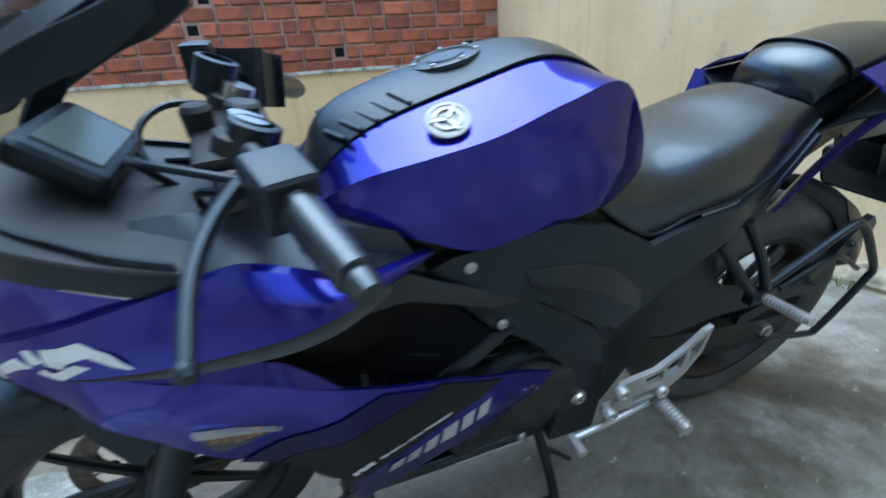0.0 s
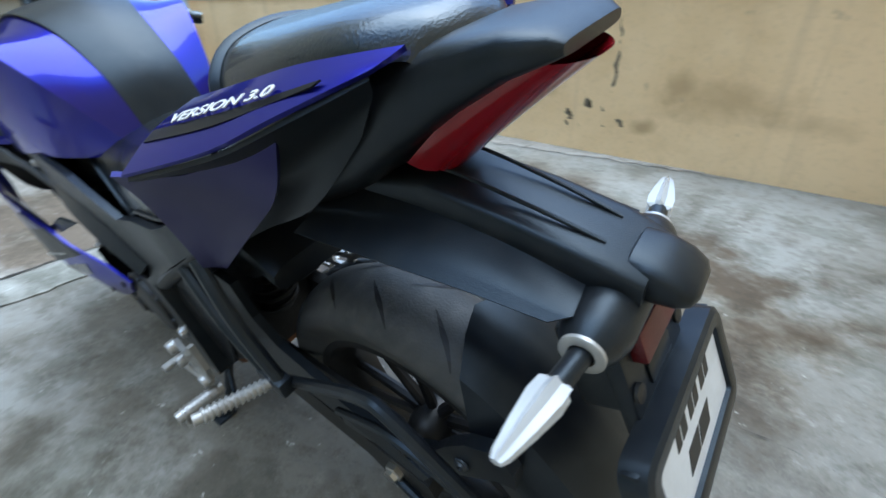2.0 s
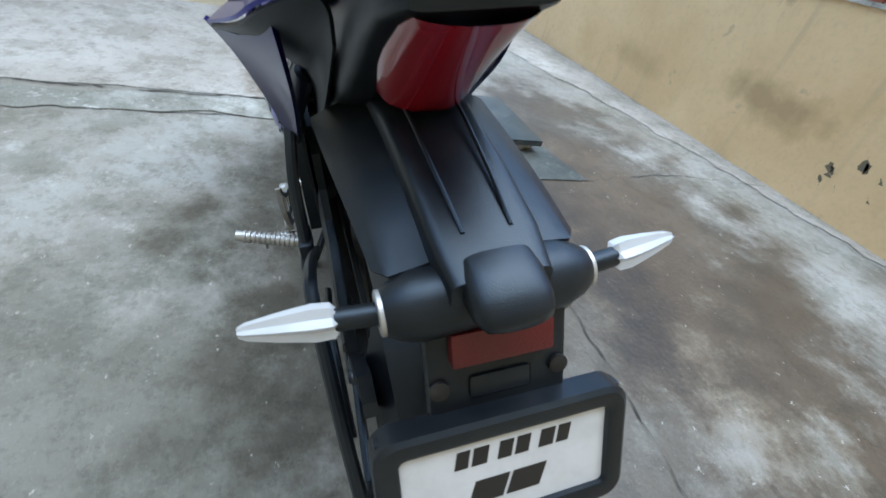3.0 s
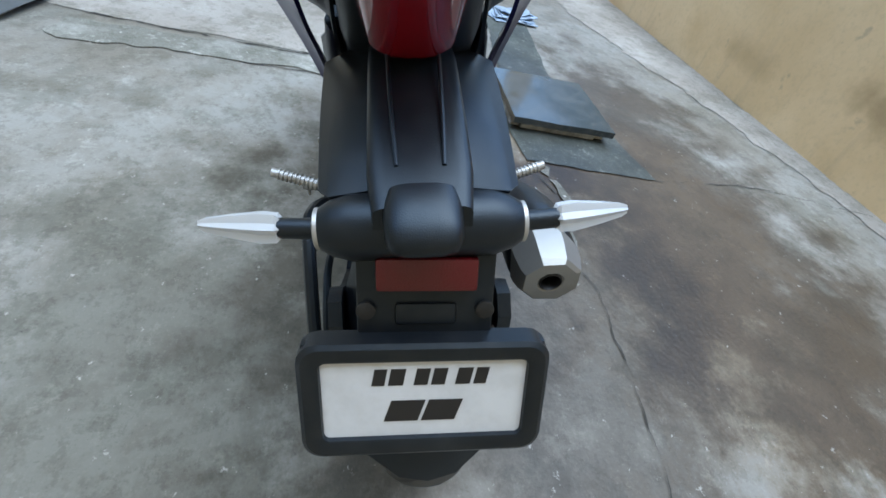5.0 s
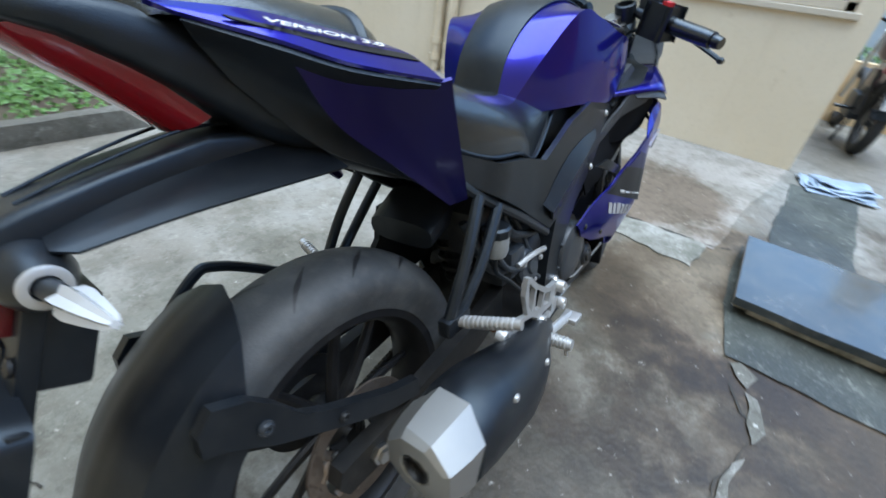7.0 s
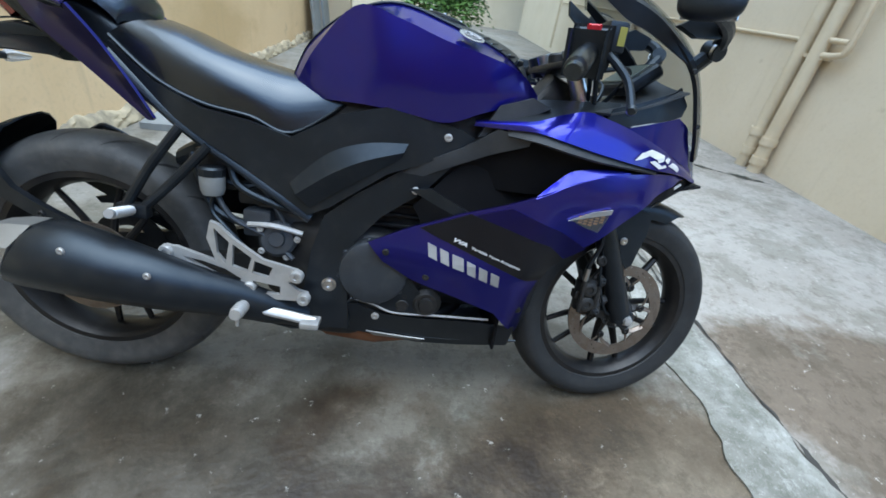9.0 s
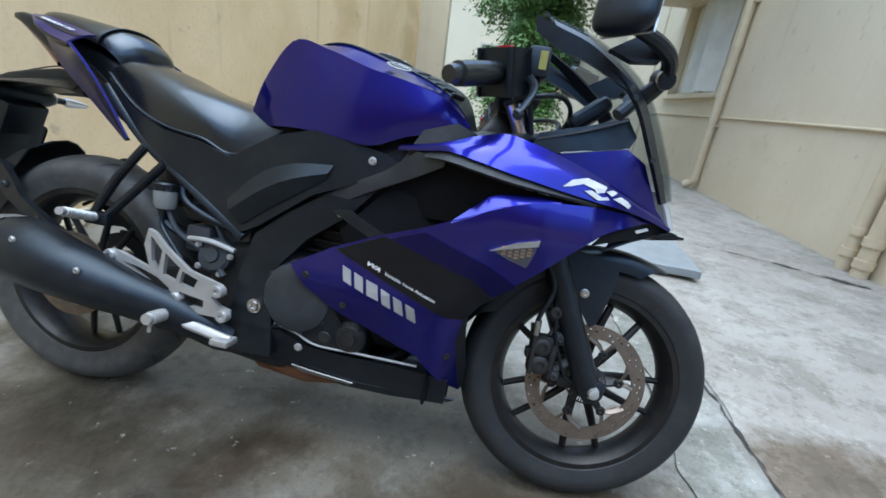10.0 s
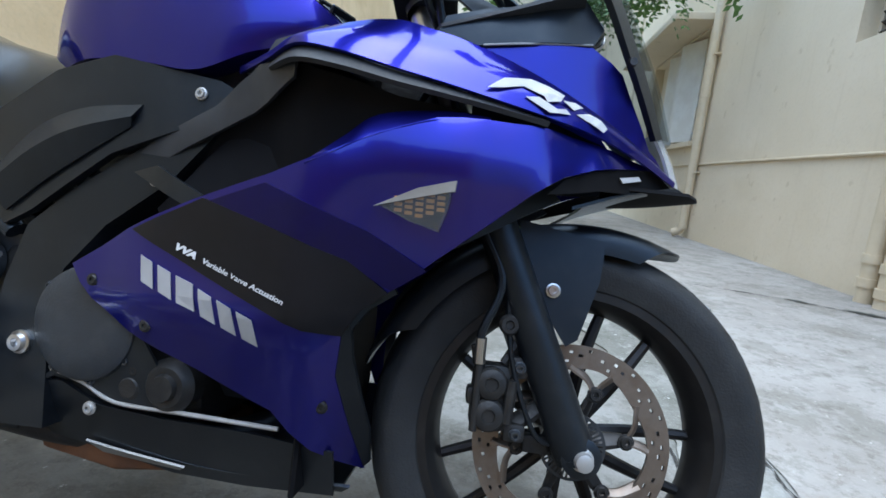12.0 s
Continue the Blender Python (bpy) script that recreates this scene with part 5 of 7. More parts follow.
part("indicator_bar", bm, BLACKP, arm)
for s in (1, -1):
    bm = lathe(bmesh.new(), [(0, .017), (.003, .017), (.004, .015), (.004, .010), (0, .010)], (-.262, .080 * s, .733), (0, s, 0), 32, closed=True)
    ringp = part("rear_indicator", bm, ALLOY, bike, "slim rear indicator with a clear ribbed lens")
    part("stalk", tube(bmesh.new(), [(-.262, .080 * s, .733), (-.258, .112 * s, .732)], .0085, 4, 16), BLACKP, ringp)
    bm = bmesh.new()
    secs = []
    for f, r in ((0, .008), (.06, .0130), (.25, .0138), (.6, .0105), (.92, .0065), (1, .004)):
        y = .110 + .066 * f
        secs.append([bm.verts.new((-.258 + .008 * f + math.cos(2 * math.pi * k / 12) * r * (1.0 if k % 2 else .68), y * s, .732 + math.sin(2 * math.pi * k / 12) * r * (1.0 if k % 2 else .68))) for k in range(12)])
    for a, b in zip(secs, secs[1:]):
        for k in range(12):
            bm.faces.new((a[k], a[(k + 1) % 12], b[(k + 1) % 12], b[k]))
    bm.faces.new(secs[0])
    bm.faces.new(secs[-1])
    part("lens", bm, LENSC, ringp, smooth=12)
TILT = Matrix.Translation((-.330, .003, .600)) @ Matrix.Rotation(radians(24), 4, "Y") @ Matrix.Rotation(radians(2.8), 4, "X")
bm = box(bmesh.new(), (.0, -.058, -.005), (.016, .058, .135), .004, 2, TILT)
box(bm, (.012, -.050, .05), (.055, .050, .135), .006, 2, TILT)
box(bm, (-.003, -.026, .064), (.002, .026, .084), .004, 2, TILT)
bracket = part("plate_bracket", bm, BLACKP, arm)
bm = box(bmesh.new(), (-.012, -.041, .099), (.002, .041, .127), .003, 2, TILT)
part("reflector", bm, REFL, bracket, "red oblong rear reflector")
for s in (1, -1):
    bm = lathe(bmesh.new(), [(0, .008), (.003, .008), (.004, .005), (.004, 0)], TILT @ Vector((-.001, .050 * s, .078)), TILT.to_3x3() @ Vector((-1, 0, 0)), 16)
    part("screw", bm, DARKEN, bracket)
bm = bmesh.new()
box(bm, (-.012, -.104, -.058), (.003, .104, .052), .003, 2, TILT)
plate = part("number_plate", bm, BLACKP, bike, "white number plate in a thick black rubber frame", 40)
bm = box(bmesh.new(), (-.0145, -.089, -.043), (-.012, .089, .038), .001, 1, TILT)
part("plate_face", bm, WHITEP, plate)
bm = bmesh.new()
loops = []
for x, w0, w1, z0, z1, r in ((-.0125, -.088, .088, -.042, .037, .006), (-.0185, -.089, .089, -.043, .038, .007), (-.020, -.092, .092, -.046, .041, .010), (-.020, -.103, .103, -.057, .051, .016), (-.017, -.107, .107, -.061, .055, .018), (.004, -.108, .108, -.062, .056, .018)):
    loops.append([bm.verts.new(TILT @ Vector((x, cy + math.cos(a) * r, cz + math.sin(a) * r))) for cy, cz, q in ((w1 - r, z1 - r, 0), (w0 + r, z1 - r, 1), (w0 + r, z0 + r, 2), (w1 - r, z0 + r, 3)) for a in (math.pi / 2 * (q + i / 4) for i in range(5))])
for a, b in zip(loops, loops[1:]):
    for k in range(len(a)):
        bm.faces.new((a[k], a[(k + 1) % len(a)], b[(k + 1) % len(a)], b[k]))
part("plate_frame", bm, BLACKP, plate)


def bar_row(widths, gaps, y0, z0, h, slant):
    y = y0
    for w, g in zip(widths, gaps):
        b = bmesh.new()
        q = [b.verts.new(TILT @ Vector((-.0150, yy, zz))) for yy, zz in ((y, z0), (y - w, z0), (y - w - slant, z0 + h), (y - slant, z0 + h))]
        q2 = [b.verts.new(v.co + TILT.to_3x3() @ Vector((.001, 0, 0))) for v in q]
        b.faces.new(q)
        for i in range(4):
            b.faces.new((q[i], q[(i + 1) % 4], q2[(i + 1) % 4], q2[i]))
        part("plate_mark", b, INK, plate, smooth=0)
        y -= w + g


bar_row([.011, .013, .012, .012, .013, .011], [.003, .009, .003, .009, .003, 0], .046, .012, .0165, .003)
bar_row([.030, .030], [.003, 0], .036, -.026, .022, .007)

# ---- swing arm, hugger, guards ----
for s in (1, -1):
    bm = bmesh.new()
    panel(bm, [(.54, .392), (.40, .392), (.20, .362), (.02, .334), (-.075, .328), (-.085, .30), (-.07, .274), (.02, .272), (.20, .292), (.40, .322), (.54, .330)], lambda x, z: .108 - .02 * max(0, x - .3) * 4, s, .028)
    sw = part("swing_arm", bm, DARKEN, bike, "dusty black steel swing arm")
    bm = lathe(bmesh.new(), [(0, .018), (.008, .018), (.010, .013), (.016, .012), (.016, 0)], (RX, .108 * s, RZ), (0, s, 0), 6)
    part("axle_nut", bm, STEEL, sw)
    bm = box(bmesh.new(), (-.065, .092 * s - .006, .285), (-.025, .092 * s + .006, .32), .004, 1)
    part("chain_adjuster", bm, ENGINE, sw)
hr = []
for y, dr, b0, b1 in ((.088, -.080, 104, 150), (.096, -.036, 96, 155), (.074, .012, 86, 160), (.035, .026, 82, 165), (0, .030, 80, 166), (-.035, .026, 82, 165), (-.074, .012, 86, 160), (-.096, -.036, 96, 155), (-.088, -.080, 104, 150)):
    hr.append([(RX + math.cos(radians(b0 + 28 + (b1 - b0 - 28) * i / 10)) * (RRAD + dr + .012), y, RZ + math.sin(radians(b0 + 28 + (b1 - b0 - 28) * i / 10)) * (RRAD + dr + .012)) for i in range(11)])
bm = bmesh.new()
patch(bm, hr, 3, 20, .004, 1, True)
hug = part("rear_hugger", bm, BLACKP, bike, "dusty black tyre hugger behind the rear wheel", 40)
for s in (1, -1):
    bm = bmesh.new()
    panel(bm, [(-.222, .518), (-.220, .545), (-.200, .566), (-.165, .552), (-.138, .524), (-.112, .486), (-.075, .462), (-.02, .432), (.04, .398), (.100, .372), (.100, .336), (.03, .366), (-.04, .406), (-.115, .450), (-.150, .470), (-.200, .508)], lambda x, z: .108 + .008 * math.sin(max(0, min(1, (x + .2) / .3)) * math.pi), s, .016, .04)
    part("hugger_arm", bm, BLACKP, hug)
    part("bolt", bolt(bmesh.new(), (-.158, .112 * s, .506), .008, s, .006), ENGINE, hug)
    part("bolt", bolt(bmesh.new(), (-.06, .116 * s, .435), .007, s, .005), DARKEN, hug)
bm = ring_loft([(.20, .072, .555, .600), (.26, .074, .575, .640), (.31, .070, .52, .62)], 16, 3)
part("front_hugger", bm, BLACKP, bike)
bm = bmesh.new()
tube(bm, [(.15, .135, .455), (.04, .140, .530), (-.055, .140, .585), (-.10, .140, .580), (-.20, .135, .490), (-.262, .130, .425), (-.262, .128, .395), (-.22, .125, .30), (-.185, .122, .24)], .0085, 48, 10)
guard = part("wheel_guard", bm, BLACKP, bike, "black tubular guard beside the rear wheel")
bm = bmesh.new()
tube(bm, [(-.185, .122, .24), (-.10, .118, .255), (.0, .112, .285)], .008, 10, 8)
part("lower_rail", bm, BLACKP, guard)
bm = bmesh.new()
tube(bm, [(.05, .128, .45), (-.08, .130, .50), (-.20, .128, .44)], .006, 14, 8)
part("middle_rail", bm, BLACKP, guard)
bm = bmesh.new()
panel(bm, [(.44, .425), (.41, .50), (.36, .555), (.30, .590), (.255, .585), (.24, .52), (.20, .478), (.10, .450), (-.04, .428), (-.10, .412), (-.09, .396), (.06, .408), (.20, .412), (.32, .400)], lambda x, z: .112 + .010 * max(0, .46 - z) / .06, 1, .014)
part("chain_guard", bm, BLACKP, bike, "dusty black chain guard")
bm = bmesh.new()
tube(bm, [(.40, 0, .38), (.33, 0, .60)], .028, 8, 16)
shock = part("shock_absorber", bm, DARKEN, bike, "black coil shock absorber")
bm = bmesh.new()
tube(bm, [(.40 - .07 * k / 56 + math.cos(k * .785) * .038, math.sin(k * .785) * .038, .385 + .21 * k / 56) for k in range(57)], .006, 224, 6)
part("coil_spring", bm, DARKEN, shock)

# ---- frame, side covers ----
for s in (1, -1):
    cov = lambda x, z: .150 - .05 * max(0, (.30 - x)) / .2 + .012 * math.sin(max(0, min(1, (x - .45) / .4)) * math.pi)
    bm = panel(bmesh.new(), [(.834, .706), (.80, .722), (.648, .746), (.560, .722), (.462, .664), (.38, .686), (.29, .699), (.20, .733), (.11, .796), (.10, .785), (.235, .672), (.36, .60), (.50, .507), (.545, .530), (.66, .615), (.77, .662)], cov, s, .012)
    side = part("side_cover", bm, BLACKP, bike, "matt black side cover under the seat", 20)
    bm = bmesh.new()
    patch(bm, [[(x, cov(x, z) + o, z) for x, z, o in r] for r in ([(.462, .572, .001), (.535, .640, .001), (.610, .672, .001), (.698, .682, .001)], [(.478, .553, .016), (.550, .606, .018), (.615, .640, .016), (.690, .664, .008)], [(.505, .525, .004), (.565, .570, .004), (.625, .610, .004), (.686, .652, .002)])], 3, 14, .006, s, True)
    part("inset", bm, BLACKP, side)
    part("bolt", bolt(bmesh.new(), (.776, cov(.776, .70) * s, .703), .0068, s), ALLOY, side)
    bm = bmesh.new()
    tube(bm, [(.105, .098 * s, .776), (.235, .124 * s, .668), (.37, .139 * s, .584), (.505, .142 * s, .498)], .014, 12, 10, sq=.7)
    part("seat_rail", bm, BLACKP, side)
    spar = lambda x, z: .150 + .012 * (.70 - z)
    bm = panel(bmesh.new(), [(.86, .715), (.80, .655), (.74, .585), (.655, .520), (.60, .455), (.588, .38), (.600, .24), (.50, .235), (.495, .33), (.51, .43), (.535, .51), (.60, .565), (.70, .632), (.78, .672)], spar, s, .05)
    fr = part("main_frame", bm, BLACKP, bike, "black pressed steel main frame spar", 25)
    part("bolt", bolt(bmesh.new(), (.722, (spar(.72, .59) + .002) * s, .586), .0068, s), ALLOY, fr)
    part("pivot_bolt", bolt(bmesh.new(), (.551, spar(.55, .35) * s, .350), .013, s, .010), STEEL, fr)
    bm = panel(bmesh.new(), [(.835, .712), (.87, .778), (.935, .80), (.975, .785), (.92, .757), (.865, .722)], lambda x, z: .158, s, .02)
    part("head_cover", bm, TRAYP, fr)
    bm = bmesh.new()
    tube(bm, [(.245, .135 * s, .655), (.19, .148 * s, .575), (.135, .150 * s, .485)], .010, 10, 10)
    tube(bm, [(.300, .140 * s, .625), (.235, .150 * s, .55), (.165, .150 * s, .480)], .010, 10, 10)
    box(bm, (.120, .150 * s - .012, .462), (.180, .150 * s + .012, .492), .005, 2)
    hang = part("footrest_hanger", bm, BLACKP, bike, "black tubular passenger footrest hanger")
    bm = bmesh.new()
    ribbed(bm, (.150, .155 * s, .478), (.170, .258 * s, .502), .0085, .0108, 11)
    part("footrest", bm, ALLOY, hang, "ribbed aluminium footrest")

bm = ring_loft([(.40, .070, .64, .755), (.50, .105, .655, .770), (.62, .125, .64, .775), (.80, .130, .60, .79), (.93, .110, .62, .80), (.98, .085, .66, .79)], 20, 4)
part("air_box", bm, DARKEN, bike, "dark air box under the tank")

bm = panel(bmesh.new(), [(.63, .29), (.655, .50), (.60, .56), (.48, .60), (.37, .60), (.33, .50), (.40, .38), (.46, .27), (.56, .24)], lambda x, z: .126, 1, .006)
part("pivot_cover", bm, BLACKP, bike, "black cover over the swing arm pivot")

# ---- engine ----
bm = ring_loft([(.40, .10, .28, .44), (.46, .125, .25, .49), (.60, .145, .235, .50), (.74, .14, .24, .46), (.80, .12, .26, .40)], 24, 5)
engine = part("engine", bm, DARKEN, bike, "dusty dark engine block behind the fairing", 30)
bm = ring_loft([(.62, .085, .42, .62), (.72, .095, .40, .66), (.84, .09, .42, .62)], 16, 5)
cylinder = part("cylinder", bm, DARKEN, engine)
for k in range(7):
    part("fin", box(bmesh.new(), (.62, -.105, .46 + .024 * k), (.84, .105, .468 + .024 * k), .002), DARKEN, cylinder)
for s in (1, -1):
    bm = bmesh.new()
    lathe(bm, [(.135, .078), (.152, .078), (.160, .075), (.163, .070), (.1645, .040), (.165, 0)], (.648, 0, .388), (0, s, 0), 40)
    cc = part("clutch_cover" if s < 0 else "magneto_cover", bm, ENGINE if s < 0 else DARKEN, engine, "grey round crankcase cover")
    for k in range(8):
        a = 2 * math.pi * k / 8 + .2
        part("bolt", bolt(bmesh.new(), (.648 + math.cos(a) * .076, .152 * s, .388 + math.sin(a) * .076), .0055, s, .006), ENGINE, cc)
    bm = bmesh.new()
    lathe(bm, [(.13, .036), (.150, .036), (.156, .030), (.160, .026), (.160, .018), (.166, .016), (.166, 0)], (.775, 0, .322), (0, s, 0), 28)
    lathe(bm, [(.13, .018), (.152, .018), (.156, .012), (.156, 0)], (.72, 0, .312), (0, s, 0), 20)
    part("engine_cap", bm, DARKEN, engine)
bm = box(bmesh.new(), (.90, -.135, .40), (.935, .135, .64), .008, 1)
rad = part("radiator", bm, DARKEN, engine)
for k in range(22):
    part("radiator_fin", box(bmesh.new(), (.894, -.125, .408 + .0105 * k), (.899, .125, .413 + .0105 * k)), DARKEN, rad, smooth=0)
bm = bmesh.new()
tube(bm, [(.90, .10, .62), (.86, .13, .56), (.78, .12, .54), (.72, .08, .56)], .014, 14, 10)
part("coolant_hose", bm, BLACKP, engine)
part("coolant_hose", tube(bmesh.new(), [(.90, -.10, .44), (.85, -.12, .40), (.80, -.10, .40)], .013, 10, 10), BLACKP, engine)
bm = box(bmesh.new(), (.38, -.11, .40), (.50, -.05, .52), .012, 2)
box(bm, (.36, -.14, .44), (.42, -.08, .50), .01, 2)
tube(bm, [(.30, -.13, .54), (.34, -.14, .48), (.42, -.14, .44), (.47, -.15, .40)], .006, 14, 8)
tube(bm, [(.36, -.12, .60), (.42, -.13, .52), (.46, -.13, .45)], .005, 14, 8)
part("gear_case", bm, ENGINE, engine)
bm = lathe(bmesh.new(), [(0, .040), (.012, .040), (.018, .034), (.020, .018), (.026, .016), (.026, 0)], (.435, -.128, .438), (0, -1, .25), 24)
part("sprocket_case", bm, ENGINE, engine)
bm = bmesh.new()
tube(bm, [(.375, -.146, .470), (.43, -.152, .474), (.49, -.150, .462)], .006, 8, 8)
part("shift_rod", bm, ALLOY, engine)
for x, z in ((.402, .412), (.455, .402), (.478, .446), (.40, .462)):
    part("bolt", bolt(bmesh.new(), (x, -.146, z), .006, -1, .006), ALLOY, engine)
bm = bmesh.new()
tube(bm, [(.25, -.10, .60), (.29, -.125, .505), (.345, -.13, .47), (.40, -.12, .46)], .009, 14, 8)
tube(bm, [(.335, -.12, .62), (.35, -.135, .555), (.42, -.135, .52), (.50, -.13, .50)], .008, 14, 8)
tube(bm, [(.28, -.11, .57), (.36, -.12, .545), (.44, -.11, .575)], .007, 12, 8)
part("wiring_loom", bm, BLACKP, engine)
bm = box(bmesh.new(), (.255, -.115, .53), (.345, -.06, .615), .012, 2)
box(bm, (.345, -.12, .505), (.43, -.07, .56), .010, 2)
part("tool_tray", bm, DARKEN, engine)
bm = bmesh.new()
lathe(bm, [(0, .020), (.010, .024), (.045, .026), (.050, .026)], (.302, -.135, .525), (0, 0, 1), 24)
resv = part("fluid_reservoir", bm, FLUID, bike, "small translucent brake fluid reservoir with black cap")
bm = lathe(bmesh.new(), [(.045, .027), (.060, .028), (.064, .024), (.064, 0)], (.302, -.135, .520), (0, 0, 1), 10)
part("cap", bm, BLACKP, resv)
bm = bmesh.new()
tube(bm, [(.302, -.135, .525), (.300, -.14, .49), (.33, -.15, .46), (.37, -.155, .42)], .005, 12, 8)
part("hose", bm, BLACKP, resv)
bm = bmesh.new()
tube(bm, [(.84, .02, .36), (.88, .02, .27), (.80, -.02, .215), (.62, -.08, .205), (.50, -.14, .245), (.42, -.19, .295)], .021, 30, 14)
part("exhaust_pipe", bm, DARKEN, bike, "heat-stained exhaust pipe under the engine")
bm = ring_loft([(.48, .06, .188, .235), (.54, .10, .168, .235), (.66, .105, .158, .23), (.76, .09, .170, .22)], 20, 4)
part("exhaust_box", bm, RUST, bike, "rust-brown exhaust box under the engine", 40)
bm = bmesh.new()
tube(bm, [(.60, .06, .26), (.585, .12, .16), (.575, .175, .055), (.60, .20, .045)], .011, 16, 10)
box(bm, (.565, .165, .036), (.625, .215, .044), .003)
tube(bm, [(.585, .12, .16), (.53, .15, .13)], .006, 6, 8)
part("side_stand", bm, BLACKP, bike, "black steel side stand, folded out")

# ---- exhaust silencer ----
def silencer(stations, n=12):
    """Rings square to a curved axis: (x, y, z, radius up, radius across)."""
    bm = bmesh.new()
    rings = []
    for i, (x, y, z, a, b) in enumerate(stations):
        p, q = stations[max(i - 1, 0)], stations[min(i + 1, len(stations) - 1)]
        d = Vector(q[:3]) - Vector(p[:3])
        d = Vector((1, 0, 0)) if abs(d.x) < .01 else (d * math.copysign(1, d.x)).normalized()
        u = Vector((0, 1, 0)) - d * d.y
        u.normalize()
        w = d.cross(u)
        rings.append([bm.verts.new(Vector((x, y, z)) + w * math.sin(t) * a * (1 if abs(math.sin(t)) < .9 else .96) + u * math.cos(t) * b) for t in (2 * math.pi * (k + .5) / n for k in range(n))])
    for a, b in zip(rings, rings[1:]):
        for k in range(n):
            bm.faces.new((a[k], a[(k + 1) % n], b[(k + 1) % n], b[k]))
    return bm, rings


def slash(b):
    """Slants the joint of the end cap, its top further forward."""
    for v in b.verts:
        v.co.x += .62 * (v.co.z - .404) * max(0, min(1, (v.co.x + .045) / .07)) * max(0, min(1, (.13 - v.co.x) / .07))
    return b


bm, rg = silencer([(.004, -.232, .4055, .062, .060), (.010, -.2325, .405, .0665, .0655), (.05, -.234, .400, .068, .067), (.09, -.235, .394, .068, .067), (.15, -.235, .380, .067, .065), (.21, -.231, .365, .062, .057), (.26, -.223, .350, .056, .050), (.31, -.210, .334, .050, .041), (.37, -.196, .316, .046, .033), (.43, -.180, .292, .039, .029), (.50, -.150, .262, .026, .024)])
bm.faces.new(rg[0])
bm.faces.new(rg[-1])
slash(bm)
muf = part("silencer", bm, BLACKP, bike, "black exhaust silencer with a brushed silver end cap", 35)
bm, rg = silencer([(-.010, -.231, .408, .019, .019), (-.050, -.230, .409, .021, .021), (-.053, -.230, .409, .025, .025), (-.051, -.229, .409, .047, .048), (-.045, -.230, .408, .055, .056), (-.020, -.2315, .407, .063, .063), (.002, -.232, .4055, .0660, .0650), (.004, -.232, .4055, .062, .060)], 8)
bm.faces.new(rg[0])
slash(bm)
endcap = part("end_cap", bm, BRUSHED, muf, "brushed silver faceted end cap", 20)
bm = lathe(bmesh.new(), [(.012, .0205), (-.020, .0205), (-.0215, .0185), (-.018, .0165), (.010, .0160), (.010, 0)], (-.032, -.231, .408), (1, -.02, -.02), 20)
part("outlet", slash(bm), INK, endcap)
for p in ((.100, -.288, .433), (.235, -.276, .392)):
    part("rivet", bolt(bmesh.new(), p, .006, -1, .004), ALLOY, muf)
for p in ((-.046, -.262, .436), (-.046, -.200, .382)):
    part("rivet", lathe(bmesh.new(), [(0, .006), (.003, .006), (.004, .003), (.004, 0)], p, (-1, -.2, .2), 12), STEEL, endcap)
bm = panel(bmesh.new(), [(.40, .322), (.47, .30), (.545, .275), (.545, .225), (.47, .232), (.40, .262)], lambda x, z: .185 - .3 * (x - .40), -1, .004)
heat = part("heat_shield", bm, BLACKP, muf)
part("bolt", bolt(bmesh.new(), (.505, -.156, .258), .007, -1), STEEL, heat)

# ---- foot controls ----
def flat_bar(bm, pts, w, t, n=8):
    tube(bm, pts, w / 2, n, 8, sq=t / w)
    return bm


def holed_plate(bm, outer, holes, yfun, side, thick):
    """A cast plate cut from an outline with openings, with a raised rim on every edge."""
    edges, loops = [], []
    for ring in [outer] + holes:
        vs = [bm.verts.new((x, yfun(x, z) * side, z)) for x, z in ring]
        loops.append(vs)
        edges += [bm.edges.new((a, b)) for a, b in zip(vs, vs[1:] + vs[:1])]
    bmesh.ops.triangle_fill(bm, use_beauty=True, edges=edges, normal=(0, side, 0))
    ext = bmesh.ops.extrude_face_region(bm, geom=bm.faces[:])["geom"]
    for v in ext:
        if isinstance(v, bmesh.types.BMVert):
            v.co.y -= side * thick
    bmesh.ops.recalc_face_normals(bm, faces=bm.faces[:])
    return bm


def plate_y(x, z):
    return .196 - .10 * max(0, x - .42)


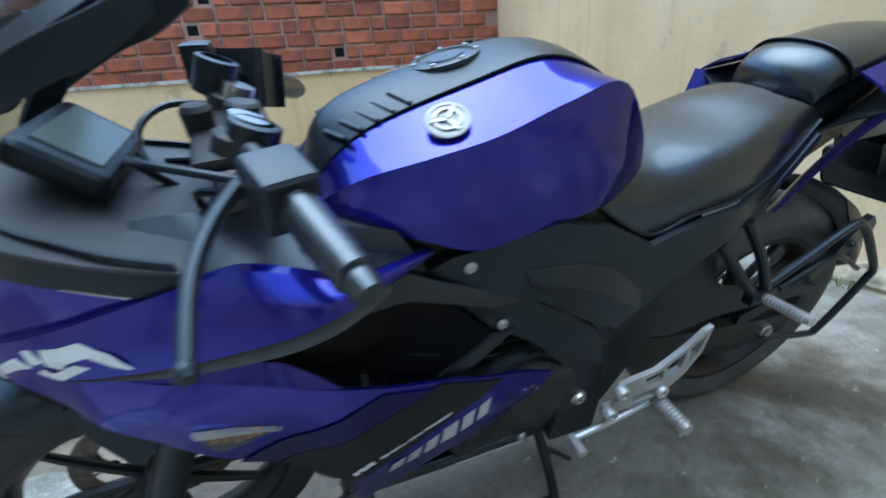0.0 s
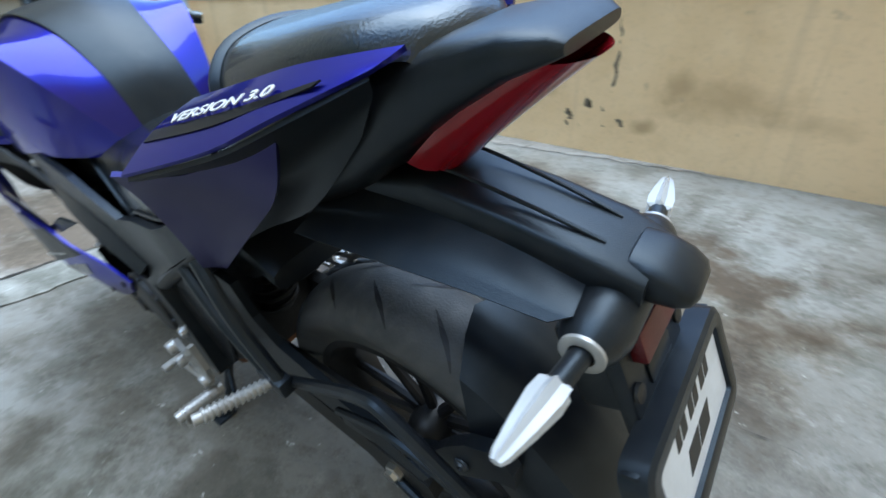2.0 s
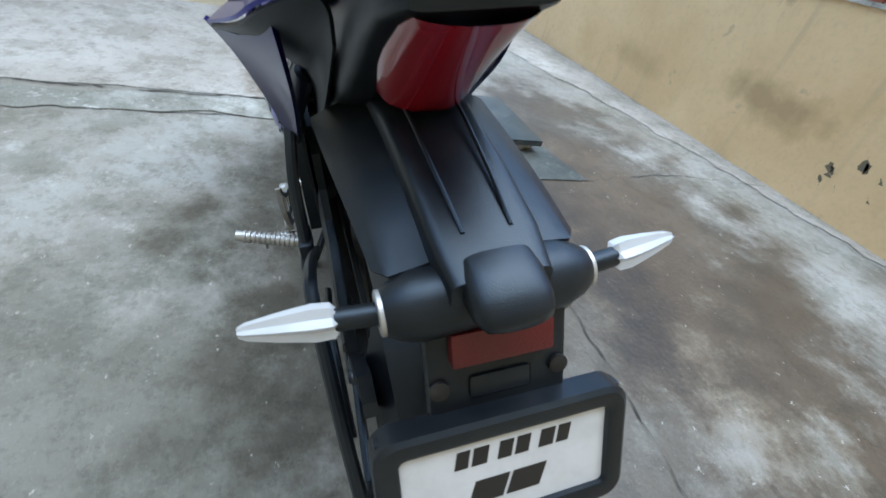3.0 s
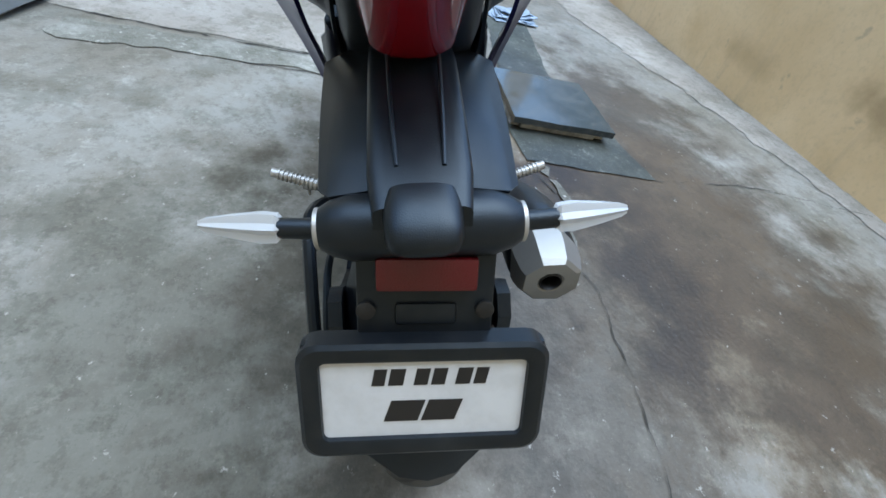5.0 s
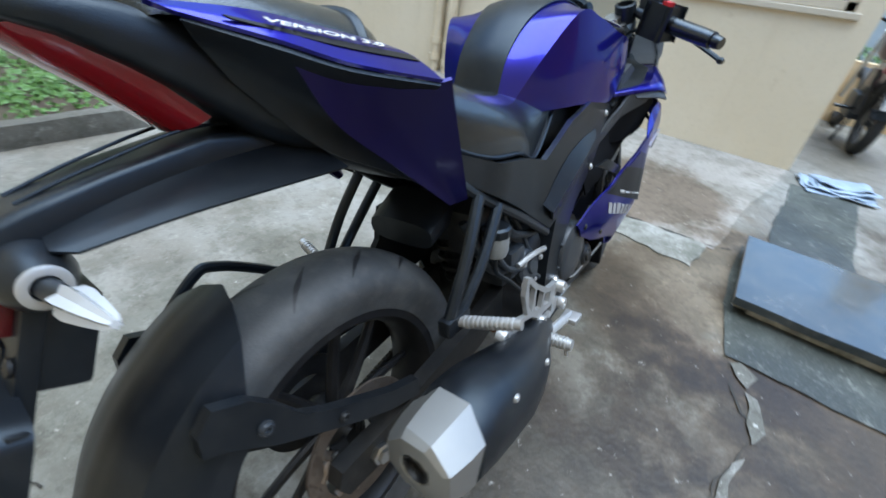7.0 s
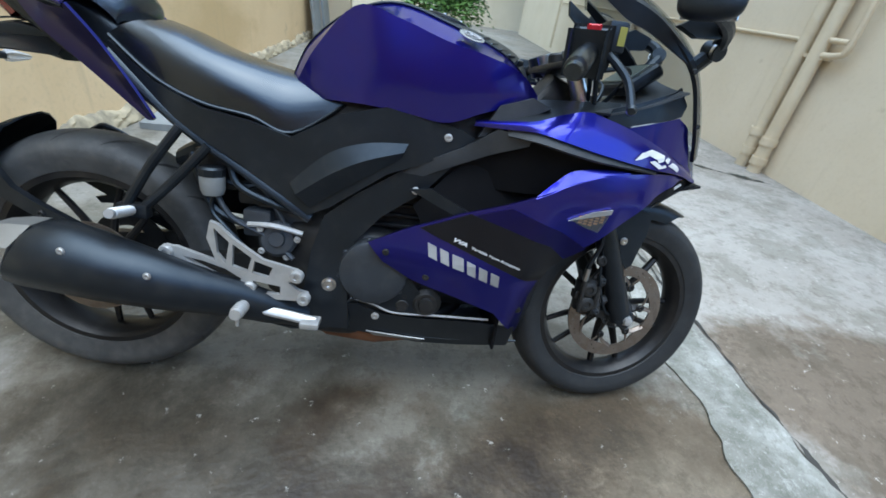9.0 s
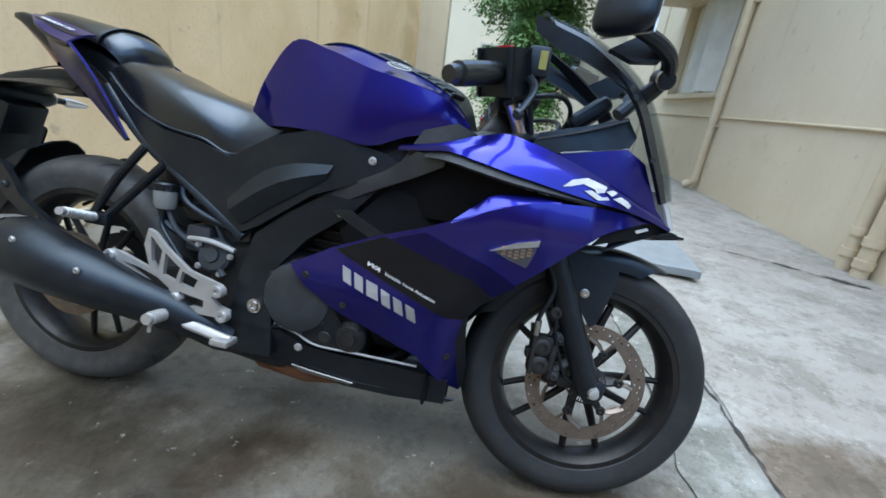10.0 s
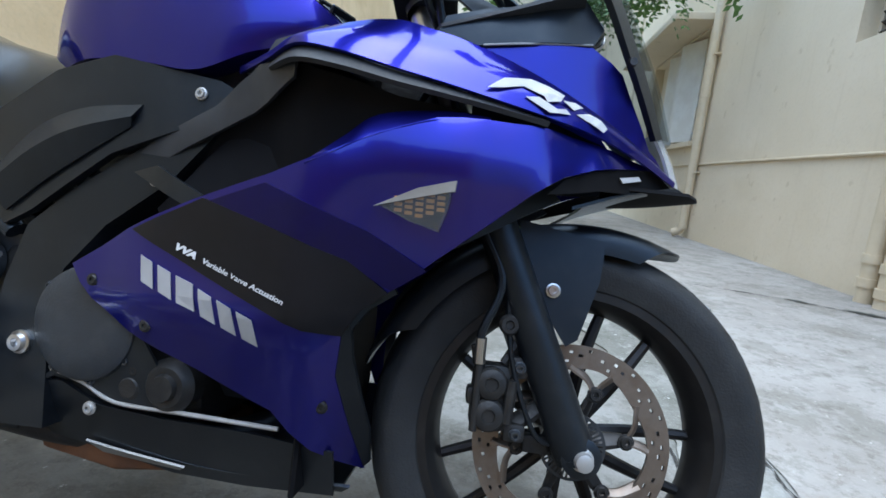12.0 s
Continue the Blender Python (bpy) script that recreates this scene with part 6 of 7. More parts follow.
for s in (1, -1):
    bm = bmesh.new()
    Y = .196 * s
    if s < 0:
        holed_plate(bm, [(.318, .486), (.334, .480), (.362, .452), (.420, .412), (.490, .392), (.500, .372), (.470, .362), (.490, .345), (.512, .338), (.512, .318), (.450, .320), (.400, .328), (.372, .338), (.345, .352), (.306, .372), (.262, .392), (.225, .402), (.222, .424), (.250, .424), (.300, .408), (.326, .400), (.310, .450)],
                    [[(.325, .472), (.354, .444), (.345, .396), (.329, .418)], [(.361, .441), (.398, .414), (.388, .382), (.358, .392)], [(.262, .404), (.300, .398), (.345, .384), (.376, .364), (.366, .352), (.325, .370), (.280, .392)], [(.404, .408), (.440, .395), (.430, .372), (.398, .380)], [(.398, .362), (.455, .352), (.455, .332), (.405, .336)]], plate_y, s, .010)
    else:
        holed_plate(bm, [(.318, .486), (.334, .480), (.362, .452), (.420, .412), (.490, .392), (.500, .372), (.470, .362), (.490, .345), (.512, .338), (.512, .318), (.450, .320), (.405, .334), (.372, .352), (.345, .378), (.322, .424)],
                    [[(.325, .472), (.354, .444), (.348, .400), (.333, .426)], [(.361, .441), (.398, .414), (.392, .384), (.362, .396)], [(.404, .408), (.440, .395), (.430, .372), (.400, .380)], [(.402, .362), (.455, .352), (.455, .332), (.408, .340)]], plate_y, s, .010)
    rs = part("footrest_plate", bm, ALLOY, bike, "cast aluminium footrest plate with openings", 20)
    for p in ((.230, .412), (.490, .380), (.505, .328), (.392, .345))[0 if s < 0 else 1:]:
        bm = lathe(bmesh.new(), [(-.008, .014), (.006, .014), (.010, .012), (.010, .006), (.006, .005), (.006, 0)], (p[0], Y * .99, p[1]), (0, s, 0), 16)
        part("boss", bm, ALLOY, rs)
    bm = bmesh.new()
    ribbed(bm, (.386, .180 * s, .312), (.388, .268 * s, .318), .0115, .0140, 9)
    tube(bm, [(.388, .255 * s, .318), (.388, .258 * s, .288)], .004, 3, 8)
    part("footrest", bm, ALLOY, rs, "ribbed aluminium footrest")
    bm = bmesh.new()
    if s < 0:
        flat_bar(bm, [(.40, -.200, .318), (.425, -.204, .300), (.48, -.208, .292), (.535, -.212, .284)], .022, .012)
        box(bm, (.505, -.235, .276), (.545, -.195, .290), .004, 2)
        part("brake_pedal", bm, ALLOY, rs)
    else:
        tube(bm, [(.40, .185, .305), (.50, .190, .292), (.575, .19, .282)], .007, 6, 8)
        tube(bm, [(.575, .185, .282), (.575, .225, .282)], .009, 3, 10)
        part("gear_lever", bm, ALLOY, rs)


# ---- fairing ----
YF = table((.60, .165), (.66, .175), (.78, .204), (.92, .220), (1.02, .230), (1.12, .226), (1.20, .198), (1.28, .146), (1.35, .088), (1.41, .034))


def fair_y(x, z):
    k = max(0, min(1, (x - .955) / .10))
    k = k * k * (3 - 2 * k)
    return YF(x) - max(0, .44 - z) * .36 - max(0, z - .62) * .26 - max(0, .66 - z) * .22 * k


FAIR = [(.632, .466), (.727, .520), (.820, .562), (.917, .598), (.993, .632), (1.028, .651), (1.098, .676), (1.150, .681), (1.216, .685), (1.297, .681), (1.375, .674),
        (1.334, .667), (1.277, .650), (1.242, .634), (1.208, .608), (1.168, .573), (1.130, .540), (1.069, .489), (1.030, .459), (1.013, .430), (1.004, .376), (1.013, .303), (1.025, .224), (.931, .325), (.834, .359), (.729, .391), (.666, .425)]
SX = (.824, .886, .937, .990, 1.051, 1.10, 1.15, 1.216, 1.272, 1.33, 1.405)
S0 = list(zip(SX, (.155, .196, .232, .241, .232, .222, .208, .183, .150, .104, .036), (.733, .737, .740, .731, .719, .711, .703, .694, .688, .678, .658)))
S2 = list(zip((.829, .886, .934, .985, 1.035, 1.08, 1.128, 1.20, 1.272, 1.33, 1.405), (.152, .182, .210, .206, .196, .192, .186, .168, .135, .094, .030), (.745, .752, .760, .778, .789, .781, .769, .746, .720, .699, .668)))
S1 = [((a[0] + b[0]) / 2, (a[1] + b[1]) / 2 + .005, (a[2] + b[2]) / 2 + .002) for a, b in zip(S0, S2)]
S3 = [(x - .002, y - (.018 if .9 < x < 1.3 else .006), z - .003) for x, y, z in S2]
# slanted strokes of the model mark, in side view
MODEL_MARK = [[(1.147, .712), (1.163, .727), (1.192, .735), (1.232, .725), (1.227, .714), (1.212, .710), (1.208, .716), (1.185, .723), (1.162, .715)], [(1.188, .711), (1.216, .698), (1.240, .702), (1.234, .707), (1.224, .704), (1.202, .714)],
              [(1.230, .716), (1.244, .709), (1.256, .718), (1.246, .721)], [(1.247, .705), (1.266, .699), (1.282, .692), (1.287, .698), (1.278, .705), (1.264, .711)]]


def shoulder_y(x, z):
    lo, mid, hi = (Vector((table(*[(p[0], p[1]) for p in r])(x), table(*[(p[0], p[2]) for p in r])(x))) for r in (S0, S1, S2))
    a, b = (lo, mid) if z < mid.y else (mid, hi)
    return a.x + (b.x - a.x) * max(0, min(1, (z - a.y) / max(.004, b.y - a.y))) + .0050


for s in (1, -1):
    bm = panel(bmesh.new(), [(x - (.032 if s > 0 and x > .99 and z < .46 else 0), z) for x, z in FAIR], fair_y, s, .005, .025)
    fairing = part("fairing", bm, BLUE, bike, "glossy blue lower side fairing with dark graphics", 35)
    bm = panel(bmesh.new(), [(.739, .520), (.838, .565), (.916, .544), (1.016, .513), (1.060, .481), (1.031, .457), (1.013, .427), (.977, .432), (.851, .478)], lambda x, z: fair_y(x, z) + .0032, s, .0030, .02)
    part("dark_band", bm, GLOSSB, fairing)
    bm = panel(bmesh.new(), [(.846, .562), (.917, .588), (1.034, .547), (1.102, .511), (1.064, .484), (.967, .529)], lambda x, z: fair_y(x, z) + .0026, s, .0024, .02)
    part("dark_band", bm, NAVY, fairing)
    # brand mark as plain slanted bars
    for k, w in enumerate((.020, .020, .026, .020, .020, .020)):
        a = .761 + .0270 * k + (.006 if k > 2 else 0)
        z = .4900 - .0092 * k - (.002 if k > 2 else 0)
        bm = panel(bmesh.new(), [(a - .003, z + .001), (a + w - .004, z - .006), (a + w + .001, z - .037), (a + .002, z - .030)], lambda x, z: fair_y(x, z) + .0016, s, .0010, .05)
        part("brand_bar", bm, SILVERD, fairing, smooth=0)
    o = Vector((.808, (fair_y(.808, .504) + .0050) * s, .504)) if s < 0 else Vector((.972, (fair_y(.972, .453) + .0075) * s, .453))
    e = Vector((.972, (fair_y(.972, .453) + .0075) * s, .453)) if s < 0 else Vector((.808, (fair_y(.808, .504) + .0050) * s, .504))
    xd = (e - o).normalized()
    zd = (Vector((0, s, 0)) - xd * (xd.y * s)).normalized()
    yd = zd.cross(xd)
    mt = Matrix((xd, yd, zd)).transposed().to_4x4()
    mt.translation = o
    text("lettering", "VVA", .0105, mt, WHITED, fairing, .0003, .25, 1.6, .0006)
    mt2 = mt.copy()
    mt2.translation = o + xd * .042
    text("lettering", "Variable Valve Actuation", .0085, mt2, WHITED, fairing, .0003, .1, 1.34, .0001)
    for p in ((.764, .405), (.990, .335), (.672, .450), (.724, .335)):
        part("bolt", bolt(bmesh.new(), (p[0], fair_y(*p) * s, p[1]), .0065, s, .003), DARKEN, fairing)
    back = .034 if s > 0 else .004
    bm = panel(bmesh.new(), [(x - back, z) for x, z in ((1.013, .430), (1.030, .459), (1.069, .489), (1.074, .481), (1.043, .459), (1.026, .434), (1.025, .401), (1.030, .345), (1.037, .290), (1.035, .232), (1.025, .224), (1.013, .303), (1.004, .376))], lambda x, z: fair_y(x, z) - .002, s, .008)
    part("inner_edge", bm, BLACKP, fairing)
    # front indicator
    bm = panel(bmesh.new(), [(1.044, .577), (1.087, .597), (1.124, .606), (1.121, .581), (1.112, .554), (1.078, .563)], lambda x, z: fair_y(x, z) + .006, s, .010, .02)
    ind = part("front_indicator", bm, LENSD, bike, "flush front indicator with a clear lens")
    bm = panel(bmesh.new(), [(1.048, .577), (1.086, .595), (1.121, .603), (1.118, .582), (1.110, .557), (1.077, .564)], lambda x, z: fair_y(x, z) + .0015, s, .001, .02)
    part("backing", bm, INK, ind)
    bm = panel(bmesh.new(), [(1.040, .575), (1.087, .598), (1.127, .609), (1.126, .598), (1.087, .588)], lambda x, z: fair_y(x, z) + .0066, s, .006, .02)
    part("bezel", bm, ALLOY, ind)
    for k in range(5):
        for j in range(5):
            x, z = 1.066 + .0115 * k, .586 + .0042 * k - .0062 * j
            if z > .570 - .0030 * k:
                bm = box(bmesh.new(), (x - .0042, (fair_y(x, z) + .003) * s - .0008, z - .0019), (x + .0042, (fair_y(x, z) + .003) * s + .0008, z + .0019))
                part("diode", bm, AMBER, ind, smooth=0)
    # scoop between the blue panels; near-black VOID paints the shade in its hollow
    lip_y = table((.69, .148), (.80, .160), (.86, .178), (.937, .214), (.99, .218), (1.051, .214), (1.216, .182))
    lip_z = table((.69, .625), (.80, .665), (.86, .732), (.937, .733), (1.051, .702), (1.216, .682))
    bm = panel(bmesh.new(), [(.69, .606), (.745, .630), (.805, .666), (.842, .710), (.862, .730), (.937, .730), (.990, .716), (1.051, .700), (1.216, .682), (1.15, .652), (1.10, .630), (.96, .611), (.81, .602)], lambda x, z: lip_y(x) - .012 - .30 * max(0, lip_z(x) - z), s, .004)
    scoop = part("air_scoop", bm, VOID, bike, "black air scoop panel between blue panels")
    bm = panel(bmesh.new(), [(.72, .550), (.80, .640), (.90, .715), (.99, .715), (1.10, .690), (1.22, .675), (1.20, .62), (1.02, .58), (.85, .52), (.75, .50)], lambda x, z: .143 - .2 * max(0, x - 1.08), s, .004)
    part("scoop_recess", bm, VOID, scoop)
    # lip under the shoulder; its grey colour carries the sky's sheen
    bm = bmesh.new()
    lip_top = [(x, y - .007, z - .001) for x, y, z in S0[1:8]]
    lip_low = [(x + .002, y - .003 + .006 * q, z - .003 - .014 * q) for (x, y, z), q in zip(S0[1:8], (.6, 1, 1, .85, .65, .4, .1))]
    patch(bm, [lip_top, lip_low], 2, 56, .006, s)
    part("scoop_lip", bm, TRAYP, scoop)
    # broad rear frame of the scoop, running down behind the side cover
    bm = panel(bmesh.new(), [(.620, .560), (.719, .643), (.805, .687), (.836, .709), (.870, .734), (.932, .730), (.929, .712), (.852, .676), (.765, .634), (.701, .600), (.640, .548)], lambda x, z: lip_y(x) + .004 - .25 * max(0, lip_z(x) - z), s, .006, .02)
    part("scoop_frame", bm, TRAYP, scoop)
    bm = bmesh.new()
    E0 = [(.960, .616), (.993, .632), (1.028, .651), (1.098, .676), (1.150, .681)]
    patch(bm, [[(x, fair_y(x, z) + .001, z - .003) for x, z in E0], [(x + .004, fair_y(x, z) - w, z + h) for (x, z), w, h in zip(E0, (.003, .012, .012, .008, .003), (.004, .018, .025, .010, .003))]], 3, 24, .003, s)
    part("top_bevel", bm, BLUE, fairing)
    bm = panel(bmesh.new(), [(.709, .592), (.752, .601), (.839, .562), (.805, .553)], lambda x, z: fair_y(x, z) - .012, s, .006)
    part("deflector", bm, BLACKP, scoop)
    # upper shoulder: one long facet with a narrow bevel along its ridge
    bm = bmesh.new()
    patch(bm, [S0, S1, S2], 4, 44, .004, s)
    patch(bm, [S2, S3], 2, 44, .004, s)
    shoulder = part("fairing_shoulder", bm, BLUE, bike, "blue upper fairing shoulder", 18)
    bm = bmesh.new()
    patch(bm, [[(x, y - .001, z - .001) for x, y, z in S3[:7]], [(.90, .10, .765), (.93, .09, .785), (.97, .085, .80), (1.02, .085, .805), (1.07, .09, .81), (1.10, .095, .813), (1.14, .10, .815)]], 3, 20, .004, s)
    part("cockpit_side", bm, BLACKP, shoulder)
    # model mark as plain slanted strokes
    for shape in MODEL_MARK:
        part("model_bar", panel(bmesh.new(), shape, shoulder_y, s, .0014, .012), WHITED, shoulder, smooth=0)
    # black lower nose with its small position lamp
    bm = panel(bmesh.new(), [(1.225, .612), (1.245, .634), (1.280, .650), (1.334, .667), (1.372, .674), (1.416, .656), (1.404, .648), (1.340, .636), (1.287, .628), (1.25, .618)], lambda x, z: max(.012, YF(x) - .016), s, .004)
    low = part("lower_nose", bm, VOID, bike, "black lower edge of the nose")
    bm = panel(bmesh.new(), [(1.316, .651), (1.346, .660), (1.350, .655), (1.322, .646)], lambda x, z: max(.012, YF(x) - .012), s, .003)
    part("position_lamp", bm, WHITED, low)
    # cowl side under the screen
    cy = table((1.06, .182), (1.128, .178), (1.20, .158), (1.272, .124), (1.33, .085), (1.365, .062), (1.405, .022))
    bm = panel(bmesh.new(), [(1.110, .748), (1.135, .771), (1.19, .784), (1.262, .802), (1.308, .782), (1.359, .698), (1.398, .670), (1.325, .694), (1.264, .716), (1.195, .740)], lambda x, z: cy(x) - .25 * max(0, z - .80), s, .004)
    cowl = part("front_cowl", bm, BLUE, bike, "blue front cowl below the windscreen")
    bm = panel(bmesh.new(), [(1.075, .763), (1.135, .772), (1.19, .785), (1.264, .803), (1.276, .828), (1.252, .862), (1.236, .852), (1.160, .824), (1.090, .802)], lambda x, z: cy(x) + .004 - .25 * max(0, z - .80), s, .005)
    part("cowl_rim", bm, BLACKP, cowl)
    bm = bmesh.new()
    tube(bm, [(1.135, (cy(1.135) + .004) * s, .772), (1.19, (cy(1.19) + .003) * s, .785), (1.262, (cy(1.262) + .003) * s, .803)], .0013, 12, 6)
    part("pin_line", bm, SILVERD, cowl)
    # dashboard tray, sky light lightened into its colour
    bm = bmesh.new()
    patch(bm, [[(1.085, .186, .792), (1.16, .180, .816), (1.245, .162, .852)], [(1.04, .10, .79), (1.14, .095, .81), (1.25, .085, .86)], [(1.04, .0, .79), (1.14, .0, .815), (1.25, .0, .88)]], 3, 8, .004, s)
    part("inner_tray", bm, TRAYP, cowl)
    # belly pan
    bm = panel(bmesh.new(), [(.558, .300), (.615, .305), (.674, .280), (.764, .275), (.884, .277), (1.000, .270), (.998, .201), (.873, .189), (.764, .187), (.634, .209), (.548, .221)], lambda x, z: .150 - .40 * max(0, .290 - z), s, .005)
    belly = part("belly_pan", bm, BLACKP, bike, "matt black belly pan")
    part("bolt", bolt(bmesh.new(), (.660, .147 * s, .274), .0075, s), ALLOY, belly)
    # edge line; on the right, bright alloy paints the sky's glint on the bevel
    bm = bmesh.new()
    tube(bm, [(.60, .151 * s, .318), (.65, .152 * s, .309), (.70, .152 * s, .290), (.79, .151 * s, .290), (.93, .150 * s, .291)], .003, 16, 8)
    part("belly_edge", bm, ALLOY if s < 0 else BLACKP, belly)
    bm = panel(bmesh.new(), [(.558, .284), (.625, .336), (.697, .391), (.735, .380), (.760, .345), (.780, .292), (.700, .292), (.650, .309), (.606, .312)], lambda x, z: .153 + .03 * max(0, z - .30) * 4 * .6, s, .004)
    part("engine_guard", bm, BLACKP, belly)
    bm = bmesh.new()
    patch(bm, [[(.640, .126, .221), (.70, .121, .212), (.786, .117, .204)], [(.660, .116, .204), (.70, .112, .200), (.775, .110, .196)]], 2, 8, .003, s)
    part("lower_trim", bm, BRUSHED, belly)
    # mirror, folded back
    bm = bmesh.new()
    tube(bm, [(1.275, .092 * s, .905), (1.302, .108 * s, .940), (1.296, .140 * s, .966), (1.262, .180 * s, .978), (1.215, .215 * s, .985)], .017, 16, 10, .012)
    lathe(bm, [(-.018, 0), (-.018, .017), (.018, .017), (.018, 0)], (1.300, .110 * s, .940), (.25, s, -.3), 20)
    mirror = part("mirror", bm, BLACKP, bike, "black rear-view mirror folded back on a short stem")
    part("pivot_ring", lathe(bmesh.new(), [(-.003, .0175), (-.003, .0190), (.003, .0190), (.003, .0175)], (1.303, .122 * s, .938), (.25, s, -.3), 24, closed=True), STEEL, mirror)
    bm = panel(bmesh.new(), [(1.185, .966), (1.240, 1.000), (1.288, .984), (1.275, .955), (1.228, .950)], lambda x, z: .160 + .3 * (1.24 - x) * .2, s, .020)
    part("mirror_bracket", bm, BLACKP, mirror)
    MH = Matrix.Translation((1.185, .240 * s, 1.002)) @ Matrix.Rotation(radians(-52 * s), 4, "Z") @ Matrix.Rotation(radians(8), 4, "Y")
    bm = bmesh.new()
    bmesh.ops.create_uvsphere(bm, u_segments=32, v_segments=18, radius=1)
    for v in bm.verts:
        c = v.co
        v.co = MH @ Vector((math.copysign(abs(c.x) ** .8, c.x) * .022, math.copysign(abs(c.y) ** .62, c.y) * .054, math.copysign(abs(c.z) ** .62, c.z) * .040))
    part("mirror_head", bm, BLACKP, mirror)
    bm = box(bmesh.new(), (.0205, -.046, -.032), (.0245, .046, .032), .0018, 1, MH)
    part("mirror_glass", bm, STEEL, mirror)
for s in (1, -1):
    bm = panel(bmesh.new(), [(.74, .46), (.86, .52), (1.0, .60), (1.05, .66), (1.2, .665), (1.25, .62), (1.12, .54), (.96, .47), (.92, .40), (.90, .30), (.82, .30)], lambda x, z: .118 - .25 * max(0, x - 1.1) - .2 * max(0, .4 - z), s, .004)
    part("inner_liner", bm, BLACKP, bike)
for s in (1, -1):
    bm = panel(bmesh.new(), [(1.13, .665), (1.13, .712), (1.25, .700), (1.34, .684), (1.40, .664), (1.39, .650), (1.30, .655)], lambda x, z: max(.01, YF(x) - .045), s, .004)
    part("nose_filler", bm, BLACKP, bike)
bm = box(bmesh.new(), (.950, -.150, .205), (.958, .150, .42), .004)
part("inner_panel", bm, VOID, bike)
# belly floor and nose
bm = bmesh.new()
patch(bm, [[(.60, .125, .240), (.80, .115, .210), (1.02, .115, .220)], [(.60, .08, .205), (.80, .08, .190), (1.0, .08, .200)], [(.60, -.08, .205), (.80, -.08, .190), (1.0, -.08, .200)], [(.60, -.125, .240), (.80, -.115, .210), (1.02, -.115, .220)]], 3, 10, .004)
part("belly_floor", bm, BLACKP, bike)
bm = bmesh.new()
patch(bm, [[(1.258, .130, .606), (1.33, .085, .636), (1.405, .030, .657)], [(1.28, .06, .618), (1.36, .045, .642), (1.430, .012, .655)], [(1.28, -.06, .618), (1.36, -.045, .642), (1.430, -.012, .655)], [(1.258, -.130, .606), (1.33, -.085, .636), (1.405, -.030, .657)]], 3, 8, .004)
part("nose_underside", bm, BLACKP, bike, "black underside of the nose")
bm = bmesh.new()
patch(bm, [[(1.295, .100, .642), (1.35, .075, .646), (1.425, .035, .652)], [(1.31, 0, .632), (1.38, 0, .638), (1.450, 0, .650)], [(1.295, -.100, .642), (1.35, -.075, .646), (1.425, -.035, .652)]], 4, 8, .005)
part("chin_lip", bm, VOID, bike)
bm = bmesh.new()
patch(bm, [[(1.405, .030, .660), (1.385, .042, .70), (1.36, .055, .735)], [(1.425, 0, .662), (1.408, 0, .705), (1.385, 0, .745)], [(1.405, -.030, .660), (1.385, -.042, .70), (1.36, -.055, .735)]], 4, 8, .004)
part("headlamp", bm, LENSC, bike, "narrow headlamp lens in the nose")
# screen
SC = [[(1.364, .066, .711), (1.313, .112, .790), (1.250, .142, .892), (1.167, .124, .969), (1.086, .092, 1.019)],
      [(1.393, .036, .722), (1.350, .068, .813), (1.280, .085, .930), (1.17, .078, 1.012), (1.066, .058, 1.052)],
      [(1.405, 0, .725), (1.366, 0, .822), (1.292, 0, .945), (1.17, 0, 1.028), (1.058, 0, 1.064)]]
bm = bmesh.new()
patch(bm, SC + [[(x, -y, z) for x, y, z in r] for r in SC[-2::-1]], 5, 24, .003)
screen = part("windscreen", bm, SMOKE, bike, "smoked clear windscreen with black edge", 50)
for s in (1, -1):
    bm = bmesh.new()
    patch(bm, [[(x + .001, y + .0035, z) for x, y, z in SC[0]], [(a[0] + (b[0] - a[0]) * q + .001, a[1] + (b[1] - a[1]) * q + .0035, a[2] + (b[2] - a[2]) * q + .002) for a, b, q in zip(SC[0], SC[1], (.40, .40, .45, .42, .42))]], 3, 24, .008, s)
    part("screen_edge", bm, BLACKP, screen)
    for p in (SC[0][1], SC[0][2]):
        part("screw", lathe(bmesh.new(), [(0, .006), (.004, .005), (.004, 0)], (p[0], (p[1] + .006) * s, p[2]), (.2, s, 0), 12), DARKEN, screen)
for s in (1, -1):
    bm = bmesh.new()
    patch(bm, [[(1.045, .112, 1.030), (1.09, .122, 1.008), (1.16, .132, .978), (1.243, .142, .918)], [(1.05, .110, 1.000), (1.10, .120, .968), (1.15, .129, .950), (1.236, .143, .905)]], 3, 16, .007, s)
    part("screen_flange", bm, BLACKP, screen)
bm = bmesh.new()
tube(bm, [(1.086, .098, 1.016), (1.066, .062, 1.052), (1.058, 0, 1.064), (1.066, -.062, 1.052), (1.086, -.098, 1.016)], .003, 20, 8)
part("screen_rim", bm, SMOKE, screen)

# ---- cockpit ----
bm = box(bmesh.new(), (.985, -.11, .862), (1.075, .11, .880), .012, 2)
for s in (1, -1):
    lathe(bm, [(-.01, .028), (.018, .028), (.022, .022), (.022, .014), (.012, .012), (.012, 0)], (1.028, .082 * s, .872), (-.4, 0, 1), 24)
lathe(bm, [(0, .020), (.02, .020), (.024, .016), (.024, 0)], (1.015, 0, .880), (-.2, 0, 1), 24)
lathe(bm, [(0, .016), (.03, .018), (.036, .014), (.036, 0)], (1.062, 0, .870), (0, 0, 1), 20)
yoke = part("top_yoke", steered(bm), DARKEN, bike, "dark cast top yoke with ignition lock")
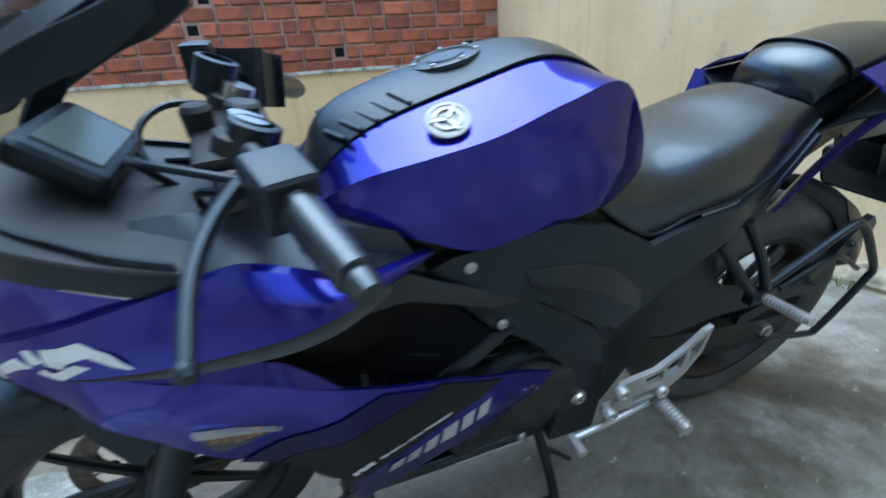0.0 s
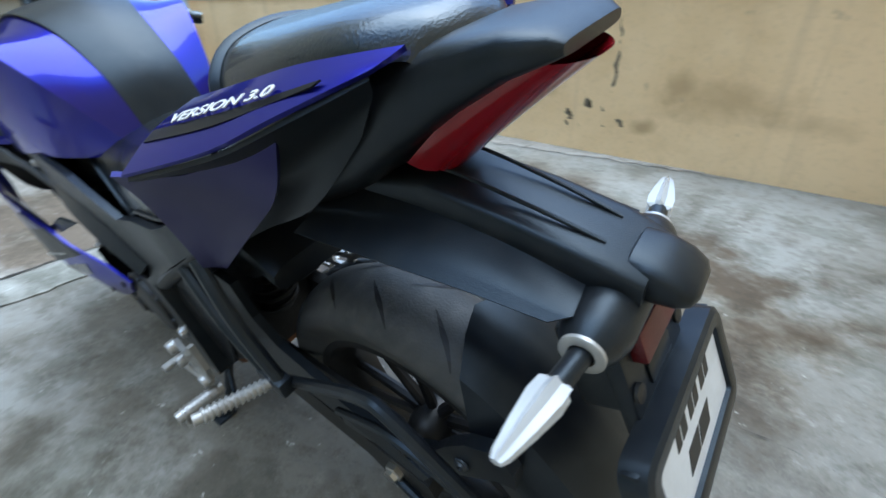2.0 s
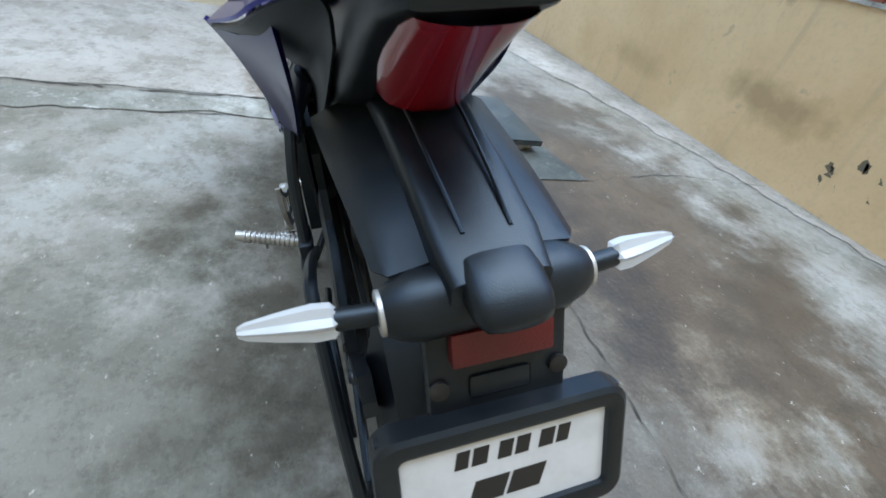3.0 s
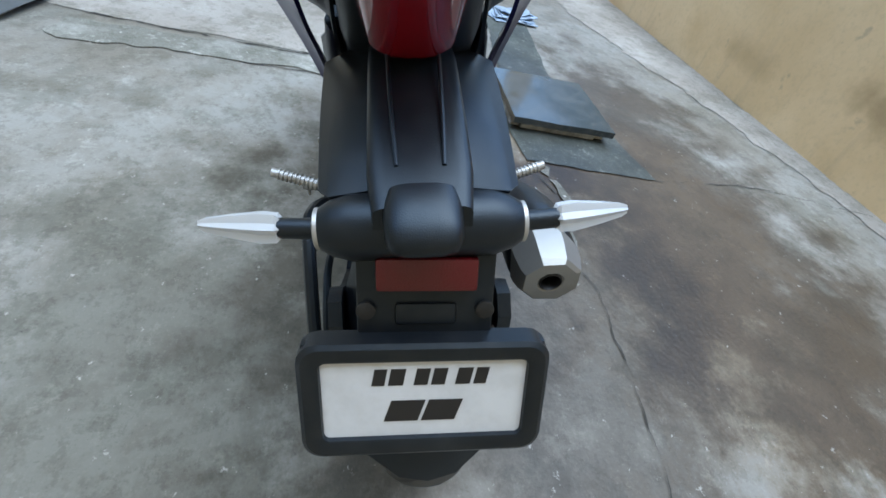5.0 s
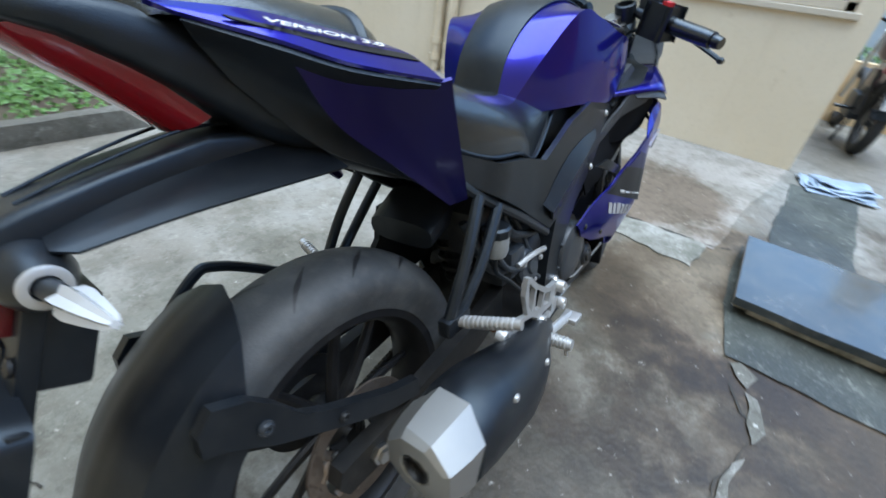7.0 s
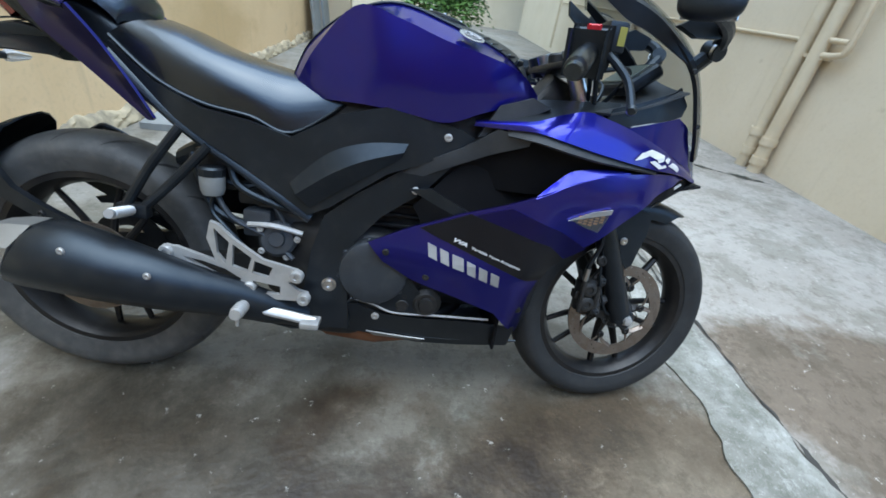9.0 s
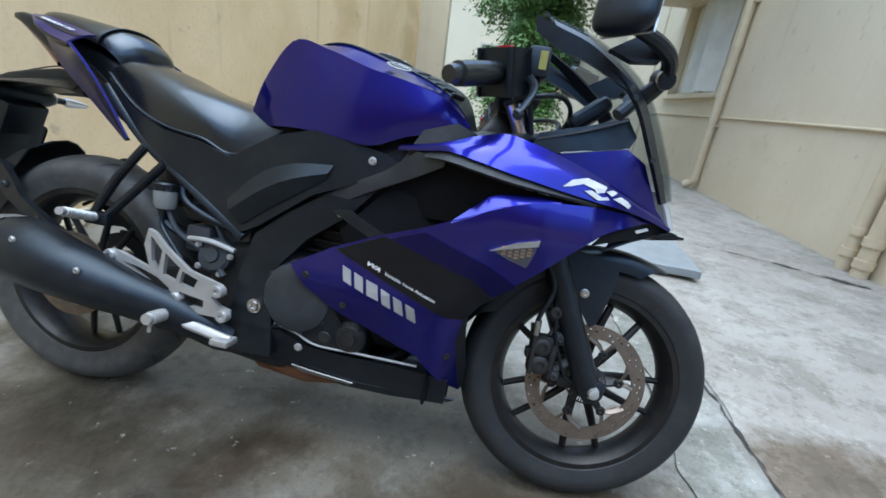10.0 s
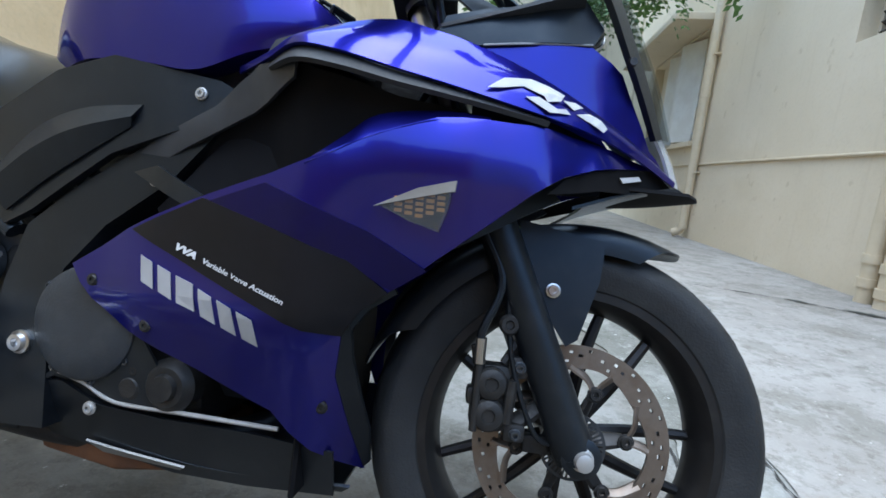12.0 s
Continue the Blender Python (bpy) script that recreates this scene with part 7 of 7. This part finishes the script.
bm = box(bmesh.new(), (-.012, -.082, -.046), (.020, .082, .046), .014, 3, Matrix.Translation((1.185, 0, .872)) @ Matrix.Rotation(radians(50), 4, "Y"))
dash = part("instrument_panel", bm, BLACKP, bike, "black instrument panel with a grey-green display")
bm = box(bmesh.new(), (-.0145, -.062, -.031), (-.0115, .062, .031), .0012, 1, Matrix.Translation((1.185, 0, .872)) @ Matrix.Rotation(radians(50), 4, "Y"))
part("display", bm, LCD, dash)
for s, inner, end in ((1, (1.002, .122, .878), (.930, .310, .824)), (-1, (1.044, -.124, .918), (.940, -.336, .847))):
    a, b = Vector(inner), Vector(end)
    g0, g1 = a.lerp(b, .42), b
    bm = bmesh.new()
    tube(bm, [a, a.lerp(b, .5)], .012, 4, 14)
    lathe(bm, [(-.022, .027), (.022, .027), (.024, .022), (.024, .020), (-.024, .020), (-.024, .022)], a - Vector((0, .03 * s, 0)), (-.4, 0, 1), 24, closed=True)
    bar = part("handlebar", bm, BLACKP, bike, "clip-on handlebar with rubber grip and lever")
    bm = bmesh.new()
    d = (g1 - g0).normalized()
    n = (g1 - g0).length
    lathe(bm, [(0, 0), (0, .021), (.006, .024), (.010, .0205)] + [v for k in range(9) for v in ((.014 + k * (n - .034) / 9, .0200), (.018 + k * (n - .034) / 9, .0190))] + [(n - .018, .019), (n - .012, .019), (n - .010, .014), (n - .006, .015), (n, .015), (n + .012, .013), (n + .012, 0)], g0, d, 24)
    part("grip", bm, SEATM, bar, "black rubber grip")
    bm = box(bmesh.new(), (-.026, -.032, -.030), (.030, .030, .030), .010, 3, Matrix.Translation(a.lerp(b, .34)) @ d.to_track_quat("Y", "Z").to_matrix().to_4x4())
    sw = part("switch_box", bm, BLACKP, bar)
    if s < 0:
        bm = box(bmesh.new(), (-.010, -.008, .029), (.008, .008, .041), .003, 1, Matrix.Translation(a.lerp(b, .34)) @ d.to_track_quat("Y", "Z").to_matrix().to_4x4())
        part("stop_switch", bm, REDS, sw, "red engine stop switch")
    else:
        for k, m in ((-.008, GREYSTONE), (.010, REDS)):
            bm = box(bmesh.new(), (-.030, k - .005, .004), (-.025, k + .005, .014), .002, 1, Matrix.Translation(a.lerp(b, .34)) @ d.to_track_quat("Y", "Z").to_matrix().to_4x4())
            part("switch", bm, m, sw)
    bm = bmesh.new()
    p0 = a.lerp(b, .22) + Vector((.030, 0, -.004))
    tip = Vector((1.046, -.342, .801)) if s < 0 else Vector((1.056, .334, .801))
    tube(bm, [p0, p0.lerp(tip, .25) + Vector((.014, 0, 0)), p0.lerp(tip, .6) + Vector((.014, 0, .004)), tip], .0085, 16, 8, .0070, sq=.7)
    lathe(bm, [(0, .008), (.006, .009), (.012, .006), (.012, 0)], tip - d * .006, d, 10)
    part("lever", bm, BLACKP, bar)
bm = box(bmesh.new(), (1.045, -.175, .900), (1.085, -.125, .955), .007, 2)
cup = part("brake_reservoir", bm, BLACKP, bike, "black front brake fluid reservoir with a yellow sticker")
part("sticker", box(bmesh.new(), (1.066, -.1768, .912), (1.080, -.1748, .945), .0005), YEL, cup)
bm = bmesh.new()
tube(bm, [(1.065, -.15, .90), (1.06, -.145, .87)], .010, 4, 10)
part("outlet_pipe", bm, BLACKP, cup)
for k, pts in enumerate([[(1.01, .13, .85), (1.10, .10, .87), (1.14, .02, .85), (1.10, -.03, .78)], [(1.03, -.16, .86), (1.12, -.13, .88), (1.15, -.05, .85), (1.10, 0, .76)],
                         [(1.0, .15, .84), (1.07, .09, .83), (1.06, .04, .76), (1.0, .05, .70)], [(1.05, -.12, .86), (1.07, -.08, .80), (1.03, -.06, .72)]]):
    bm = bmesh.new()
    tube(bm, pts, .005, 18, 8)
    part("cable", bm, BLACKP, bike)
bm = ring_loft([(.96, .06, .70, .80), (1.0, .05, .68, .86), (1.06, .045, .60, .84), (1.09, .04, .58, .74)], 16, 4)
part("steering_head", bm, DARKEN, bike)


# ---- a second motorcycle parked further on, seen from behind ----
other = thing("motorcycle", "dark red older motorcycle parked beside the house corner", "motorcycle", pose(4.86, -1.10, 0, 0, 0, 4))
bm = lathe(bmesh.new(), [(-.03, .23), (-.045, .26), (-.04, .29), (-.02, .305), (.02, .305), (.04, .29), (.045, .26), (.03, .23)], (0, 0, .305), (0, 1, 0), 48, closed=True)
w = part("rear_wheel", bm, RUBBER, other)
part("hub", lathe(bmesh.new(), [(-.05, 0), (-.05, .07), (.05, .07), (.05, 0)], (0, 0, .305), (0, 1, 0), 24), ENGINE, w)
for k in range(12):
    a = 2 * math.pi * k / 12
    part("spoke", tube(bmesh.new(), [(math.cos(a) * .06, .03 * (-1) ** k, .305 + math.sin(a) * .06), (math.cos(a + .2) * .235, 0, .305 + math.sin(a + .2) * .235)], .003, 2, 6), STEEL, w)
part("front_wheel", lathe(bmesh.new(), [(-.03, .23), (-.04, .26), (-.03, .295), (.03, .295), (.04, .26), (.03, .23)], (1.25, 0, .295), (0, 1, 0), 48, closed=True), RUBBER, other)
rows = [[(math.cos(radians(a)) * .335, y, .305 + math.sin(radians(a)) * .335 + .01) for a in (60, 90, 120, 150, 175)] for y in (.075, .04, 0, -.04, -.075)]
part("mudguard", patch(bmesh.new(), rows, 3, 14, .004), BLACKP, other)
part("tail_lamp", box(bmesh.new(), (-.40, -.055, .70), (-.35, .055, .77), .012, 2), RED, other)
part("number_plate", box(bmesh.new(), (-.385, -.08, .42), (-.375, .08, .51), .002), WHITEP, other)
bm = bmesh.new()
patch(bm, [[(-.30, .11, .76), (0, .13, .74), (.35, .12, .72)], [(-.32, 0, .82), (0, 0, .80), (.35, 0, .77)], [(-.30, -.11, .76), (0, -.13, .74), (.35, -.12, .72)]], 4, 10, .02)
part("seat", bm, SEATM, other)
MAROON = mat("maroon_paint", (0.045, 0.007, 0.008), 0.3, coat=0.6, scale=8)
bm = ring_loft([(.35, .06, .66, .80), (.45, .12, .68, .92), (.65, .14, .72, .96), (.80, .09, .76, .92)], 20, 3)
part("fuel_tank", bm, MAROON, other)
for s in (1, -1):
    part("side_panel", panel(bmesh.new(), [(-.33, .74), (.3, .70), (.35, .52), (.1, .50), (-.2, .62)], lambda x, z: .12, s, .01), MAROON, other)
    part("shock_absorber", tube(bmesh.new(), [(0, .12 * s, .31), (.08, .12 * s, .66)], .028, 4, 12), DARKEN, other)
    ind = part("indicator_stalk", tube(bmesh.new(), [(-.33, .06 * s, .69), (-.33, .15 * s, .69)], .008, 3, 8), BLACKP, other)
    part("lens", lathe(bmesh.new(), [(-.02, 0), (-.015, .025), (.02, .03), (.03, 0)], (-.33, .17 * s, .69), (0, s, 0), 14), RED, ind)
    part("handlebar", tube(bmesh.new(), [(.86, .03 * s, .95), (.84, .2 * s, 1.02), (.74, .36 * s, 1.0)], .014, 10, 10), BLACKP, other)
    part("footrest", tube(bmesh.new(), [(.25, .1 * s, .32), (.25, .26 * s, .32)], .014, 3, 10), SEATM, other)
part("engine", box(box(bmesh.new(), (.30, -.13, .22), (.68, .13, .44), .03, 2), (.45, -.08, .40), (.68, .08, .64), .02, 2), ENGINE, other)
part("exhaust", tube(bmesh.new(), [(-.35, -.16, .34), (.2, -.17, .28), (.5, -.12, .24), (.7, -.04, .36)], .04, 16, 12, .02), DARKEN, other)
for s in (1, -1):
    part("fork_leg", tube(bmesh.new(), [(1.25, .08 * s, .295), (.90, .08 * s, .93)], .022, 4, 12), STEEL, other)
part("centre_stand", tube(bmesh.new(), [(.30, .13, .01), (.34, .06, .24), (.34, -.06, .24), (.30, -.13, .01)], .012, 10, 8), BLACKP, other)

# ---- bricks of the neighbour's wall: one shared block, a few turned ends ----
def brick_mesh(w, d, h, seed):
    bm = box(bmesh.new(), (-w / 2, -d / 2, -h / 2), (w / 2, d / 2, h / 2), 0.006)
    for v in bm.verts:
        v.co += noise.noise_vector(v.co * 20 + Vector((seed * 3.1, 0, 0))) * 0.004
    me = bpy.data.meshes.new("brick")
    bm.to_mesh(me)
    bm.free()
    me.materials.append(BRICK)
    return me


shapes = [brick_mesh(0.228, 0.10, 0.092, k) for k in range(4)]
halves = [brick_mesh(0.108, 0.10, 0.092, k) for k in range(2)]
rb = random.Random(3)
HOLES = [(0.52, 1.19), (-0.92, 1.19), (1.47, 1.19), (1.47, 1.41), (2.45, 1.19), (1.50, 1.65)]
for row in range(10):
    z = 0.86 + row * 0.110
    x = REAR_X - (0.12 if row % 2 else 0.0)
    while x < 3.0:
        long = rb.random() > 0.12
        w = 0.240 if long else 0.120
        c = x + w / 2
        hole = any(abs(c - hx) < w / 2 + 0.01 and abs(z - hz) < 0.055 for hx, hz in HOLES)
        if c > REAR_X + .05 and (not hole or long):
            ob = new("brick", rb.choice(halves) if (hole or not long) else rb.choice(shapes))
            ob.parent = brick_wall
            ob.location = (c - (0.062 if hole else 0), -3.507 + rb.uniform(-.009, .006), z + rb.uniform(-.003, .003))
            ob.rotation_euler = (0, rb.uniform(-.012, .012), rb.uniform(-.02, .02))
            if hole:
                # near-black block set in the wall, its colour standing in for the hole's shade
                pocket = new("put_log_hole", shapes[0].copy())
                pocket.data.materials.clear()
                pocket.data.materials.append(VOID)
                pocket.parent = brick_wall
                pocket.scale = (.36, .54, .85)
                pocket.location = (c + .060, -3.500, z)
        x += w + 0.008
